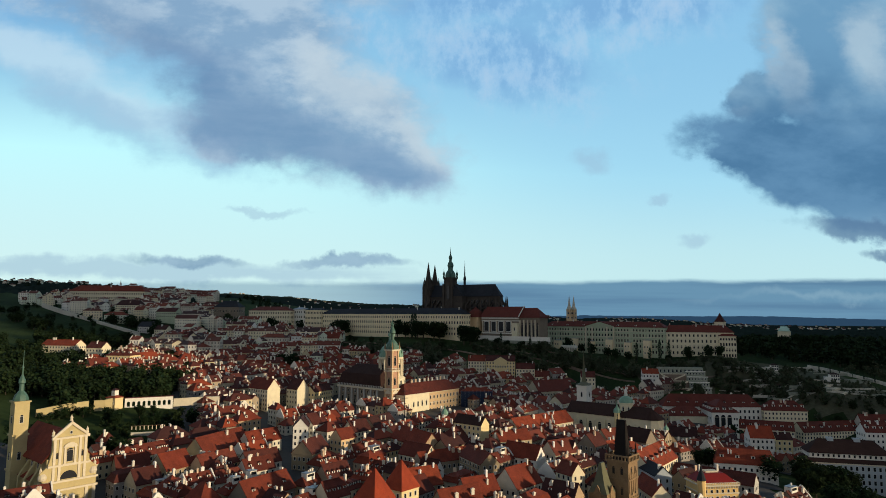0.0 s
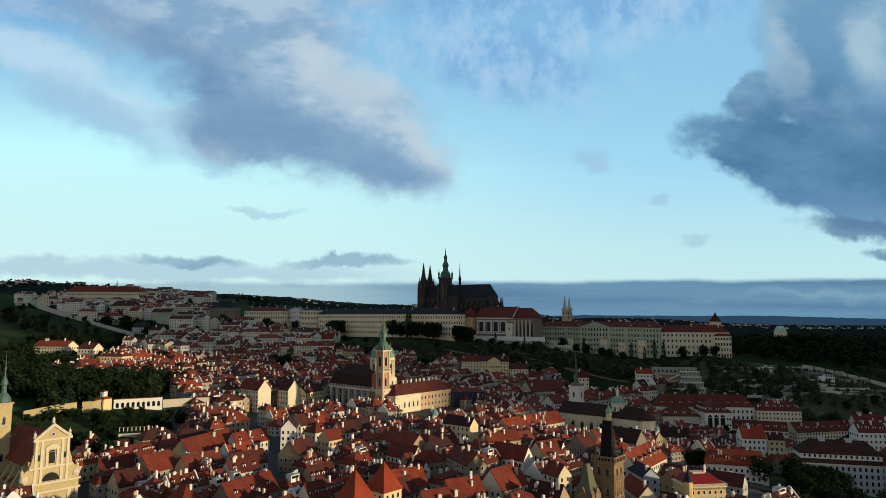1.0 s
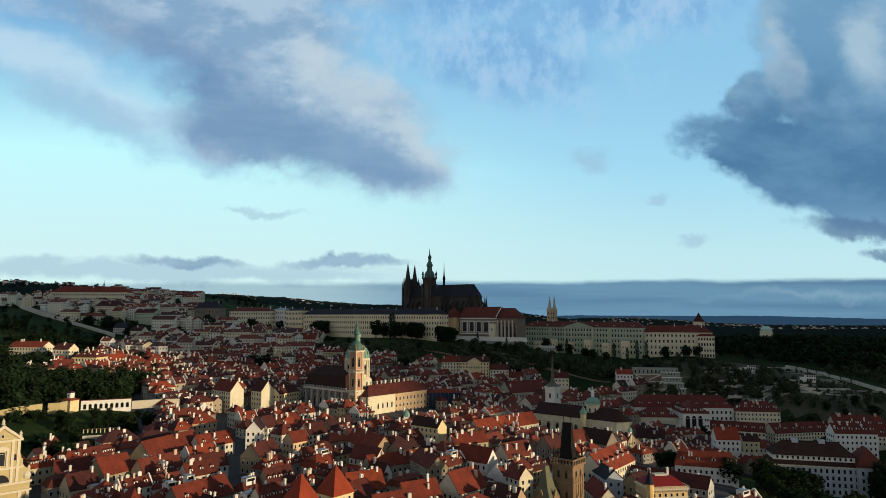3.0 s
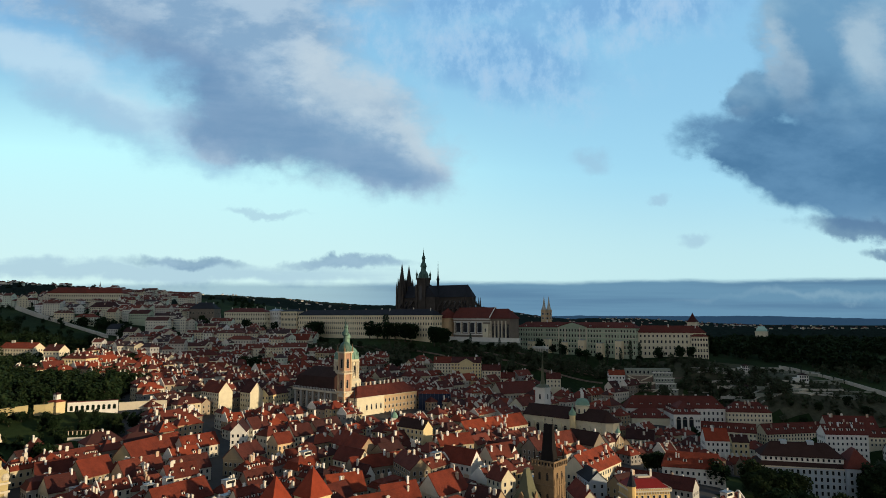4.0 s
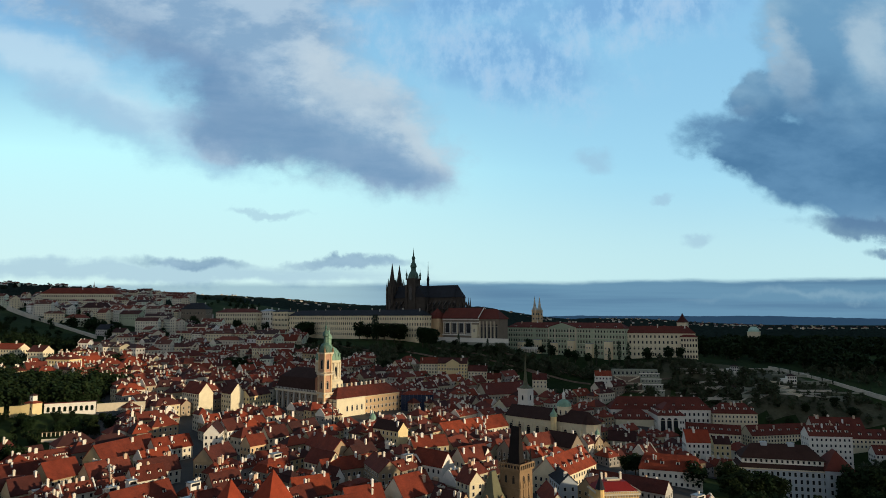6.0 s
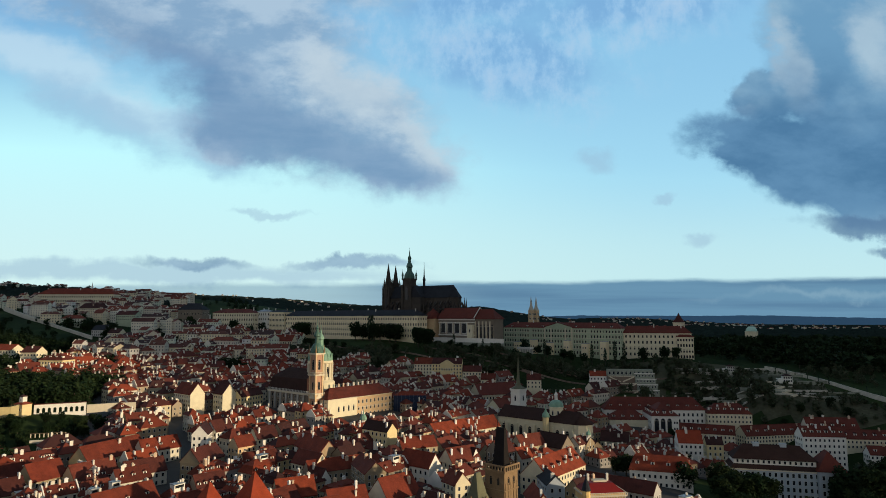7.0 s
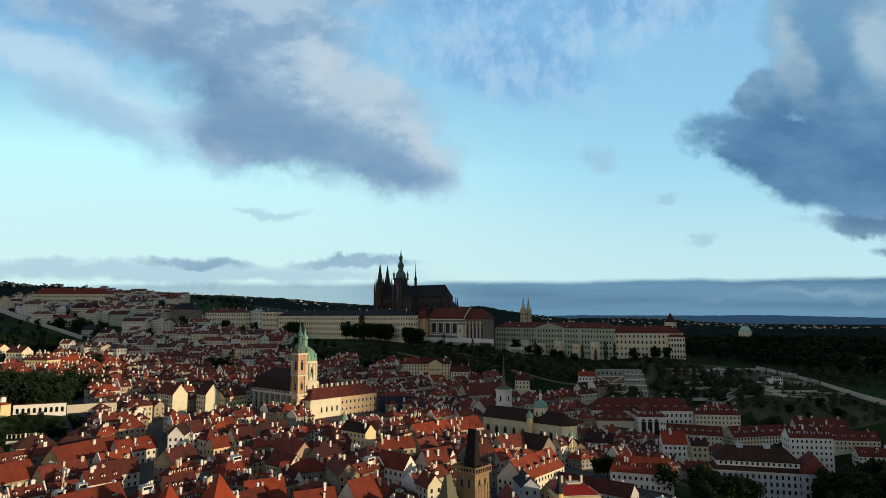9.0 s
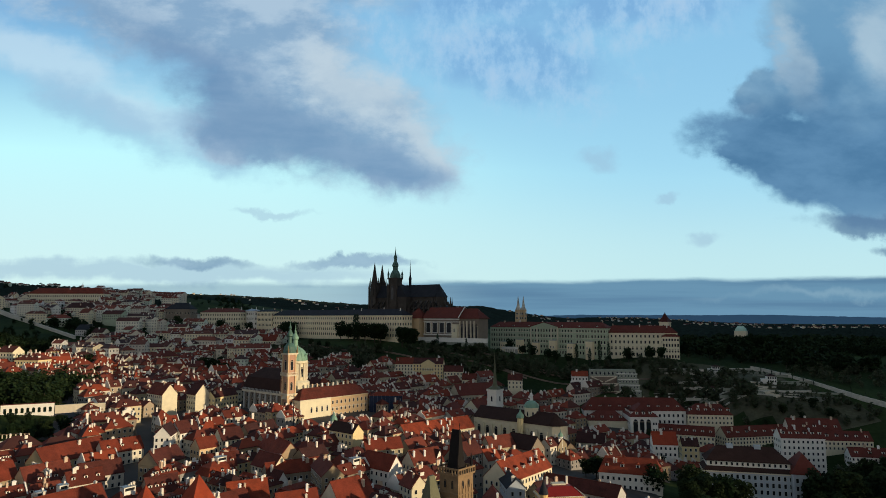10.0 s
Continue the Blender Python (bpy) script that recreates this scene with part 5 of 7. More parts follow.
def augustinian_church():
    c = thing("augustinian_church", 135, 507, -7, EW, "long cream church with dark roof, small green dome and slim spire", "church")
    claim(135, 507, 80, 24, EW)
    claim(114, 480, 86, 30, EW)
    b = Build()
    b.box(-37, -9, -8, 30, 9, 26)
    b.lathe([(9, -8), (9, 26)], 10, 30, 0)
    part("nave", b, CREAM, c)
    for i in range(9):
        q = Build()
        q.box(-36 + i * 8, -10.2, -8, -34.8 + i * 8, -9, 22)
        part("buttress", q, CREAM, c)
    r = Build()
    r.gable(-37, -9.4, 30, 9.4, 26, 7.2, 0.5)
    r.lathe([(10, 25.6), (0.2, 33.2)], 10, 30, 0)
    part("roof", r, DARKTILE, c)
    for i in range(8):
        part("window", WIN_B, None, c, "", pose(-32 + i * 8, -9.05, 11) @ Matrix.Diagonal((1.35, 1, 1.35, 1)))
    for k in range(4):
        a = -105 + 36 * k
        part("window", WIN_B, None, c, "", pose(30, 0, 0, 0, 0, a + 90) @ pose(0, -8.6, 11) @ Matrix.Diagonal((1.2, 1, 1.35, 1)))
    d = Build()
    d.lathe([(5.2, 22), (5.2, 35), (5.7, 35.4), (5.7, 36)], 14, 10, 0)
    dr = part("drum", d, CREAM, c)
    for k in range(8):
        part("window", WIN_A, None, dr, "", Matrix.Translation((10, 0, 0)) @ pose(0, 0, 0, 0, 0, 45 * k) @ pose(0, -5.2, 30) @ Matrix.Diagonal((0.8, 1, 0.8, 1)))
    e = Build()
    e.lathe([(5.6, 36), (5.1, 38), (3.8, 39.8), (1.7, 40.8), (1.4, 41)], 14, 10, 0)
    part("dome", e, COPPER, c)
    g = Build()
    g.lathe([(1.2, 41), (1.2, 44), (1.6, 44.4), (1.0, 45.6), (0.3, 46.6), (0.06, 49)], 8, 10, 0)
    part("lantern", g, WHITE, c)
    b = Build()
    b.box(-36, 7, -8, -27, 16, 45)
    b.box(-36.5, 6.5, 44, -26.5, 16.5, 45.4)
    b.box(-36.4, 6.6, 32, -26.6, 16.4, 33)
    t = part("tower", b, WHITE, c)
    for a in (0, 90):
        part("window", WIN_A, None, t, "", Matrix.Translation((-31.5, 11.5, 0)) @ pose(0, 0, 0, 0, 0, a) @ pose(0, -4.55, 36))
    h = Build()
    h.lathe([(6.3, 45.4), (4.4, 46.6), (2.2, 48.0), (1.5, 51), (0.8, 61), (0.1, 74)], 8, -31.5, 11.5, math.pi / 8)
    part("spire", h, OLIVE, t, "needle-thin dark green spire")
    b = Build()
    b.lathe([(2.3, -8), (2.3, 29), (2.7, 29.4)], 8, 8, -12)
    u = part("turret", b, YELLOW, c)
    h = Build()
    h.lathe([(2.9, 29.4), (2.7, 31.4), (1.3, 33), (0.4, 35), (0.06, 38.5)], 8, 8, -12)
    part("cap", h, COPPER, u)


augustinian_church()


def bridge_towers():
    c = thing("bridge_tower", 85, 307, 2, EW, "gothic stone bridge tower with gallery and tall wedge roof", "tower")
    claim(80, 304, 40, 16, EW)
    b = Build()
    b.box(-5.2, -5.2, -3, 5.2, 5.2, 26)
    for z in (9, 17.5):
        b.box(-5.5, -5.5, z, 5.5, 5.5, z + 0.6)
    part("wall", b, STONE2, c)
    g = Build()
    g.box(-5.9, -5.9, 25.4, 5.9, 5.9, 26.2)
    for a in range(4):
        for i in range(8):
            s = -5.6 + i * 1.6
            x0, y0 = ((s, -5.8), (5.8, s), (s, 5.8), (-5.8, s))[a]
            g.box(x0 - 0.22, y0 - 0.22, 26.2, x0 + 0.22, y0 + 0.22, 28.4)
        q = ((-5.9, -5.95, 5.9, -5.5), (5.5, -5.9, 5.95, 5.9), (-5.9, 5.5, 5.9, 5.95), (-5.95, -5.9, -5.5, 5.9))[a]
        g.box(q[0], q[1], 28.0, q[2], q[3], 28.7)
    part("gallery", g, STONE2, c)
    r = Build()
    r.loft([[(-4.0, -4.0, 26.2), (4.0, -4.0, 26.2), (4.0, 4.0, 26.2), (-4.0, 4.0, 26.2)], [(-2.9, -2.4, 28.6), (2.9, -2.4, 28.6), (2.9, 2.4, 28.6), (-2.9, 2.4, 28.6)], [(-2.2, -0.5, 44.0), (2.2, -0.5, 44.0), (2.2, 0.5, 44.0), (-2.2, 0.5, 44.0)]])
    for x in (-1.9, 1.9):
        r.lathe([(0.16, 43.8), (0.10, 45.6), (0.28, 45.8), (0.05, 47.0)], 6, x, 0)
    part("roof", r, SOOT, c)
    for dx in (-4.7, 4.7):
        for dy in (-4.7, 4.7):
            t = Build()
            t.lathe([(0.45, 26), (0.45, 29.5), (0.6, 29.7), (0.05, 34)], 6, dx, dy)
            part("corner_turret", t, SOOT, c)
    for a in (0, 90):
        for z in (11, 20):
            for s in (-2, 2):
                part("window", WIN_T, None, c, "", pose(0, 0, 0, 0, 0, a) @ pose(s, -5.25, z))
    for k in range(5):
        for z0 in (1, 12):
            n = Build()
            n.box(5.2, -4.6 + k * 2.1, z0, 5.45, -4.2 + k * 2.1, z0 + 9)
            part("blind_tracery", n, STONE2, c)
    j = thing("bridge_tower", 74, 302, -0.5, EW, "low romanesque bridge tower with renaissance gables and steep roof", "tower")
    b = Build()
    b.box(-4.6, -4.6, -3, 4.6, 4.6, 15)
    part("wall", b, STONE2, j)
    r = Build()
    r.loft([[(-4.6, -4.6, 15), (4.6, -4.6, 15), (4.6, 4.6, 15), (-4.6, 4.6, 15)], [(-2.6, -3.2, 19), (2.6, -3.2, 19), (2.6, 3.2, 19), (-2.6, 3.2, 19)], [(-0.5, -1.6, 28), (0.5, -1.6, 28), (0.5, 1.6, 28), (-0.5, 1.6, 28)]])
    part("roof", r, OLIVE, j)
    for a in range(4):
        g = Build()
        g.extrude_y([(-1.8, 13), (1.8, 13), (1.8, 15.4), (1.0, 16.4), (1.0, 17.2), (0, 18.6), (-1.0, 17.2), (-1.0, 16.4), (-1.8, 15.4)], -0.3, 0.4)
        part("gable", g, STONE2, j, "", pose(0, 0, 0, 0, 0, 90 * a) @ pose(0, -4.7, 0))


bridge_towers()


def corner_hotel():
    c = thing("corner_hotel", 132, 320, -1.5, 8, "ornate yellow building with a red sheet roof and corner turret", "building")
    c.scale = (0.9, 0.9, 1.0)
    claim(134, 322, 24, 18, -18)
    b = Build()
    b.box(-10.5, -8, -3, 10.5, 8, 17)
    part("wall", b, GOLDPL, c)
    t = Build()
    for z, o in ((15.8, 0.7), (12.2, 0.35), (8.4, 0.3), (4.6, 0.3)):
        t.box(-10.5 - o, -8 - o, z, 10.5 + o, 8 + o, z + 0.6)
    for i in range(15):
        t.box(-10.2 + i * 1.43, -8.6, 14.8, -9.8 + i * 1.43, -8.0, 15.8)
    t.box(-11.1, -8.6, 17.3, 11.1, -8.3, 17.5)
    t.box(10.8, -8.6, 17.3, 11.1, 8.6, 17.5)
    for i in range(23):
        t.box(-11.0 + i, -8.55, 16.3, -10.7 + i, -8.35, 17.4)
    part("cornice", t, TRIM, c)
    r = Build()
    r.loft([[(-10.4, -7.9, 17), (10.4, -7.9, 17), (10.4, 7.9, 17), (-10.4, 7.9, 17)], [(-6, -2.5, 20.6), (6, -2.5, 20.6), (6, 3.5, 20.6), (-6, 3.5, 20.6)]])
    part("roof", r, REDPAINT, c, "red painted sheet-metal roof")
    k = Build()
    k.box(-3.5, -0.5, 20.4, 3.5, 3.6, 21.3)
    part("roof_platform", k, TRIM, c)
    for x in (-5.6, 4.8):
        part("chimney", CHIMS[3], None, c, "", pose(x, 2, 20.9))
    for s in range(4):
        rows_of(c, WIN_P if s < 3 else WIN, "window", -9.5, 9.5, 6, 1.0 + 3.8 * s, -8, -1)
        rows_of(c, WIN_P if s < 3 else WIN, "window", -7, 7, 5, 1.0 + 3.8 * s, 10.5, "r")
    u = Build()
    u.lathe([(2.1, -3), (2.1, 18.5), (2.4, 18.8)], 10, -10.2, -7.6)
    q = part("turret", u, GOLDPL, c)
    h = Build()
    h.lathe([(2.5, 18.8), (1.7, 21), (0.5, 24), (0.06, 27.5)], 10, -10.2, -7.6)
    part("cap", h, SLATE, q)


corner_hotel()


# ---- houses of the lower town that stand out ----
house(-136.8, 330.4, 16.8, 13.0, 64, 11.6, 7.0, near=True, chim=2)
house(-118.3, 340.4, 22.8, 11.0, 59, 10.5, 6.0, near=True, wall=OCHRE, chim=3)
house(-130.4, 380.8, 40.1, 14.0, 70, 9.1, 7.5, near=True, chim=1)
house(-110.7, 397.3, 23.3, 11.0, 52, 8.8, 6.0, near=True, chim=3, dorm=3)
house(-142.4, 313.2, 13.2, 11.0, 53, 9.3, 6.0, near=True, chim=4)
house(-161.1, 339.1, 16.3, 12.0, 38, 8.1, 6.0, near=True, chim=2)
house(-101.8, 280.3, 11.2, 14.0, 50, 11.1, 8.0, near=True, roof="hip", chim=2)
house(-81.4, 299.0, 28.1, 13.0, 59, 9.9, 7.0, near=True, chim=3, dorm=3)
house(-185.8, 357.3, 15.6, 10.0, 70, 8.0, 5.5, chim=2)
house(-176.2, 367.8, 14.4, 10.0, 60, 8.0, 5.5, chim=3)
house(-98.8, 354.6, 20.5, 11.0, 48, 8.3, 6.0, near=True, chim=2)
house(-180.3, 510.3, 26.9, 9.0, 79, 8.9, 4.5, wall=WHITE, chim=2, dorm=4)
house(-171.0, 526.7, 24.0, 12.0, -40, 4.5, 7.0, wall=CREAM, chim=2, sides="f")
house(-144.6, 524.9, 26.0, 12.0, -40, 17.8, 7.5, wall=CREAM, chim=2, name="gabled_palace", label="large cream palace with a pointed gable and red roof", category="palace", group="twin gables", sides="f")
house(-119.1, 533.1, 14.0, 12.0, -40, 16.9, 7.5, wall=CREAM, chim=2, name="gabled_palace", label="large cream palace with a pointed gable and red roof", category="palace", group="twin gables", sides="f")
house(-104.0, 544.0, 25.2, 10.0, 65, 12.5, 4.5, wall=YELLOW, chim=4, name="gabled_palace", label="yellow palace wing with a red tile roof", category="palace", group="twin gables")
house(18.8, 414.6, 22.0, 8.5, -40, 19.2, 4.5, near=True, wall=YELLOW, chim=2, tile=DARKTILE, sides="f")
house(45.9, 363.8, 22.0, 10.0, -40, 13.2, 6.5, near=True, wall=WHITE, chim=2, sides="f")
house(67.6, 372.8, 19.3, 12.0, 36, 14.4, 6.5, near=True, wall=CREAM, chim=2, dorm=0)
house(-5.7, 348.6, 12.0, 7.0, -40, 8.6, 5.0, near=True, wall=WHITE, chim=1, sides="f")
house(-13.4, 365.1, 20.0, 10.0, -40, 11.6, 6.0, near=True, wall=CREAM, chim=1, sides="f")
house(69.6, 379.7, 18.0, 9.0, -40, 13.2, 6.5, near=True, wall=WHITE, chim=2, sides="f")
house(72.0, 476.9, 62.4, 14.0, 42, 9.1, 7.0, near=True, chim=9, wall=CREAM)
house(4.8, 382.1, 17.0, 9.0, 51, 13.3, 4.0, near=True, chim=1)
house(0.4, 363.4, 32.2, 10.0, 32, 10.0, 5.0, near=True, chim=3)
house(-42.9, 369.6, 17.5, 12.0, 31, 9.5, 6.0, near=True, chim=3, dorm=4, wall=CREAM)
house(-17.0, 276.8, 10.5, 10.5, -40, 19.6, 11.0, near=True, roof="hip", wall=YELLOW, tile=REDNEW, chim=0, name="corner_tower_house", label="square yellow tower house with a pyramid red tile roof", group="tower houses")
house(-25.4, 250.2, 10.5, 10.5, -40, 22.7, 11.0, near=True, roof="hip", wall=YELLOW, tile=REDNEW, chim=0, name="corner_tower_house", label="square yellow tower house with a pyramid red tile roof", group="tower houses")
house(36.5, 312.9, 19.8, 14.0, 46, 12.3, 8.0, near=True, chim=5)
house(119.2, 372.4, 42.4, 17.0, 52, 12.3, 8.5, near=True, chim=9, dorm=6, wall=CREAM, dmesh=DORM_L)
house(189.1, 407.2, 35.4, 15.0, -19, 10.0, 8.0, near=True, roof="half", chim=3, dorm=4, dmesh=DORM_L, wall=WHITE)
house(151.3, 362.9, 42.8, 11.0, -38, 8.3, 5.0, near=True, chim=2, wall=GREYPL)
house(229.6, 470.0, 16.1, 14.0, -8, 9.0, 7.0, near=True, wall=WHITE, chim=2, tile=REDNEW, base=0.5)
house(249.2, 476.0, 11.3, 10.0, -8, 9.0, 4.0, near=True, wall=YELLOW, chim=2, base=-2.1)
house(261.1, 555.5, 71.4, 13.0, -22, 8.4, 6.0, chim=3, dorm=12, dmesh=DORM_L, wall=CREAM, tile=REDOLD)
house(334.2, 564.2, 58.2, 15.0, 12, 10.2, 7.0, chim=5, dorm=7, dmesh=DORM_L, wall=CREAM, tile=REDOLD)
house(302.2, 574.0, 36.0, 16.0, -8, 9.0, 8.0, roof="hip", chim=9, dorm=6, dmesh=DORM_L, wall=CREAM, tile=REDOLD, base=5.0)
house(381.6, 560.0, 40.1, 18.0, -8, 9.0, 9.0, chim=8, dorm=5, dmesh=DORM_L, tile=REDOLD, base=-6.3)
house(398.8, 545.0, 36.5, 14.0, -8, 8.7, 6.0, chim=2, dorm=5, dmesh=DORM_L, wall=CREAM, tile=REDOLD)
house(61.0, 669.8, 30.0, 16.0, -6, 21.0, 5.0, wall=YELLOW, chim=5, pediment=True, name="town_palace", label="cream town palace with pediment and red roof below the castle", category="palace")
house(36.5, 674.5, 18.0, 13.0, -6, 17.5, 5.5, wall=CREAM, chim=4)
house(86.0, 664.0, 19.0, 12.0, -6, 15.3, 5.0, wall=CREAM, chim=2)
house(-138.6, 790.0, 27.6, 16.0, -8, 11.3, 7.0, wall=CREAM, chim=4)
house(187.2, 503.8, 20.7, 13.0, -21, 8.7, 6.0, chim=4)
house(162.5, 469.4, 15.4, 10.0, -78, 8.1, 5.0, chim=1)
house(104.3, 620.4, 40.1, 22.0, 24, 9.8, 9.0, chim=3, tile=REDOLD)
house(109.9, 580.5, 28.6, 14.0, 46, 11.1, 6.0, chim=2, wall=CREAM)
house(-43.1, 442.6, 26.9, 11.0, 63, 8.3, 6.0, chim=3)
house(-55.1, 420.7, 14.7, 12.0, 47, 10.4, 6.0, wall=CREAM, chim=2)
house(-59.8, 394.6, 12.0, 10.0, 51, 12.5, 5.0, wall=OCHRE, chim=2)
house(-83.5, 422.1, 13.7, 12.0, 58, 13.9, 6.0, chim=2, wall=WHITE)
house(-88.2, 407.7, 17.4, 9.0, 99, 16.0, 5.0, wall=WHITE, chim=1)
house(-74.8, 373.8, 20.4, 13.0, 71, 10.1, 6.5, near=True, chim=3)
house(-53.4, 324.8, 14.8, 12.0, 44, 10.4, 6.0, near=True, chim=2, dorm=5)
house(-48.8, 291.6, 12.1, 11.0, 49, 11.6, 6.0, near=True, chim=2, dorm=4, wall=CREAM)
house(-10.3, 316.4, 18.0, 13.0, 29, 10.4, 7.0, near=True, chim=2)
house(16.4, 299.1, 18.1, 12.0, 32, 11.3, 7.0, near=True, chim=3)
house(6.9, 281.1, 20.9, 12.0, 34, 11.5, 7.0, near=True, chim=3)
house(55.0, 299.3, 16.3, 12.0, -35, 11.0, 6.0, near=True, chim=4, dorm=2)
house(64.9, 330.0, 11.3, 9.0, -57, 13.8, 5.0, near=True, wall=CREAM, chim=1)
house(103.3, 321.8, 23.8, 9.0, -86, 9.9, 5.0, near=True, chim=1, wall=CREAM)
house(112.7, 349.3, 25.4, 9.0, -83, 13.0, 4.0, near=True, tile=SLATE, wall=BLUEPL, chim=1)
house(92.4, 398.5, 13.2, 12.0, 43, 14.3, 6.0, near=True, chim=2)
house(112.2, 429.0, 19.4, 12.0, 32, 12.6, 6.0, near=True, chim=3)
house(129.1, 432.2, 22.4, 13.0, -48, 12.9, 7.0, near=True, tile=DARKTILE, chim=1)
house(42.5, 396.5, 22.3, 11.0, 25, 14.9, 5.0, near=True, chim=4)
house(19.9, 349.9, 25.6, 11.0, -66, 14.0, 5.0, near=True, chim=2)
house(-16.4, 393.4, 38.0, 12.0, -56, 11.9, 7.0, near=True, chim=3)
house(-378.4, 640.0, 36.7, 16.0, -8, 14.1, 5.0, wall=CREAM, chim=3, name="garden_palace", label="pale garden palace among park trees", category="palace")
house(-332.5, 620.0, 16.2, 14.0, -8, 9.0, 5.0, wall=CREAM, chim=2, base=54.1)
house(-297.9, 600.0, 23.9, 16.0, -8, 9.0, 6.0, wall=YELLOW, chim=4, name="garden_palace", label="yellow palace with dormers and red hipped roof", category="palace", roof="hip", dorm=4, base=48.3)
house(-186.9, 640.0, 22.2, 12.0, -8, 8.5, 5.0, wall=CREAM, chim=2)
house(-592.8, 1050.0, 32.9, 18.0, -8, 9.0, 7.0, wall=CREAM, roof="hip", chim=2, base=97.8)
house(-490.0, 1000.0, 39.7, 18.0, -8, 14.6, 8.0, wall=CREAM, roof="half", chim=2)
house(-399.5, 930.0, 30.3, 16.0, -8, 9.0, 5.0, wall=GREENPL, chim=1, base=90.7)
house(-382.9, 830.0, 18.1, 16.0, -8, 8.5, 6.0, wall=GREYPL, tile=SLATE, chim=1)
house(-358.4, 820.0, 15.8, 14.0, -8, 8.0, 5.0, wall=CREAM, chim=1)
house(-738.1, 1250.0, 44.6, 18.0, -8, 9.0, 7.0, wall=CREAM, chim=1, base=122.3)
house(-741.2, 1150.0, 30.4, 16.0, -8, 9.0, 7.0, wall=CREAM, chim=1, base=116.8)
house(206.9, 640.0, 15.5, 10.0, -8, 9.0, 4.0, wall=WHITE, chim=2, base=30.6)
house(101.5, 650.0, 14.1, 10.0, -8, 12.8, 5.0, wall=CREAM, chim=2)
house(145.0, 640.0, 13.8, 10.0, -8, 9.0, 5.0, wall=CREAM, chim=2, base=26.8)


# ---- the rest of the town: rows of houses, nearest ones singly, the far ones as one mass ----
class Mass:
    """Walls, roofs, chimneys and windows of many far houses, joined."""

    def __init__(self, mats=None):
        self.b = Build()
        self.mats = mats or [PLASTER_FAR, TILE_FAR, CHIM, FRAME, GLASS]

    def house(self, x, y, L, W, rot, eave, rh, rng, roof="gable", sink=4.0, z=None, win=True, chim=2, dorm=0, fire=0):
        h = Build()
        if roof == "gable":
            h.extrude_x([(-W / 2, -sink), (W / 2, -sink), (W / 2, eave), (0, eave + rh), (-W / 2, eave)], -L / 2, L / 2, 0)
            h.gable(-L / 2, -W / 2, L / 2, W / 2, eave, rh, 0.45, 0.35, 1)
            for sx in (-1, 1)[:fire]:
                hw, q = W / 2 + 0.3, sx * (L / 2 + 0.1)
                h.extrude_x([(-hw, eave - 0.8), (hw, eave - 0.8), (hw, eave + 0.5), (0.4, eave + rh + 1.0), (-0.4, eave + rh + 1.0), (-hw, eave + 0.5)], q - 0.24, q + 0.24, 2)
        else:
            h.box(-L / 2, -W / 2, -sink, L / 2, W / 2, eave, 0)
            h.hip(-L / 2, -W / 2, L / 2, W / 2, eave, rh, 0.5, 1.0, 1)
        for i in range(chim):
            cx, cy = (rng.random() - 0.5) * L * 0.8, (rng.random() - 0.5) * W * 0.5
            zz = eave + rh * (1 - abs(cy) / (W / 2))
            w, d = rng.choice(((0.38, 0.45), (0.8, 0.4), (0.35, 0.9), (0.45, 0.45)))
            h.box(cx - w, cy - d, zz - 1.5, cx + w, cy + d, zz + rng.uniform(1.4, 2.5), 2)
        for i in range(dorm):
            sg = -1 if i % 2 == 0 else 1
            run = L * (0.8 if roof == "gable" else 0.45)
            cx, cy = -run / 2 + run * (i + 0.5) / dorm, sg * W * 0.33
            zz, w = eave + rh * 0.34, 0.75
            y0, y1 = (cy - 0.9, cy + 1.4) if sg < 0 else (cy - 1.4, cy + 0.9)
            h.box(cx - w, y0, zz - 0.9, cx + w, y1, zz + 0.9, 2)
            f0, f1 = (y0 - 0.2, y1) if sg < 0 else (y0, y1 + 0.2)
            h.extrude_y([(cx - w - 0.2, zz + 0.9), (cx + w + 0.2, zz + 0.9), (cx, zz + 1.7)], f0, f1, 1)
            if sg < 0:
                h.box(cx - 0.4, y0 - 0.05, zz - 0.3, cx + 0.4, y0 + 0.02, zz + 0.7, 4)
        if win:
            window_field(h, L, W, eave, max(2, int(eave / 3.6)), "flr", 3.2, 1.1, 1.7, 1.2, 3, 4)
        self.b.add(h, pose(x, y, gz(x, y) if z is None else z, 0, 0, rot))

    def done(self, name, label, category="houses"):
        me = self.b.mesh(name, self.mats)
        return tagged(new(name, me), label, category, kind="stuff")


def in_town(x, y):
    if x < -196 and y < 475 and x < -150 - (y - 300) * 0.3:
        return False
    if x < -330 or y > 705 - max(0, x) * 0.30 + min(0, x + 60) * -0.35:
        return False
    if 138 < x < 232 and 332 < y < 436:
        return False
    if x > 215 and y > 590 or x > 285 and y > 490:
        return False
    if y < 438 and x > 42 + 0.44 * (y - 9) or x > 300 and y < 520:
        return False
    if 385 < y < 560 and x < 42 - 0.485 * (y - 9):
        return False
    return -0.76 * y - 25 < x < 95 + 0.74 * y and y > 165


claim(-104, 402, 175, 9, -68)          # the long street down to the river
claim(-122, 508, 30, 22, 50)
claim(205, 660, 130, 50, -8)
claim(275, 432, 68, 30, -14)
claim(240, 568, 96, 52, -4)


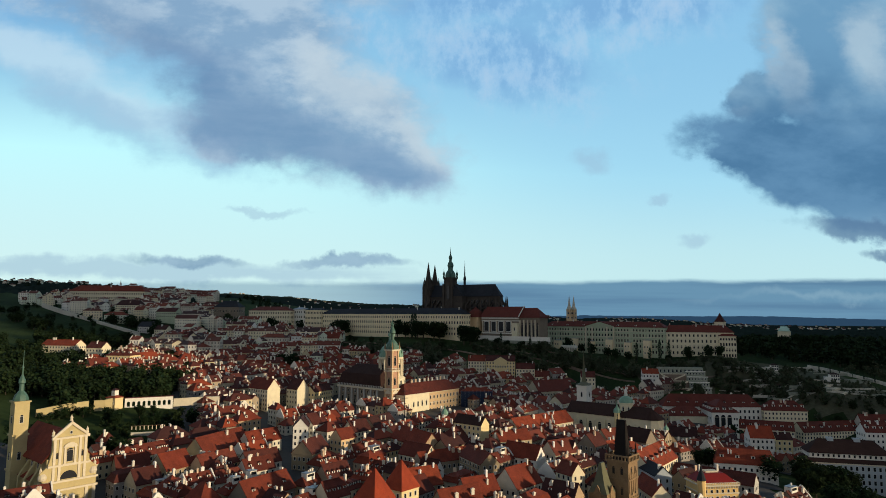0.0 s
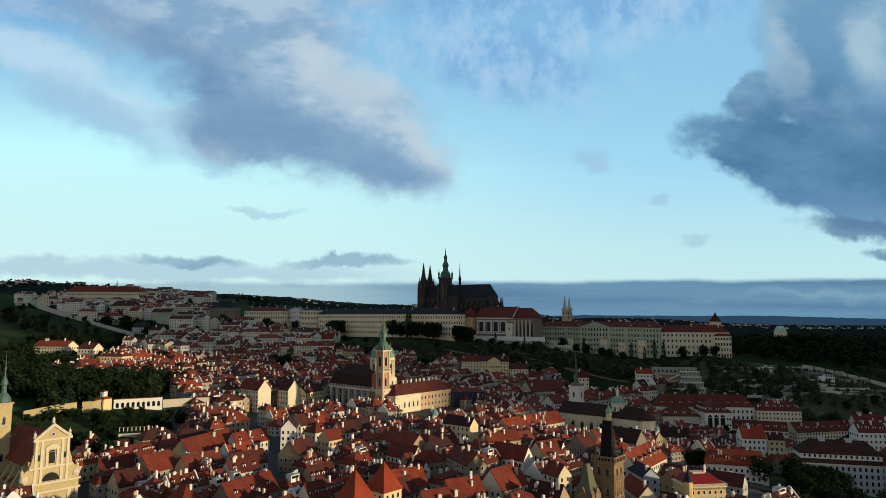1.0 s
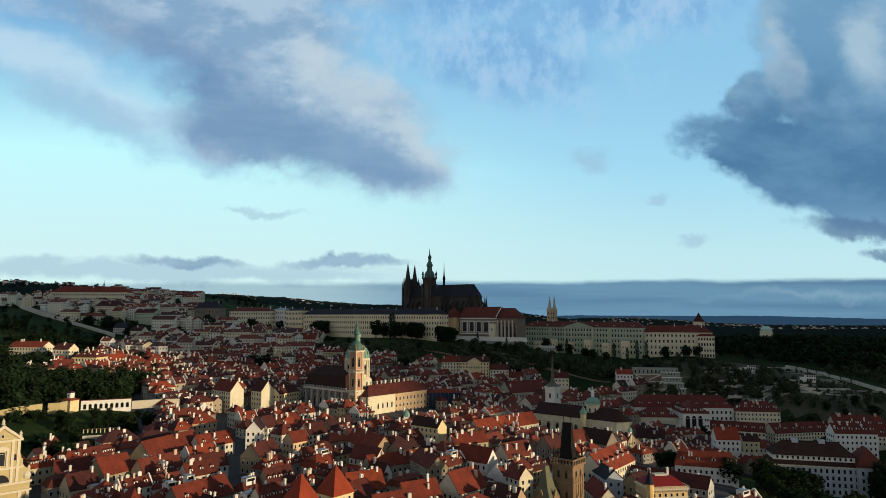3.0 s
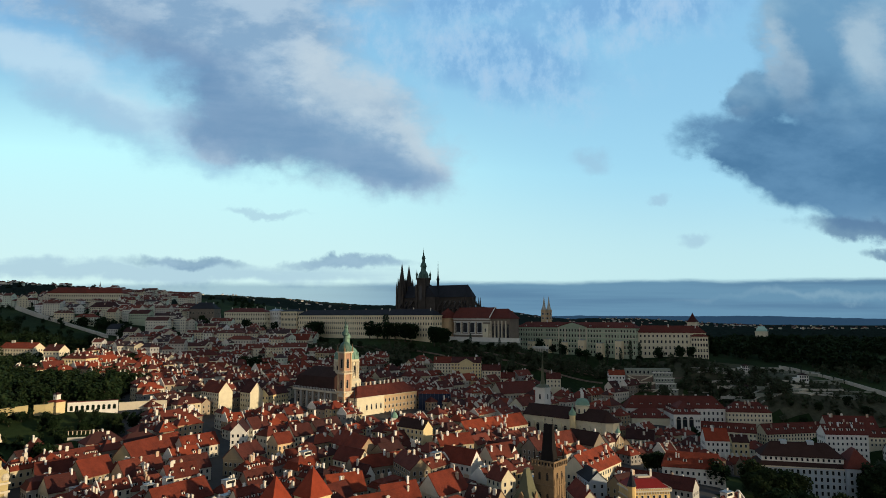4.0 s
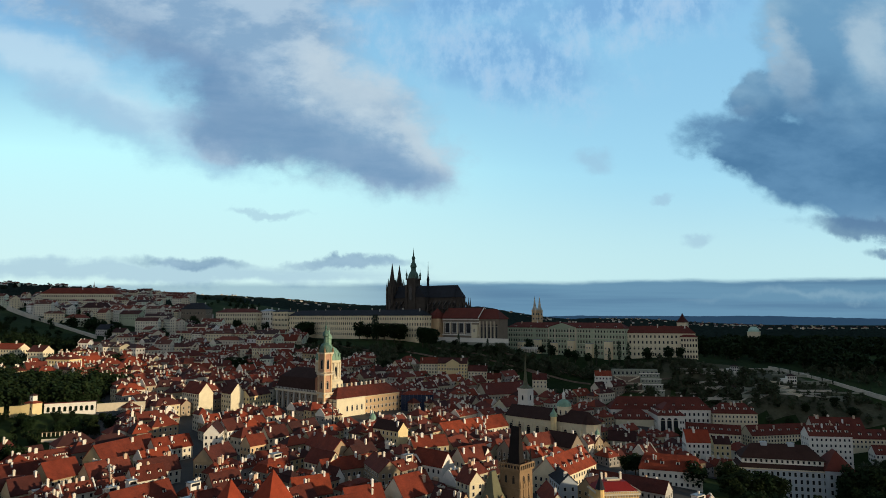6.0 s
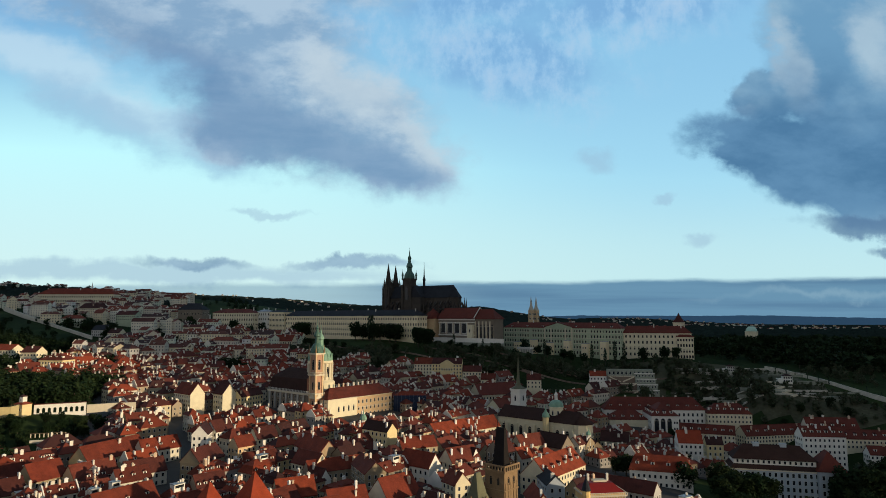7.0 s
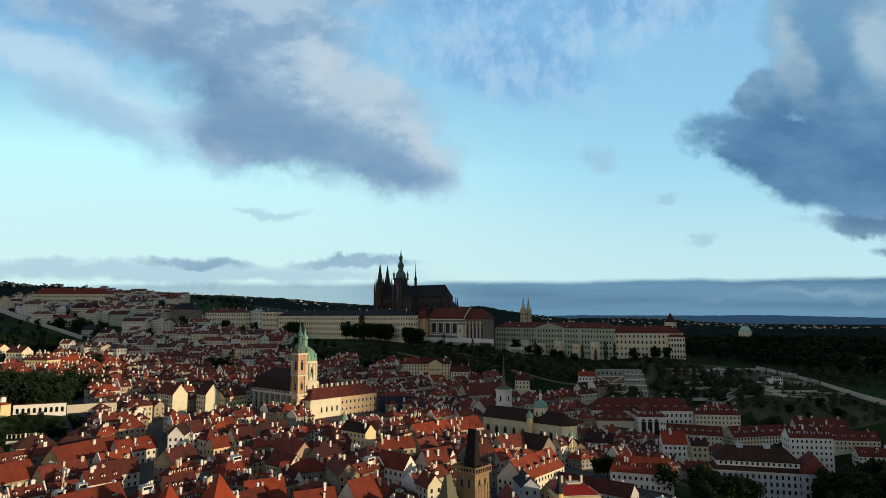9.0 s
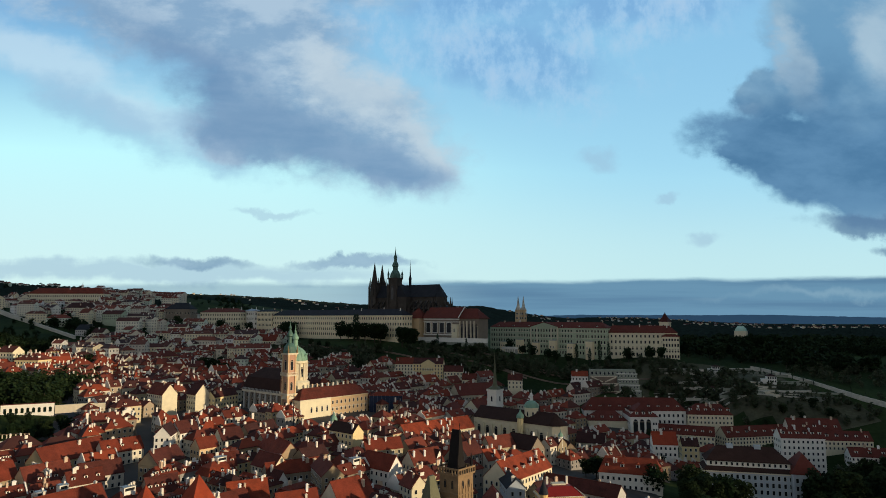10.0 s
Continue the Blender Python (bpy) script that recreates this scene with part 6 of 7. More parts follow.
def street_blocks():
    """Blocks of terraced houses on a turned grid; yards and lanes between them."""
    rng = random.Random(11)
    ca, sa = math.cos(radians(EW + 92)), math.sin(radians(EW + 92))
    bl, bw, lane = 58.0, 30.0, 4.0
    sites = []
    for i in range(-9, 26):
        for j in range(-40, 40):
            bx, by = i * (bl + lane) + (j % 2) * 25 + rng.uniform(-5, 5), j * (bw + lane) + rng.uniform(-3, 3)
            wx, wy = bx * ca - by * sa, bx * sa + by * ca
            if 150 < wy < 900 and -0.80 * wy - 60 < wx < 100 + 0.80 * wy:
                block(wx, wy, bl, bw, EW + 92 + rng.uniform(-9, 9) - 0.10 * max(0, wx - 60), rng, sites)
    sites.sort(key=lambda s: s[1])
    far = Mass()
    single = 0
    for x, y, L, W, r, e, rh, roof, chim, dorm in sites:
        if not is_free(x, y, 2.4 + min(L, W) * 0.2) or y > 470 and noise.noise(Vector((x * 0.022, y * 0.022, 9.0))) < -0.40:
            continue
        if single < 235:
            house(x, y, L, W, r, e, rh, roof, None, None, chim, dorm, rng=rng, sides="flr", near=single < 48, fire=rng.choice((0, 0, 1, 1, 2)), sky=rng.choice((0, 0, 1, 2)), extra=rng.choice((0, 0, 0, 1, 1, 2)))
            TAKEN.pop()
            single += 1
        else:
            far.house(x, y, L, W, r, e, rh, rng, "gable" if roof == "gable" else "hip", chim=rng.choice((1, 2, 2, 3, 4)), dorm=rng.choice((0, 1, 2, 2, 3)) if L > 7.5 else 0, fire=rng.choice((0, 0, 1, 2)))
    far.done("old_town_houses", "crowded old-town houses with cream walls and red tile roofs")


def block(wx, wy, bl, bw, turn, rng, sites):
    a, hs = radians(turn), rng.uniform(6.8, 11.5)

    def put(u, v, L, W, r):
        x, y = wx + u * math.cos(a) - v * math.sin(a), wy + u * math.sin(a) + v * math.cos(a)
        e, rh = hs + rng.uniform(-2.4, 2.0), W * rng.uniform(0.36, 0.52)
        roof, chim, dorm = rng.choice(("gable", "gable", "half", "half", "half", "hip", "mansard")), rng.choice((2, 3, 3, 4, 5)), rng.choice((0, 2, 3, 3, 4))
        if in_town(x, y):
            sites.append((x, y, L - 0.15, W, turn + r + rng.uniform(-2, 2), e, rh, roof, chim, dorm if L > 9 else 0))

    for side in (-1, 1):
        u = -bl / 2
        while u < bl / 2 - 6:
            L, W = min(rng.uniform(8, 21), bl / 2 - u), rng.uniform(8.5, 12.0)
            if rng.random() < 0.25 and L < 14:
                put(u + L / 2, side * (bw / 2 - L * 0.4), W, L, -90)
            else:
                put(u + L / 2, side * (bw / 2 - W / 2), L, W, 0)
            u += L
    for side in (-1, 1)[:rng.choice((0, 1, 2))]:
        put(side * (bl / 2 - 5.0), 0, bw - 18, 9.5, -90)
    if rng.random() < 0.55:
        put(rng.uniform(-14, 14), 0, rng.uniform(7, 13), 6.5, rng.choice((0, -90)))


street_blocks()


for _cx, _cy, _cl, _cw in ((-492, 962, 64, 60), (-400, 898, 52, 50), (-375, 788, 64, 48), (-595, 1012, 64, 60)):
    claim(_cx, _cy, _cl, _cw, 0)
claim(-262, 950, 210, 62, -14)         # the open bank below the upper palaces


def hillside_houses():
    """Houses climbing the western slope to the upper town."""
    rng = random.Random(5)
    m = Mass([PALE_FAR, BROWN_FAR, CHIM, PALE_FAR, GLASS_FAR])
    n = 0
    while n < 290:
        x, y = rng.uniform(-720, -130), rng.uniform(660, 1400)
        u = x / y
        if not (-0.66 < u < -0.16) or (x < -330 and y < 812 - 0.75 * (x + 379)) or not is_free(x, y, 10):
            continue
        if u > -0.32 and y > 930 or y > 1130 and x > -480:
            continue
        L, W = rng.choice((rng.uniform(9, 18), rng.uniform(9, 18), rng.uniform(18, 36))), rng.uniform(9, 13)
        m.house(x, y, L, W, rng.choice((EW, EW + 90, -10, 10, 0)) + rng.uniform(-12, 12), rng.uniform(6, 19), W * rng.uniform(0.26, 0.42), rng, rng.choice(("gable", "gable", "hip")), 6, chim=rng.choice((1, 2, 3)), dorm=rng.choice((0, 2, 3)), fire=rng.choice((0, 1)))
        n += 1
    m.done("hillside_houses", "pale upper-town houses with red roofs climbing the hillside")


hillside_houses()


def far_suburbs():
    rng = random.Random(8)
    m = Mass([PALE_FAR, BROWN_FAR, CHIM, FRAME, GLASS])
    n = 0
    while n < 330:
        u = rng.uniform(-0.72, 0.72)
        y = rng.uniform(2400, 3600) if u > -0.45 else rng.uniform(1280, 2100)
        x = u * y + 40
        if -0.45 < u < 0.12 and (y < 2500 or rng.random() < 0.6) or noise.noise(Vector((x * 0.0035, y * 0.0035, 7.0))) < (0.02 if u > -0.45 else 0.12):
            continue
        L, W = rng.uniform(6, 14), rng.uniform(6, 9)
        m.house(x, y, L, W, rng.uniform(-40, 40), rng.uniform(6, 12), rng.uniform(2, 3), rng, rng.choice(("gable", "hip", "hip")), 8, None, False, 0)
        n += 1
    m.done("far_suburb", "distant pale suburb houses along the horizon")


far_suburbs()


# ---- trees ----
def leaf_cloud(b, cx, cy, cz, rx, rz, n, size, rng, slot=0):
    """Many small tilted leaf sprays over an uneven lump."""
    for i in range(n):
        a, t = rng.uniform(0, 2 * math.pi), math.acos(rng.uniform(-0.8, 1))
        k = rng.uniform(0.72, 1.08)
        p = Vector((cx + rx * k * math.sin(t) * math.cos(a), cy + rx * k * math.sin(t) * math.sin(a), cz + rz * k * math.cos(t)))
        q = Euler((rng.uniform(-0.9, 0.9), rng.uniform(-0.9, 0.9), rng.uniform(0, 6.3))).to_matrix()
        s = size * rng.uniform(0.6, 1.3)
        b.face([p + q @ Vector(v) * s for v in ((-0.62, -0.3, 0), (0.25, -0.55, 0.15), (0.62, 0.3, 0), (-0.25, 0.55, 0.12))], slot)
    return b


def crown_mesh(rng, h, r, lumps, per, size):
    b = Build()
    for i in range(lumps):
        a, k = rng.uniform(0, 6.3), rng.uniform(0.15, 0.75) * r
        z = h * rng.uniform(0.28, 0.86)
        leaf_cloud(b, k * math.cos(a), k * math.sin(a), z, r * rng.uniform(0.32, 0.52), h * rng.uniform(0.10, 0.18), per, size, rng)
    return b


def trunk_mesh(rng, h, r):
    b = Build()
    b.lathe([(0.42, -1.0), (0.30, h * 0.3), (0.18, h * 0.62), (0.05, h * 0.85)], 7)
    for i in range(5):
        a, z = rng.uniform(0, 6.3), h * rng.uniform(0.3, 0.5)
        e = Vector((math.cos(a) * r * 0.6, math.sin(a) * r * 0.6, z + h * 0.22))
        s = Vector((0, 0, z))
        b.loft([[s + Vector((0.12, 0, 0)), s + Vector((-0.06, 0.1, 0)), s + Vector((-0.06, -0.1, 0))], [e + Vector((0.04, 0, 0)), e + Vector((-0.02, 0.03, 0)), e + Vector((-0.02, -0.03, 0))]])
    return b


_rng = random.Random(21)
BROAD = [(trunk_mesh(_rng, 11, 4.5).mesh("trunk", [BARK]), crown_mesh(_rng, 12, 4.8, 26, 56, 0.8).mesh("crown", [LEAF])) for _ in range(5)]


def poplar_mesh(rng):
    b = Build()
    for i in range(16):
        z = 1.5 + i * 0.85
        leaf_cloud(b, rng.uniform(-0.3, 0.3), rng.uniform(-0.3, 0.3), z, 1.5 * math.sin(math.pi * (i + 2.2) / 19), 0.9, 34, 0.6, rng)
    return b


SLIM = [(trunk_mesh(_rng, 11, 1.0).mesh("trunk", [BARK]), poplar_mesh(_rng).mesh("crown", [CONIFER])) for _ in range(2)]


def tree(x, y, size=1.0, slim=False, z=None):
    k = _rng.randrange(2 if slim else 5)
    tr, cr = (SLIM if slim else BROAD)[k]
    t = thing("tree", x, y, gz(x, y) if z is None else z, _rng.uniform(0, 360), "dark slender conifer on the garden slope" if slim else "dark green leafy tree with an uneven crown", "tree", "trees")
    t.scale = (size, size, size * _rng.uniform(0.9, 1.15))
    part("trunk", tr, None, t)
    part("crown", cr, None, t)
    return t


def grove(points, spread=4.0, n=1, lo=0.8, hi=1.3, slim=False):
    for x, y in points:
        for i in range(n):
            tree(x + _rng.uniform(-spread, spread), y + _rng.uniform(-spread, spread), _rng.uniform(lo, hi), slim)


# below the castle
grove([(-152, 924), (-142, 915), (-59, 846), (-50, 838), (-26, 816), (-30, 820), (-9, 803), (-3, 799), (28, 772), (37, 765), (33, 768)], 2, 1, 1.7, 2.2)
grove([(-36, 825), (-40, 830)], 1, 1, 1.9, 2.2, True)
grove([(60, 750), (76, 742), (92, 732), (108, 724), (52, 756)], 5, 1, 0.7, 1.05)
grove([(100, 728), (70, 742)], 2, 1, 1.0, 1.2, True)
grove([(150, 770), (165, 765), (180, 756), (190, 748), (204, 742), (212, 738), (250, 722), (280, 722), (300, 720), (312, 716)], 5, 1, 0.8, 1.3)
grove([(172, 752), (222, 735), (236, 730), (246, 726), (258, 724)], 2, 1, 1.2, 1.6, True)
grove([(-300, 905), (-330, 900), (-318, 915)], 5, 1, 1.2, 1.6)
# gardens in the town
grove([(-160, 655), (-152, 650), (-140, 648), (-168, 660)], 5, 2, 1.0, 1.4)
grove([(175, 415), (181, 420), (187, 412), (168, 420)], 4, 1, 0.9, 1.2)
grove([(205, 345), (213, 350), (221, 342), (230, 352), (215, 335), (240, 345), (225, 330), (250, 360)], 5, 1, 0.9, 1.3)
grove([(290, 385), (300, 395), (310, 380), (320, 400), (332, 410), (300, 372), (340, 395), (315, 365), (345, 425), (330, 440)], 6, 1, 0.9, 1.5)
grove([(215, 462), (222, 470), (230, 465)], 5, 1, 0.8, 1.1)
grove([(-205, 345), (-212, 352), (-196, 350), (-178, 360), (-232, 340), (-240, 360), (-225, 372)], 5, 1, 0.8, 1.3)
grove([(-190, 440), (-182, 436), (-175, 432), (-196, 428), (-205, 440), (-170, 442), (-210, 420), (-222, 430)], 4, 1, 0.6, 1.1)
grove([(338, 578), (352, 572), (368, 580), (384, 574), (398, 584), (412, 578), (346, 590)], 6, 1, 0.5, 0.8)


def woods(name, label, n, place, seed, lo=0.8, hi=1.4, per=12, lumps=13, size=1.8, leaf=None):
    """Closed woodland too far to count."""
    rng = random.Random(seed)
    kinds = []
    for i in range(6):
        b = Build()
        b.lathe([(0.4, -2), (0.2, 6)], 5, slot=1)
        for j in range(lumps):
            a, k = rng.uniform(0, 6.3), rng.uniform(0.1, 0.7) * 4.8
            leaf_cloud(b, k * math.cos(a), k * math.sin(a), rng.uniform(1.8, 9.6), rng.uniform(1.9, 2.8), rng.uniform(1.5, 2.3), per, size, rng)
        kinds.append(b)
    m = Build()
    i = 0
    tries = 0
    while i < n and tries < n * 40:
        tries += 1
        p = place(rng)
        if p is None or not is_free(p[0], p[1], 3):
            continue
        s = rng.uniform(lo, hi)
        m.add(kinds[rng.randrange(6)], pose(p[0], p[1], gz(*p), 0, 0, rng.uniform(0, 360)) @ Matrix.Diagonal((s, s, s * rng.uniform(0.85, 1.2), 1)))
        i += 1
    tagged(new(name, m.mesh(name, [leaf or LEAF_FAR, BARK])), label, "woods", kind="stuff")


def on_west_slope(rng):
    y = rng.uniform(430, 900)
    x = rng.uniform(-0.80 * y - 40, -215 - max(0, y - 560) * 0.55)
    if y < 475 and x > -245:
        return None
    if noise.noise(Vector((x * 0.012, y * 0.012, 3.0))) < -0.22 + (0.45 if y > 660 else 0):
        return None
    return x, y


def on_east_slope(rng):
    y = rng.uniform(690, 1150)
    x = rng.uniform(345 + max(0, y - 800) * 0.25, 0.78 * y + 120)
    if y < 748 and x < 445:
        return None
    if noise.noise(Vector((x * 0.01, y * 0.01, 8.0))) < -0.45 or 455 < x < 500 and 850 < y < 905:
        return None
    return x, y


def on_castle_bank(rng):
    x = rng.uniform(-150, 360)
    y = rng.uniform(655, 752) - x * 0.16
    if noise.noise(Vector((x * 0.02, y * 0.02, 5.0))) < -0.40:
        return None
    return x, y


def in_terraces(rng):
    x, y = rng.uniform(225, 440), rng.uniform(590, 700)
    if x > 395 - (y - 690) * 0.42:
        return None
    if noise.noise(Vector((x * 0.03, y * 0.03, 1.0))) < -0.1:
        return None
    return x, y


def far_canopy():
    """The closed roof of the woods on the plateau and beyond: uneven tree tops, one jagged sheet that dips to the ground at its rim."""
    rng = random.Random(35)
    nu, ny = 420, 74
    vs, fs = [], []
    for j in range(ny):
        y = 1180.0 * (3.1 ** (j / (ny - 1)))
        for i in range(nu):
            u = -0.80 + 1.60 * i / (nu - 1)
            x, yy = u * y + 40 + rng.uniform(-2, 2), y + rng.uniform(-5, 5)
            k = noise.noise(Vector((x * 0.006, yy * 0.004, 4.0)))
            tall = 4.0 + 6.5 * rng.random() ** 1.6 + 9.0 * max(0.0, k)
            tall *= float(smooth(1180, 1320, yy))
            if -0.42 < u < 0.14:
                tall *= float(smooth(1500, 1950, yy))
            vs.append((x, yy, gz(x, yy) - 1.5 + tall))
    for j in range(ny - 1):
        for i in range(nu - 1):
            q = j * nu + i
            fs.append((q, q + 1, q + nu + 1, q + nu))
    me = bpy.data.meshes.new("far_woods")
    me.from_pydata(vs, [], fs)
    me.materials.append(CANOPY)
    me.update()
    tagged(new("far_woods", me), "distant dark trees along the skyline", "woods", kind="stuff")


def far_ridge():
    """The line of hills that closes the distance, haze blue by its own glow."""
    vs, fs = [], []
    n = 420
    for i in range(n):
        u = -0.85 + 1.75 * i / (n - 1)
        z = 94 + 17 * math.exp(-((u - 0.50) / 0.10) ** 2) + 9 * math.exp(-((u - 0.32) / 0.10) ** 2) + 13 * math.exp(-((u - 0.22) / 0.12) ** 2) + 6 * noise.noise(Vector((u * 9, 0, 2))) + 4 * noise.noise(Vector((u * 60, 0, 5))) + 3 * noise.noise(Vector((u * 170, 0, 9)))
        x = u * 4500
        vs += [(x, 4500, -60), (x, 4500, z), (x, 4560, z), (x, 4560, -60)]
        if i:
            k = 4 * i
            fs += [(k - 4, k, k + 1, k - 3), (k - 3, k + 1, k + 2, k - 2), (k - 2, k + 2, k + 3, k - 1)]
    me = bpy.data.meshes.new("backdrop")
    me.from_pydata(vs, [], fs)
    me.materials.append(FARHAZE)
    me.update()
    tagged(new("backdrop", me), "far line of wooded hills, blue from painted haze", "backdrop", kind="structure")


far_canopy()
far_ridge()
woods("park_woods", "dense dark green trees on the park slope", 820, on_west_slope, 31, 0.85, 1.45, 20, 13, 1.25)
woods("hill_woods", "dark wooded slope east of the castle", 950, on_east_slope, 32, 0.9, 1.5, 10, 12)
woods("bank_shrubs", "dark shrubs and small trees below the castle", 900, on_castle_bank, 33, 0.4, 1.0, leaf=LIFTED_LEAF)
woods("terrace_shrubs", "dark shrubs between garden terraces", 420, in_terraces, 34, 0.12, 0.36, leaf=LIFTED_LEAF)


def on_west_ridge(rng):
    u = rng.uniform(-0.74, -0.28)
    y = rng.uniform(1330, 1560)
    return None if noise.noise(Vector((u * 30, 0.0, 1.0))) < -0.1 else (u * y + 40, y)


woods("ridge_trees", "dark trees along the western skyline", 150, on_west_ridge, 37, 0.5, 1.15, 10, 10)


def on_hillside(rng):
    x, y = rng.uniform(-720, -130), rng.uniform(660, 1380)
    return (x, y) if -0.66 < x / y < -0.14 and y < 1120 - max(0, x + 450) * 0.4 else None


woods("hillside_trees", "dark trees between the upper-town houses", 170, on_hillside, 41, 0.4, 0.95)


def on_lower_slope(rng):
    x, y = rng.uniform(330, 640), rng.uniform(480, 700)
    if y < 590 and x < 300 + (600 - y) * 0.5 or noise.noise(Vector((x * 0.02, y * 0.02, 6.0))) < -0.35:
        return None
    if x < 470 + (600 - y) * 0.5 and y > 600 or abs(x - 446 - (600 - y) * 0.46) < 10:
        return None
    return x, y


def in_yards(rng):
    x, y = rng.uniform(-330, 260), rng.uniform(478, 700)
    if not in_town(x, y) or noise.noise(Vector((x * 0.022, y * 0.022, 9.0))) > -0.42:
        return None
    return x, y


woods("lower_slope_shrubs", "dark trees and shrubs on the lower eastern slope", 330, on_lower_slope, 38, 0.4, 0.9, leaf=LIFTED_LEAF)
woods("yard_trees", "dark garden trees between town houses", 90, in_yards, 39, 0.5, 1.0)


def in_park_garden(rng):
    x, y = rng.uniform(-262, -160), rng.uniform(385, 452)
    if x > 34 - 0.49 * (y - 9) or noise.noise(Vector((x * 0.05, y * 0.05, 2.0))) < -0.15 or abs(x + 189) < 12 and abs(y - 415) < 7:
        return None
    return x, y


woods("garden_shrubs", "green shrubs and hedges of the park garden", 150, in_park_garden, 36, 0.18, 0.55)


# ---- walls, terraces and small buildings on the slopes ----
def wall_run(name, pts, th, drop, mat, label, cap=0.25):
    """A wall along points (x, y, top height)."""
    b = Build()
    for (x0, y0, z0), (x1, y1, z1) in zip(pts, pts[1:]):
        d = Vector((x1 - x0, y1 - y0, 0)).normalized()
        n = Vector((-d.y, d.x, 0)) * th / 2
        for k, lo, hi in ((1.0, drop, 0.0), (1.5, 0.0, -cap)):
            r = []
            for x, y, z in ((x0, y0, z0), (x1, y1, z1)):
                r.append([(x - n.x * k, y - n.y * k, z - lo), (x + n.x * k, y + n.y * k, z - lo), (x + n.x * k, y + n.y * k, z - hi), (x - n.x * k, y - n.y * k, z - hi)])
            b.loft(r)
    return tagged(new(name, b.mesh(name, [mat])), label, "wall", kind="structure")


wall_run("slope_wall", [(401, 704, 43.5), (409, 690, 42), (429, 645, 35), (446, 600, 26.5), (470, 555, 18)], 1.1, 12, WALLSTONE, "long pale stone wall running down the eastern slope")
wall_run("hillside_wall", [(-620, 985, 112), (-552, 930, 100.6), (-460, 860, 85.2), (-379, 800, 72.6)], 1.6, 6, WALLSTONE, "pale stone wall stepping down the western hillside")
wall_run("park_wall", [(-262, 418, 33), (-247.6, 430, 35.5), (-239.3, 438, 36)], 0.9, 5, CHURCHPL, "sunlit cream wall of the park garden")
wall_run("park_wall", [(-236.8, 440, 36), (-231, 443, 36), (-227.3, 446, 37)], 0.9, 7, CHURCHPL, "sunlit yellow garden wall")
wall_run("park_wall", [(-196, 472, 33.5), (-180, 478, 34), (-166, 482, 34)], 0.9, 5.5, TRIM, "white garden wall beside the arcade")


def arcade():
    """White wall of open arches above the garden."""
    a = thing("garden_arcade", -210.4, 464.5, 29.0, math.degrees(math.atan2(15, 29)), "white garden arcade wall with a row of round arches", "arcade")
    claim(-210, 464, 36, 6, 27)
    n, L, h = 9, 30.0, 6.6
    w = L / n
    b = Build()
    for i in range(n + 1):
        x = -L / 2 + i * w
        q = Build()
        q.box(x - 0.7, -0.8, 0.6, x + 0.7, 0.8, 5.6)
        part("pier", q, WHITE, a)
    b.box(-L / 2 - 0.7, -1.2, 5.6, L / 2 + 0.7, 1.2, h)
    b.box(-L / 2 - 0.7, -0.8, -6, L / 2 + 0.7, 0.8, 0.6)
    part("wall", b, WHITE, a)
    for i in range(n):
        x = -L / 2 + (i + 0.5) * w
        r = w / 2 - 0.68
        s = Build()
        xs = [x - w / 2 + 0.68] + [x - r * math.cos(math.pi * k / 10) for k in range(11)] + [x + w / 2 - 0.68]
        zs = [3.2] + [3.2 + r * math.sin(math.pi * k / 10) for k in range(11)] + [3.2]
        for (xa, za), (xb, zb) in zip(list(zip(xs, zs)), list(zip(xs, zs))[1:]):
            if xb - xa > 0.01:
                s.loft([[(xa, -0.75, za), (xb, -0.75, zb), (xb, -0.75, 5.6), (xa, -0.75, 5.6)], [(xa, 0.75, za), (xb, 0.75, zb), (xb, 0.75, 5.6), (xa, 0.75, 5.6)]])
        part("arch", s, WHITE, a)
    r = Build()
    r.box(-L / 2 - 0.9, -1.4, h, L / 2 + 0.9, 1.4, h + 0.3)
    part("coping", r, TILE, a)


arcade()


def pavilion():
    p = thing("garden_pavilion", -229.4, 453, 28, -20, "small yellow garden pavilion with a belvedere tower", "pavilion")
    b = Build()
    b.box(-4, -3.5, -6, 4, 3.5, 9)
    part("wall", b, YELLOW, p)
    r = Build()
    r.hip(-4, -3.5, 4, 3.5, 9, 1.8, 0.4)
    part("roof", r, TILE, p)
    t = Build()
    t.box(-1.6, -1.6, 9, 1.6, 1.6, 14)
    part("belvedere", t, WHITE, p)
    c = Build()
    c.hip(-1.6, -1.6, 1.6, 1.6, 14, 1.2, 0.4)
    part("belvedere_roof", c, TILE, p)
    for x in (-2.2, 2.2):
        part("window", WIN, None, p, "", pose(x, -3.5, 4.5))
    part("window", WIN_S, None, p, "", pose(0, -1.6, 11))


pavilion()


def pergola():
    p = thing("garden_pergola", -189, 418, gz(-189, 418), 18, "pale stone pergola wall with posts in the garden", "pergola")
    b = Build()
    b.box(-10, -0.5, -3, 10, 0.5, 2.5)
    part("wall", b, WALLSTONE, p)
    for i in range(9):
        c = Build()
        c.box(-9.6 + i * 2.4 - 0.2, -0.35, 4, -9.6 + i * 2.4 + 0.2, 0.35, 6.4)
        part("post", c, TRIM, p)
    for i in range(2):
        k = Build()
        k.box(-10, -0.4 + i * 0.6, 6.4, 10, -0.2 + i * 0.6, 6.6)
        part("beam", k, WOODM, p)


pergola()


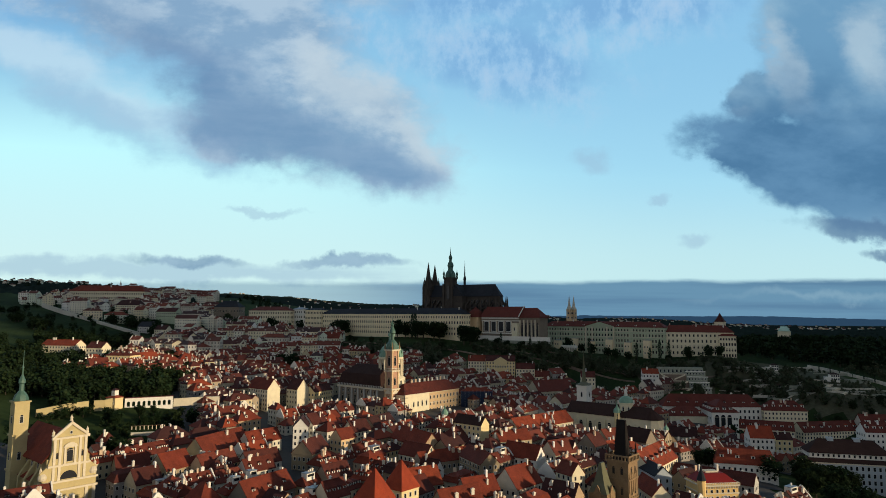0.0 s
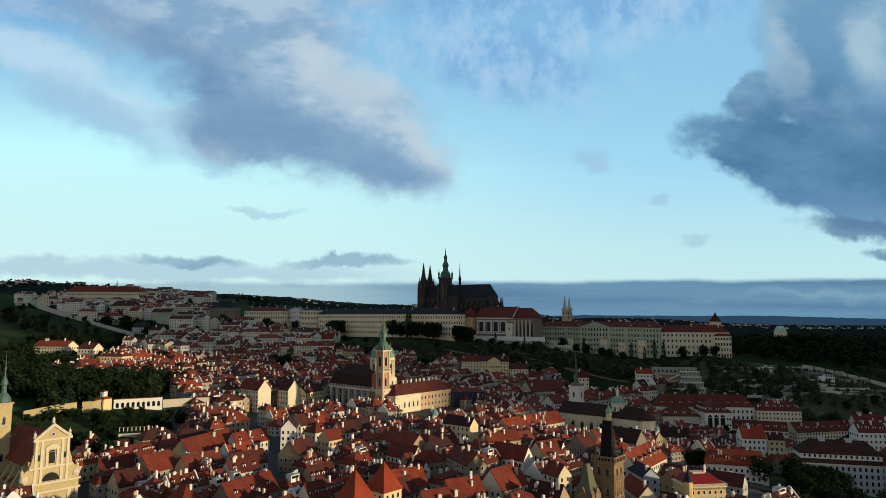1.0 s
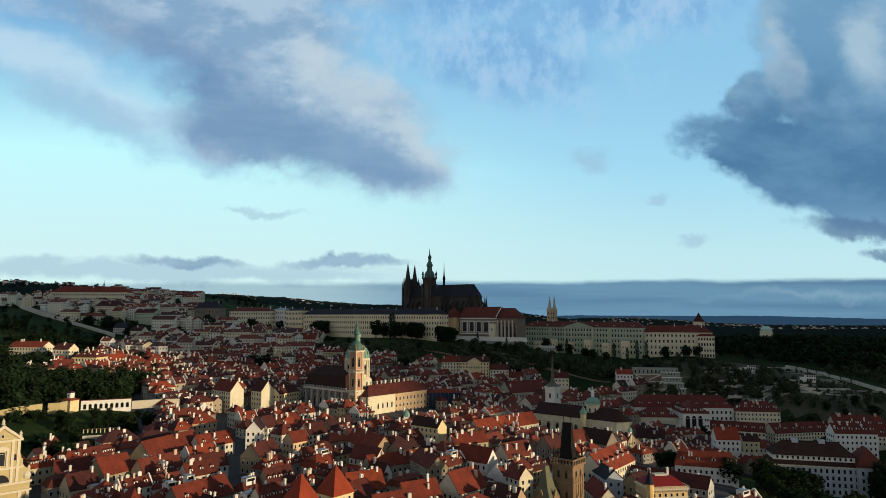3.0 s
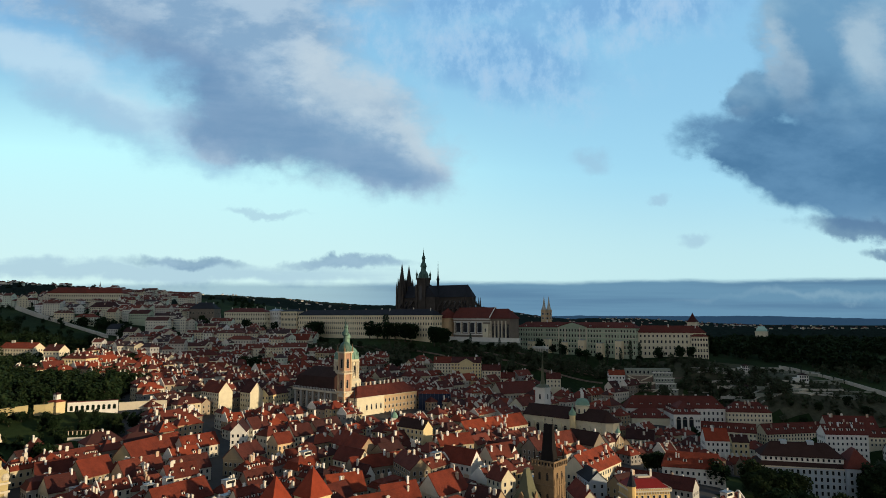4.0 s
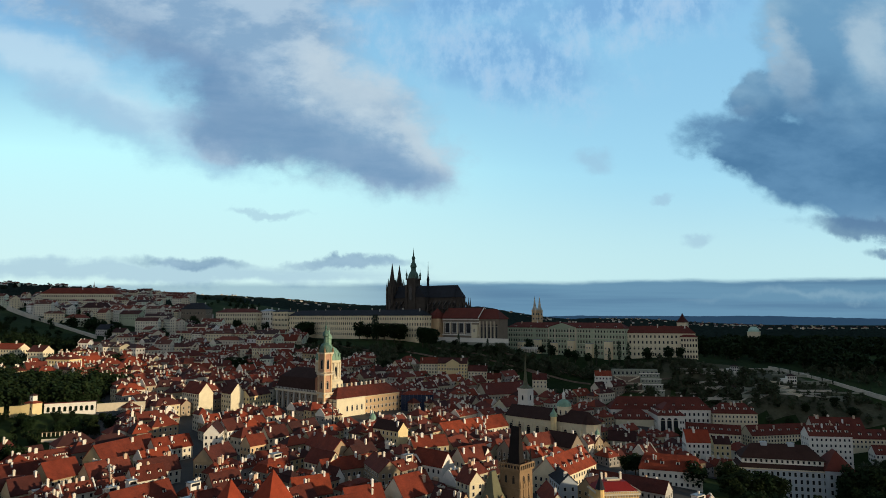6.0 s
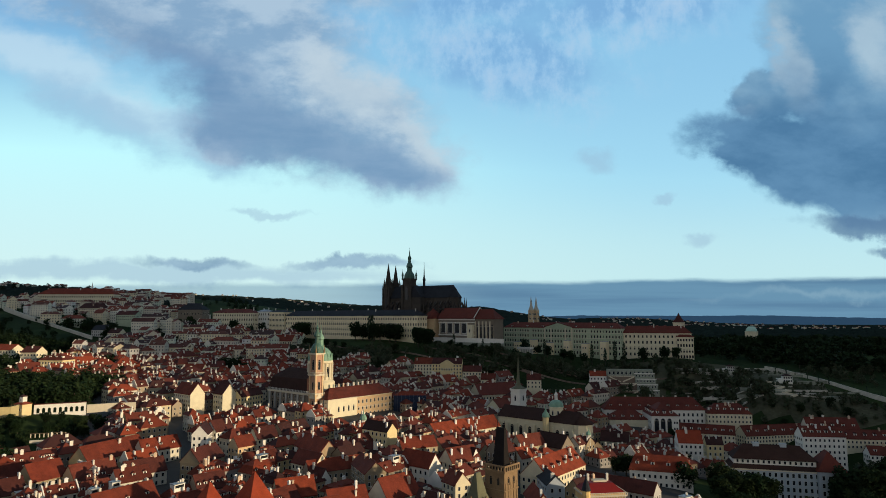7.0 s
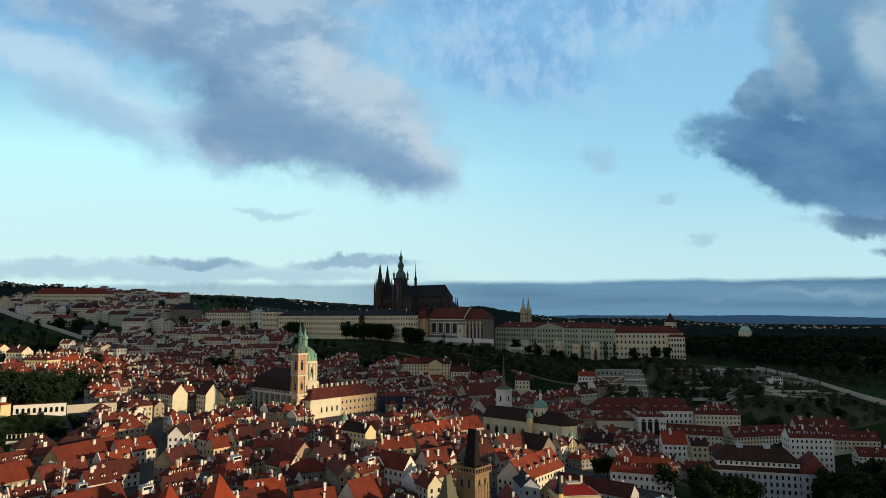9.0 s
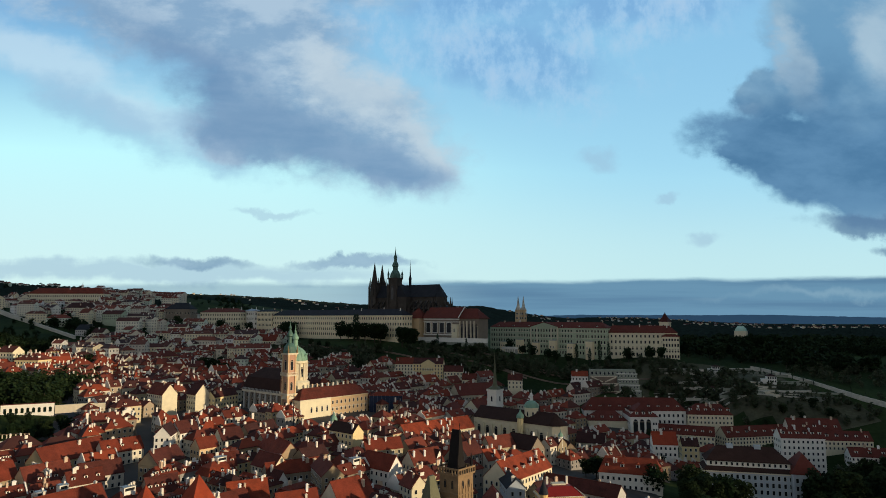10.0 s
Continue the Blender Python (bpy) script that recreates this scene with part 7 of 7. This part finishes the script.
def terrace_garden():
    """The palace garden that climbs in walled tiers, with paired stairs."""
    g = thing("terrace_garden", 240, 622, 24, -6, "pale terraced palace garden with paired stairs and loggias", "garden")
    claim(238, 640, 50, 46, -6)
    for i in range(4):
        b = Build()
        b.box(1, i * 6.5, -8, 20, i * 6.5 + 8, 3.0 + i * 4.6)
        t = part("tier", b, MOSSY, g)
        for k in range(6):
            part("window", WIN, None, t, "", pose(2.8 + k * 3.0, i * 6.5, 0.4 + i * 4.6))
        c = Build()
        c.box(0.8, i * 6.5 - 0.4, 3.0 + i * 4.6, 20.3, i * 6.5 + 0.3, 3.7 + i * 4.6)
        part("balustrade", c, WHITE, t)
    for i in range(3):
        b = Build()
        b.box(-24, i * 9, -8, 1, i * 9 + 10, 2.4 + i * 6.0)
        t = part("tier", b, TERRA, g)
        for sgn in (-1, 1):
            s = Build()
            s.loft([[(-11.5 + sgn * 1, i * 9 - 1.6, -3 + i * 6), (-11.5 + sgn * 1, i * 9, -3 + i * 6), (-11.5 + sgn * 1, i * 9, -2.0 + i * 6), (-11.5 + sgn * 1, i * 9 - 1.6, -2.0 + i * 6)],
                    [(-11.5 + sgn * 11.5, i * 9 - 1.6, 1.6 + i * 6), (-11.5 + sgn * 11.5, i * 9, 1.6 + i * 6), (-11.5 + sgn * 11.5, i * 9, 2.7 + i * 6), (-11.5 + sgn * 11.5, i * 9 - 1.6, 2.7 + i * 6)]])
            part("stair", s, TRIM, t)
        c = Build()
        c.box(-24.3, i * 9 - 0.5, 2.4 + i * 6, 1, i * 9 + 0.3, 3.1 + i * 6)
        part("balustrade", c, TRIM, t)
    b = Build()
    b.box(-24, 27, -8, 20, 33, 20.5)
    q = part("loggia", b, MOSSY, g)
    for k in range(11):
        part("window", WIN_A, None, q, "", pose(-21.5 + k * 4, 27, 15.6) @ Matrix.Diagonal((1.2, 1, 0.7, 1)))


terrace_garden()


def garden_slope():
    """The gravelled and grassy ground of the terraced gardens, laid over the hillside."""
    vs, fs, idx = [], [], {}
    for i in range(21, 45):
        for j in range(56, 73):
            x, y = i * 10 + 5, j * 10 + 5
            if x > 392 - (y - 690) * 0.42 or y > 735 - x * 0.05 or y < 592 + max(0, 300 - x) * 0.4 - max(0, min(30, (x - 330) * 0.6)):
                continue
            q = []
            for a, b in ((i, j), (i + 1, j), (i + 1, j + 1), (i, j + 1)):
                if (a, b) not in idx:
                    idx[(a, b)] = len(vs)
                    vs.append((a * 10.0, b * 10.0, gz(a * 10.0, b * 10.0) + 0.35))
                q.append(idx[(a, b)])
            fs.append(q)
    me = bpy.data.meshes.new("garden_ground")
    me.from_pydata(vs, [], fs)
    me.materials.append(GARDEN)
    me.update()
    tagged(new("garden_ground", me), "worn grass and gravel of the hillside gardens", "ground", kind="structure")


GARDEN = material("worn_garden_ground", (0.080, 0.078, 0.048), 0.95, 0.6, 0.035, 0.4, spec=0.05)
garden_slope()


def slope_terraces():
    """Low retaining walls of the terraced gardens on the slope."""
    rng = random.Random(4)
    for i in range(46):
        x, y = 286 + rng.uniform(0, 120) + (i % 3) * 12, 594 + i * 2.5
        if x > 405 - (y - 690) * 0.40:
            x -= 55
        L = rng.uniform(18, 55)
        b = Build()
        h = rng.uniform(0.6, 1.3)
        b.box(-L / 2, -0.4, -1.5, L / 2, 0.4, h)
        b.box(-L / 2 - 0.2, -0.7, h, L / 2 + 0.2, 0.7, h + 0.25)
        for k in range(int(L / 9)):
            b.box(-L / 2 + 4 + k * 9, -0.7, -1.5, -L / 2 + 4.8 + k * 9, -0.4, h)
        solo("terrace_wall", b, WALLSTONE if i % 3 == 0 else MOSSY, x, y, gz(x, y), -6 + rng.uniform(-7, 7), "low pale retaining wall of a terraced hillside garden", "wall", "terrace walls")


slope_terraces()


def garden_paths():
    """Pale stepped paths that cross the hillside gardens, and the zigzag stair between them."""
    for x0, y0, x1, y1 in ((318, 608, 402, 604), (322, 619, 396, 614), (330, 631, 388, 626), (306, 644, 362, 640), (300, 660, 352, 655)):
        ps = [(x0 + (x1 - x0) * k / 6, y0 + (y1 - y0) * k / 6) for k in range(7)]
        wall_run("garden_path", [(x, y, gz(x, y) + 0.9) for x, y in ps], 1.5, 2.6, WALLSTONE, "pale stone path and wall across the terraced gardens")
    zig = [(372, 600), (380, 605), (368, 610), (381, 615), (369, 620), (380, 625), (370, 630), (378, 636), (371, 642)]
    wall_run("garden_stair", [(x, y, gz(x, y) + 1.3) for x, y in zig], 1.3, 3.0, TRIM, "pale zigzag stone stair climbing the garden slope")


garden_paths()


def bank_walls():
    """Long dark walls stepping down the garden bank below the castle."""
    for x, y, L, r in ((150, 716, 120, -20), (225, 700, 110, -14), (70, 738, 80, -34), (120, 702, 90, -22), (250, 676, 70, -10), (165, 690, 80, -16), (20, 742, 60, -36), (-60, 782, 90, -40), (-100, 800, 80, -40)):
        ca, sa = math.cos(radians(r)), math.sin(radians(r))
        ps = [(x + ca * L * (k / 8 - 0.5), y + sa * L * (k / 8 - 0.5)) for k in range(9)]
        wall_run("garden_wall", [(px_, py_, gz(px_, py_) + 1.2) for px_, py_ in ps], 0.8, 3.0, TERRA, "long dark garden wall on the castle bank")


bank_walls()
grove([(-258, 958), (-250, 950), (-300, 965), (-215, 945), (-228, 940), (-330, 970)], 6, 1, 1.0, 1.6)
grove([(-118, 815), (-105, 806), (-92, 800), (-80, 792), (-66, 786), (5, 755), (-20, 768), (130, 722), (146, 728)], 6, 1, 0.6, 1.0)


def villa(x, y, z, w, h, label, rot=-14.0):
    v = thing("garden_villa", x, y, z, rot, label, "house", "garden villas")
    claim(x, y, w * 2, w, rot)
    b = Build()
    b.box(-w / 2, -w / 2, -2, w / 2, w / 2, h)
    b.box(-w * 1.1, -w * 0.4, -2, -w / 2, w * 0.4, h * 0.55)
    part("wall", b, WHITE, v)
    r = Build()
    r.hip(-w / 2, -w / 2, w / 2, w / 2, h, w * 0.22, 0.5)
    part("roof", r, DARKTILE, v)
    for s in range(2):
        rows_of(v, WIN, "window", -w / 2, w / 2, 4, h * 0.12 + s * h * 0.48, -w / 2, -1)


villa(389, 638, gz(389, 638) + 0.5, 8, 6.5, "small white villa with dark roof above the terraces")
villa(362, 700, gz(362, 700) + 0.5, 7, 6, "narrow white garden house among dark trees")
villa(333, 640, gz(333, 640) + 0.5, 5, 5, "tiny white garden house with pointed roof")


def portico():
    p = thing("garden_portico", 151.8, 765, 49, EW, "white columned garden portico below the palace", "portico")
    b = Build()
    b.box(-9, -3, -4, 9, 4, 0.8)
    part("base", b, TRIM, p)
    for i in range(6):
        c = Build()
        c.lathe([(0.8, 0.8), (0.65, 1.2), (0.55, 9), (0.85, 9.6)], 8, -8 + i * 3.2, -2.2)
        part("column", c, WHITE, p)
    t = Build()
    t.box(-9.2, -3.4, 9.6, 9.2, 4, 12)
    part("entablature", t, WHITE, p)
    w = Build()
    w.box(-8.6, 2, 0.8, 8.6, 3, 9.6)
    part("back_wall", w, GREYPL, p)


portico()


def cupola_turret(x, y, z, h, label, k=1.0):
    t = thing("roof_turret", x, y, z, EW, label, "turret", "roof turrets")
    t.scale = (k, k, k)
    b = Build()
    b.lathe([(2.6, -12), (2.6, h), (3.1, h + 0.3)], 8, 0, 0, math.pi / 8)
    part("drum", b, WHITE, t)
    c = Build()
    c.lathe([(3.2, h + 0.3), (3.0, h + 2), (1.9, h + 4), (0.6, h + 5), (0.5, h + 6.5), (0.06, h + 9)], 8, 0, 0, math.pi / 8)
    part("cupola", c, COPPER, t)
    for k in range(4):
        part("window", WIN_S, None, t, "", pose(0, 0, 0, 0, 0, 90 * k + 10) @ pose(0, -2.45, h - 3))


cupola_turret(2.1, 465, 20, 5.0, "small white roof turret with green copper cupola", 0.85)
cupola_turret(155, 448, 14, 6.0, "slim roof turret with pointed green cap", 0.55)


def netted_house():
    c = thing("scaffolded_house", 29.5, 553, 12, 2, "town house wrapped in dark blue scaffold netting", "house")
    claim(29, 551, 30, 16, 2)
    claim(33, 534, 30, 20, 2)
    b = Build()
    b.box(-13, -4.5, -6, 13, 5, 18.6)
    part("wall", b, GREYPL, c)
    for i in range(8):
        s = Build()
        x = -13.4 + i * 3.35
        s.loft([[(x, -5.7, -4), (x + 3.2, -5.7, -4), (x + 3.2, -5.6, -4), (x, -5.6, -4)], [(x, -5.9, 8), (x + 3.2, -5.8, 8), (x + 3.2, -5.7, 8), (x, -5.8, 8)], [(x, -5.7, 19.4), (x + 3.2, -5.7, 19.4), (x + 3.2, -5.6, 19.4), (x, -5.6, 19.4)]])
        part("net", s, NET, c)
    for i in range(9):
        s = Build()
        s.lathe([(0.08, -6), (0.08, 20.2)], 5, -13.5 + i * 3.35, -5.5)
        part("scaffold_pole", s, SHEET, c)
    for z in (5, 10, 15, 19):
        s = Build()
        s.box(-13.5, -5.5, z, 13.4, -4.6, z + 0.12)
        part("scaffold_deck", s, WOODM, c)
    r = Build()
    r.hip(-13, -4.5, 13, 5, 18.6, 3.5, 0.4)
    part("roof", r, TILE, c)


NET = material("blue_netting", (0.012, 0.022, 0.050), 0.8, 0.25, 0.4, 0.3)
netted_house()


def mast():
    m = thing("street_mast", -27, 470, 20, 10, "thin dark mast with short crossbars between roofs", "mast")
    b = Build()
    b.lathe([(0.35, -4), (0.22, 23)], 6)
    part("pole", b, SLATE, m)
    for z in (8, 15, 20):
        k = Build()
        k.box(-2.2, -0.12, z, 2.2, 0.12, z + 0.3)
        part("crossbar", k, SLATE, m)


mast()


grove([(215, 385), (228, 392), (205, 396), (222, 402), (212, 372), (232, 408)], 5, 1, 1.1, 1.6)
grove([(300, 408), (312, 400), (322, 412), (334, 404), (345, 418), (356, 426), (366, 440), (372, 455), (340, 432), (352, 446)], 5, 2, 1.3, 2.0)


grove([(-255, 432), (-246, 424), (-238, 430), (-228, 436), (-200, 452), (-186, 460), (-176, 466)], 2, 1, 0.35, 0.6)
grove([(224, 386), (234, 391), (243, 398), (254, 404), (290, 402), (301, 398)], 3, 1, 1.0, 1.35)


def hospital():
    """The big blue-grey house: three storeys, a skirt roof, a set-back attic storey and a dark hipped roof."""
    h = thing("large_institute", 269, 434, -17.8, -14, "large blue-grey institute with set-back attic storey and dark roof", "building")
    L, W = 52.0, 19.0
    b = Build()
    b.box(-L / 2, -W / 2, -9, L / 2, W / 2, 18)
    part("wall", b, BLUEPL, h)
    c = Build()
    c.box(-L / 2 - 0.5, -W / 2 - 0.5, 17.3, L / 2 + 0.5, W / 2 + 0.5, 18.1)
    part("cornice", c, TRIM, h)
    r = Build()
    r.loft([[(-L / 2 - 0.4, -W / 2 - 0.4, 18.1), (L / 2 + 0.4, -W / 2 - 0.4, 18.1), (L / 2 + 0.4, W / 2 + 0.4, 18.1), (-L / 2 - 0.4, W / 2 + 0.4, 18.1)],
            [(-L / 2 + 1.8, -W / 2 + 1.8, 20.6), (L / 2 - 1.8, -W / 2 + 1.8, 20.6), (L / 2 - 1.8, W / 2 - 1.8, 20.6), (-L / 2 + 1.8, W / 2 - 1.8, 20.6)]])
    part("skirt_roof", r, DARKTILE, h)
    a = Build()
    a.box(-L / 2 + 2.2, -W / 2 + 2.2, 20, L / 2 - 2.2, W / 2 - 2.2, 24)
    part("attic_storey", a, WHITE, h)
    m = Build()
    m.hip(-L / 2 + 1.8, -W / 2 + 1.8, L / 2 - 1.8, W / 2 - 1.8, 24, 8, 0.6)
    part("roof", m, DARKTILE, h)
    for s in range(4):
        rows_of(h, WIN_P, "window", -L / 2 + 1, L / 2 - 1, 15, 1.0 + s * 4.3, -W / 2, -1)
        rows_of(h, WIN_P, "window", -W / 2 + 1, W / 2 - 1, 6, 1.0 + s * 4.3, -L / 2, "l")
    rows_of(h, WIN, "window", -L / 2 + 3, L / 2 - 3, 15, 21.4, -W / 2 + 2.2, -1)
    for x in (-9, 7):
        k = Build()
        k.box(x - 1.9, -1.4, 29, x + 1.9, 1.4, 32.6)
        k.box(x - 2.1, -1.6, 32.6, x + 2.1, 1.6, 33.0)
        part("roof_lantern", k, BLUEPL, h)
    w = thing("institute_wing", 299, 425, -18.5, -14, "projecting wing of the institute under a red hipped roof", "building")
    q = Build()
    q.box(-8, -11, -9, 8, 11, 20)
    part("wall", q, BLUEPL, w)
    q = Build()
    q.hip(-8, -11, 8, 11, 20, 11, 0.7)
    part("roof", q, REDOLD, w)
    for s in range(4):
        rows_of(w, WIN_P, "window", -7, 7, 4, 1.0 + s * 4.6, -11, -1)
        rows_of(w, WIN_P, "window", -10, 10, 6, 1.0 + s * 4.6, 8, "r")


hospital()
def loggia_palace():
    """The long palace with dormered roofs and a tall three-arched loggia at its garden end."""
    z = -12.0
    p = thing("loggia_palace", 241, 584, z, -3, "long white palace with dark red dormered roof and arched loggia", "palace")
    L, W, ev = 86.0, 16.0, 28.0
    b = Build()
    b.box(-L / 2, -W / 2, -6, L / 2, W / 2, ev)
    part("wall", b, WHITE, p)
    r = Build()
    r.hip(-L / 2, -W / 2, L / 2, W / 2, ev, 10, 0.6)
    part("roof", r, REDOLD, p)
    for i in range(10):
        part("dormer", DORM_L, None, p, "", pose(-L / 2 + 6 + i * 8.2, -W / 2 + 2.0, ev + 2.0))
    for s in range(4):
        rows_of(p, WIN_P, "window", -L / 2 + 1, L / 2 - 1, 22, 7.0 + s * 5.2, -W / 2, -1)
    for i in range(7):
        part("chimney", CHIMS[i % 4], None, p, "", pose(-34 + i * 11, 1.0, ev + 8.6))
    w = Build()
    w.box(-10, -36, -6, 12, -W / 2, 27)
    lw = part("loggia_wall", w, WHITE, p)
    q = Build()
    q.hip(-10, -36, 12, -W / 2 + 2, 27, 9, 0.6)
    part("loggia_roof", q, REDOLD, p)
    for i in range(3):
        part("arch", WIN_B, None, lw, "tall dark loggia arch", pose(-6.0 + i * 5.2, -36.05, 9.5) @ Matrix.Diagonal((1.75, 1, 2.2, 1)))
    for s in range(3):
        rows_of(lw, WIN, "window", 7.5, 11.5, 2, 10.5 + s * 5.0, -36, -1)
        rows_of(lw, WIN, "window", -34, -10, 7, 10.5 + s * 5.0, -10, "l")
    for i in range(5):
        part("dormer", DORM_L, None, p, "", pose(-8.8, -31 + i * 5.0, 28.4, 0, 0, -90))
    for i in range(3):
        part("dormer", DORM_L, None, p, "", pose(-4.5 + i * 5.5, -34.4, 28.6))
    g = Build()
    g.box(-42, -25, -6, -10.1, -8, 22)
    part("side_wing", g, CREAM, p)
    g = Build()
    g.hip(-42, -25, -10.1, -8, 22, 7, 0.5)
    part("side_wing_roof", g, REDOLD, p)
    for i in range(4):
        part("dormer", DORM_L, None, p, "", pose(-38 + i * 7.6, -23.0, 23.6))


loggia_palace()
house(-180, 264, 44, 15, 14, 8, 6, near=True, chim=5, tile=DARKTILE, label="broad brown-roofed house beside the church with white chimneys")
house(337, 497, 30, 14, -6, 30.0, 6, near=True, storeys=7, base=-21.0, wall=WHITE, tile=REDOLD, chim=7, dorm=6, dmesh=DORM_L, label="tall white apartment house with dormers and many chimneys")
for _i in range(13):
    _k = _i / 12
    tree(404 + 62 * _k + 1.0 * math.sin(_i * 2.3), 688 - 122 * _k, 0.42 + 0.13 * math.sin(_i * 1.7), True)
grove([(462, 852), (470, 848), (478, 852), (486, 848), (494, 854), (456, 858), (502, 850), (474, 858), (490, 862)], 2, 1, 1.5, 1.9)
house(402, 522, 28, 12, -10, 8.0, 5.5, tile=REDOLD, wall=WHITE, chim=4, dorm=3, dmesh=DORM_L, label="low white house with a red roof among slope trees")
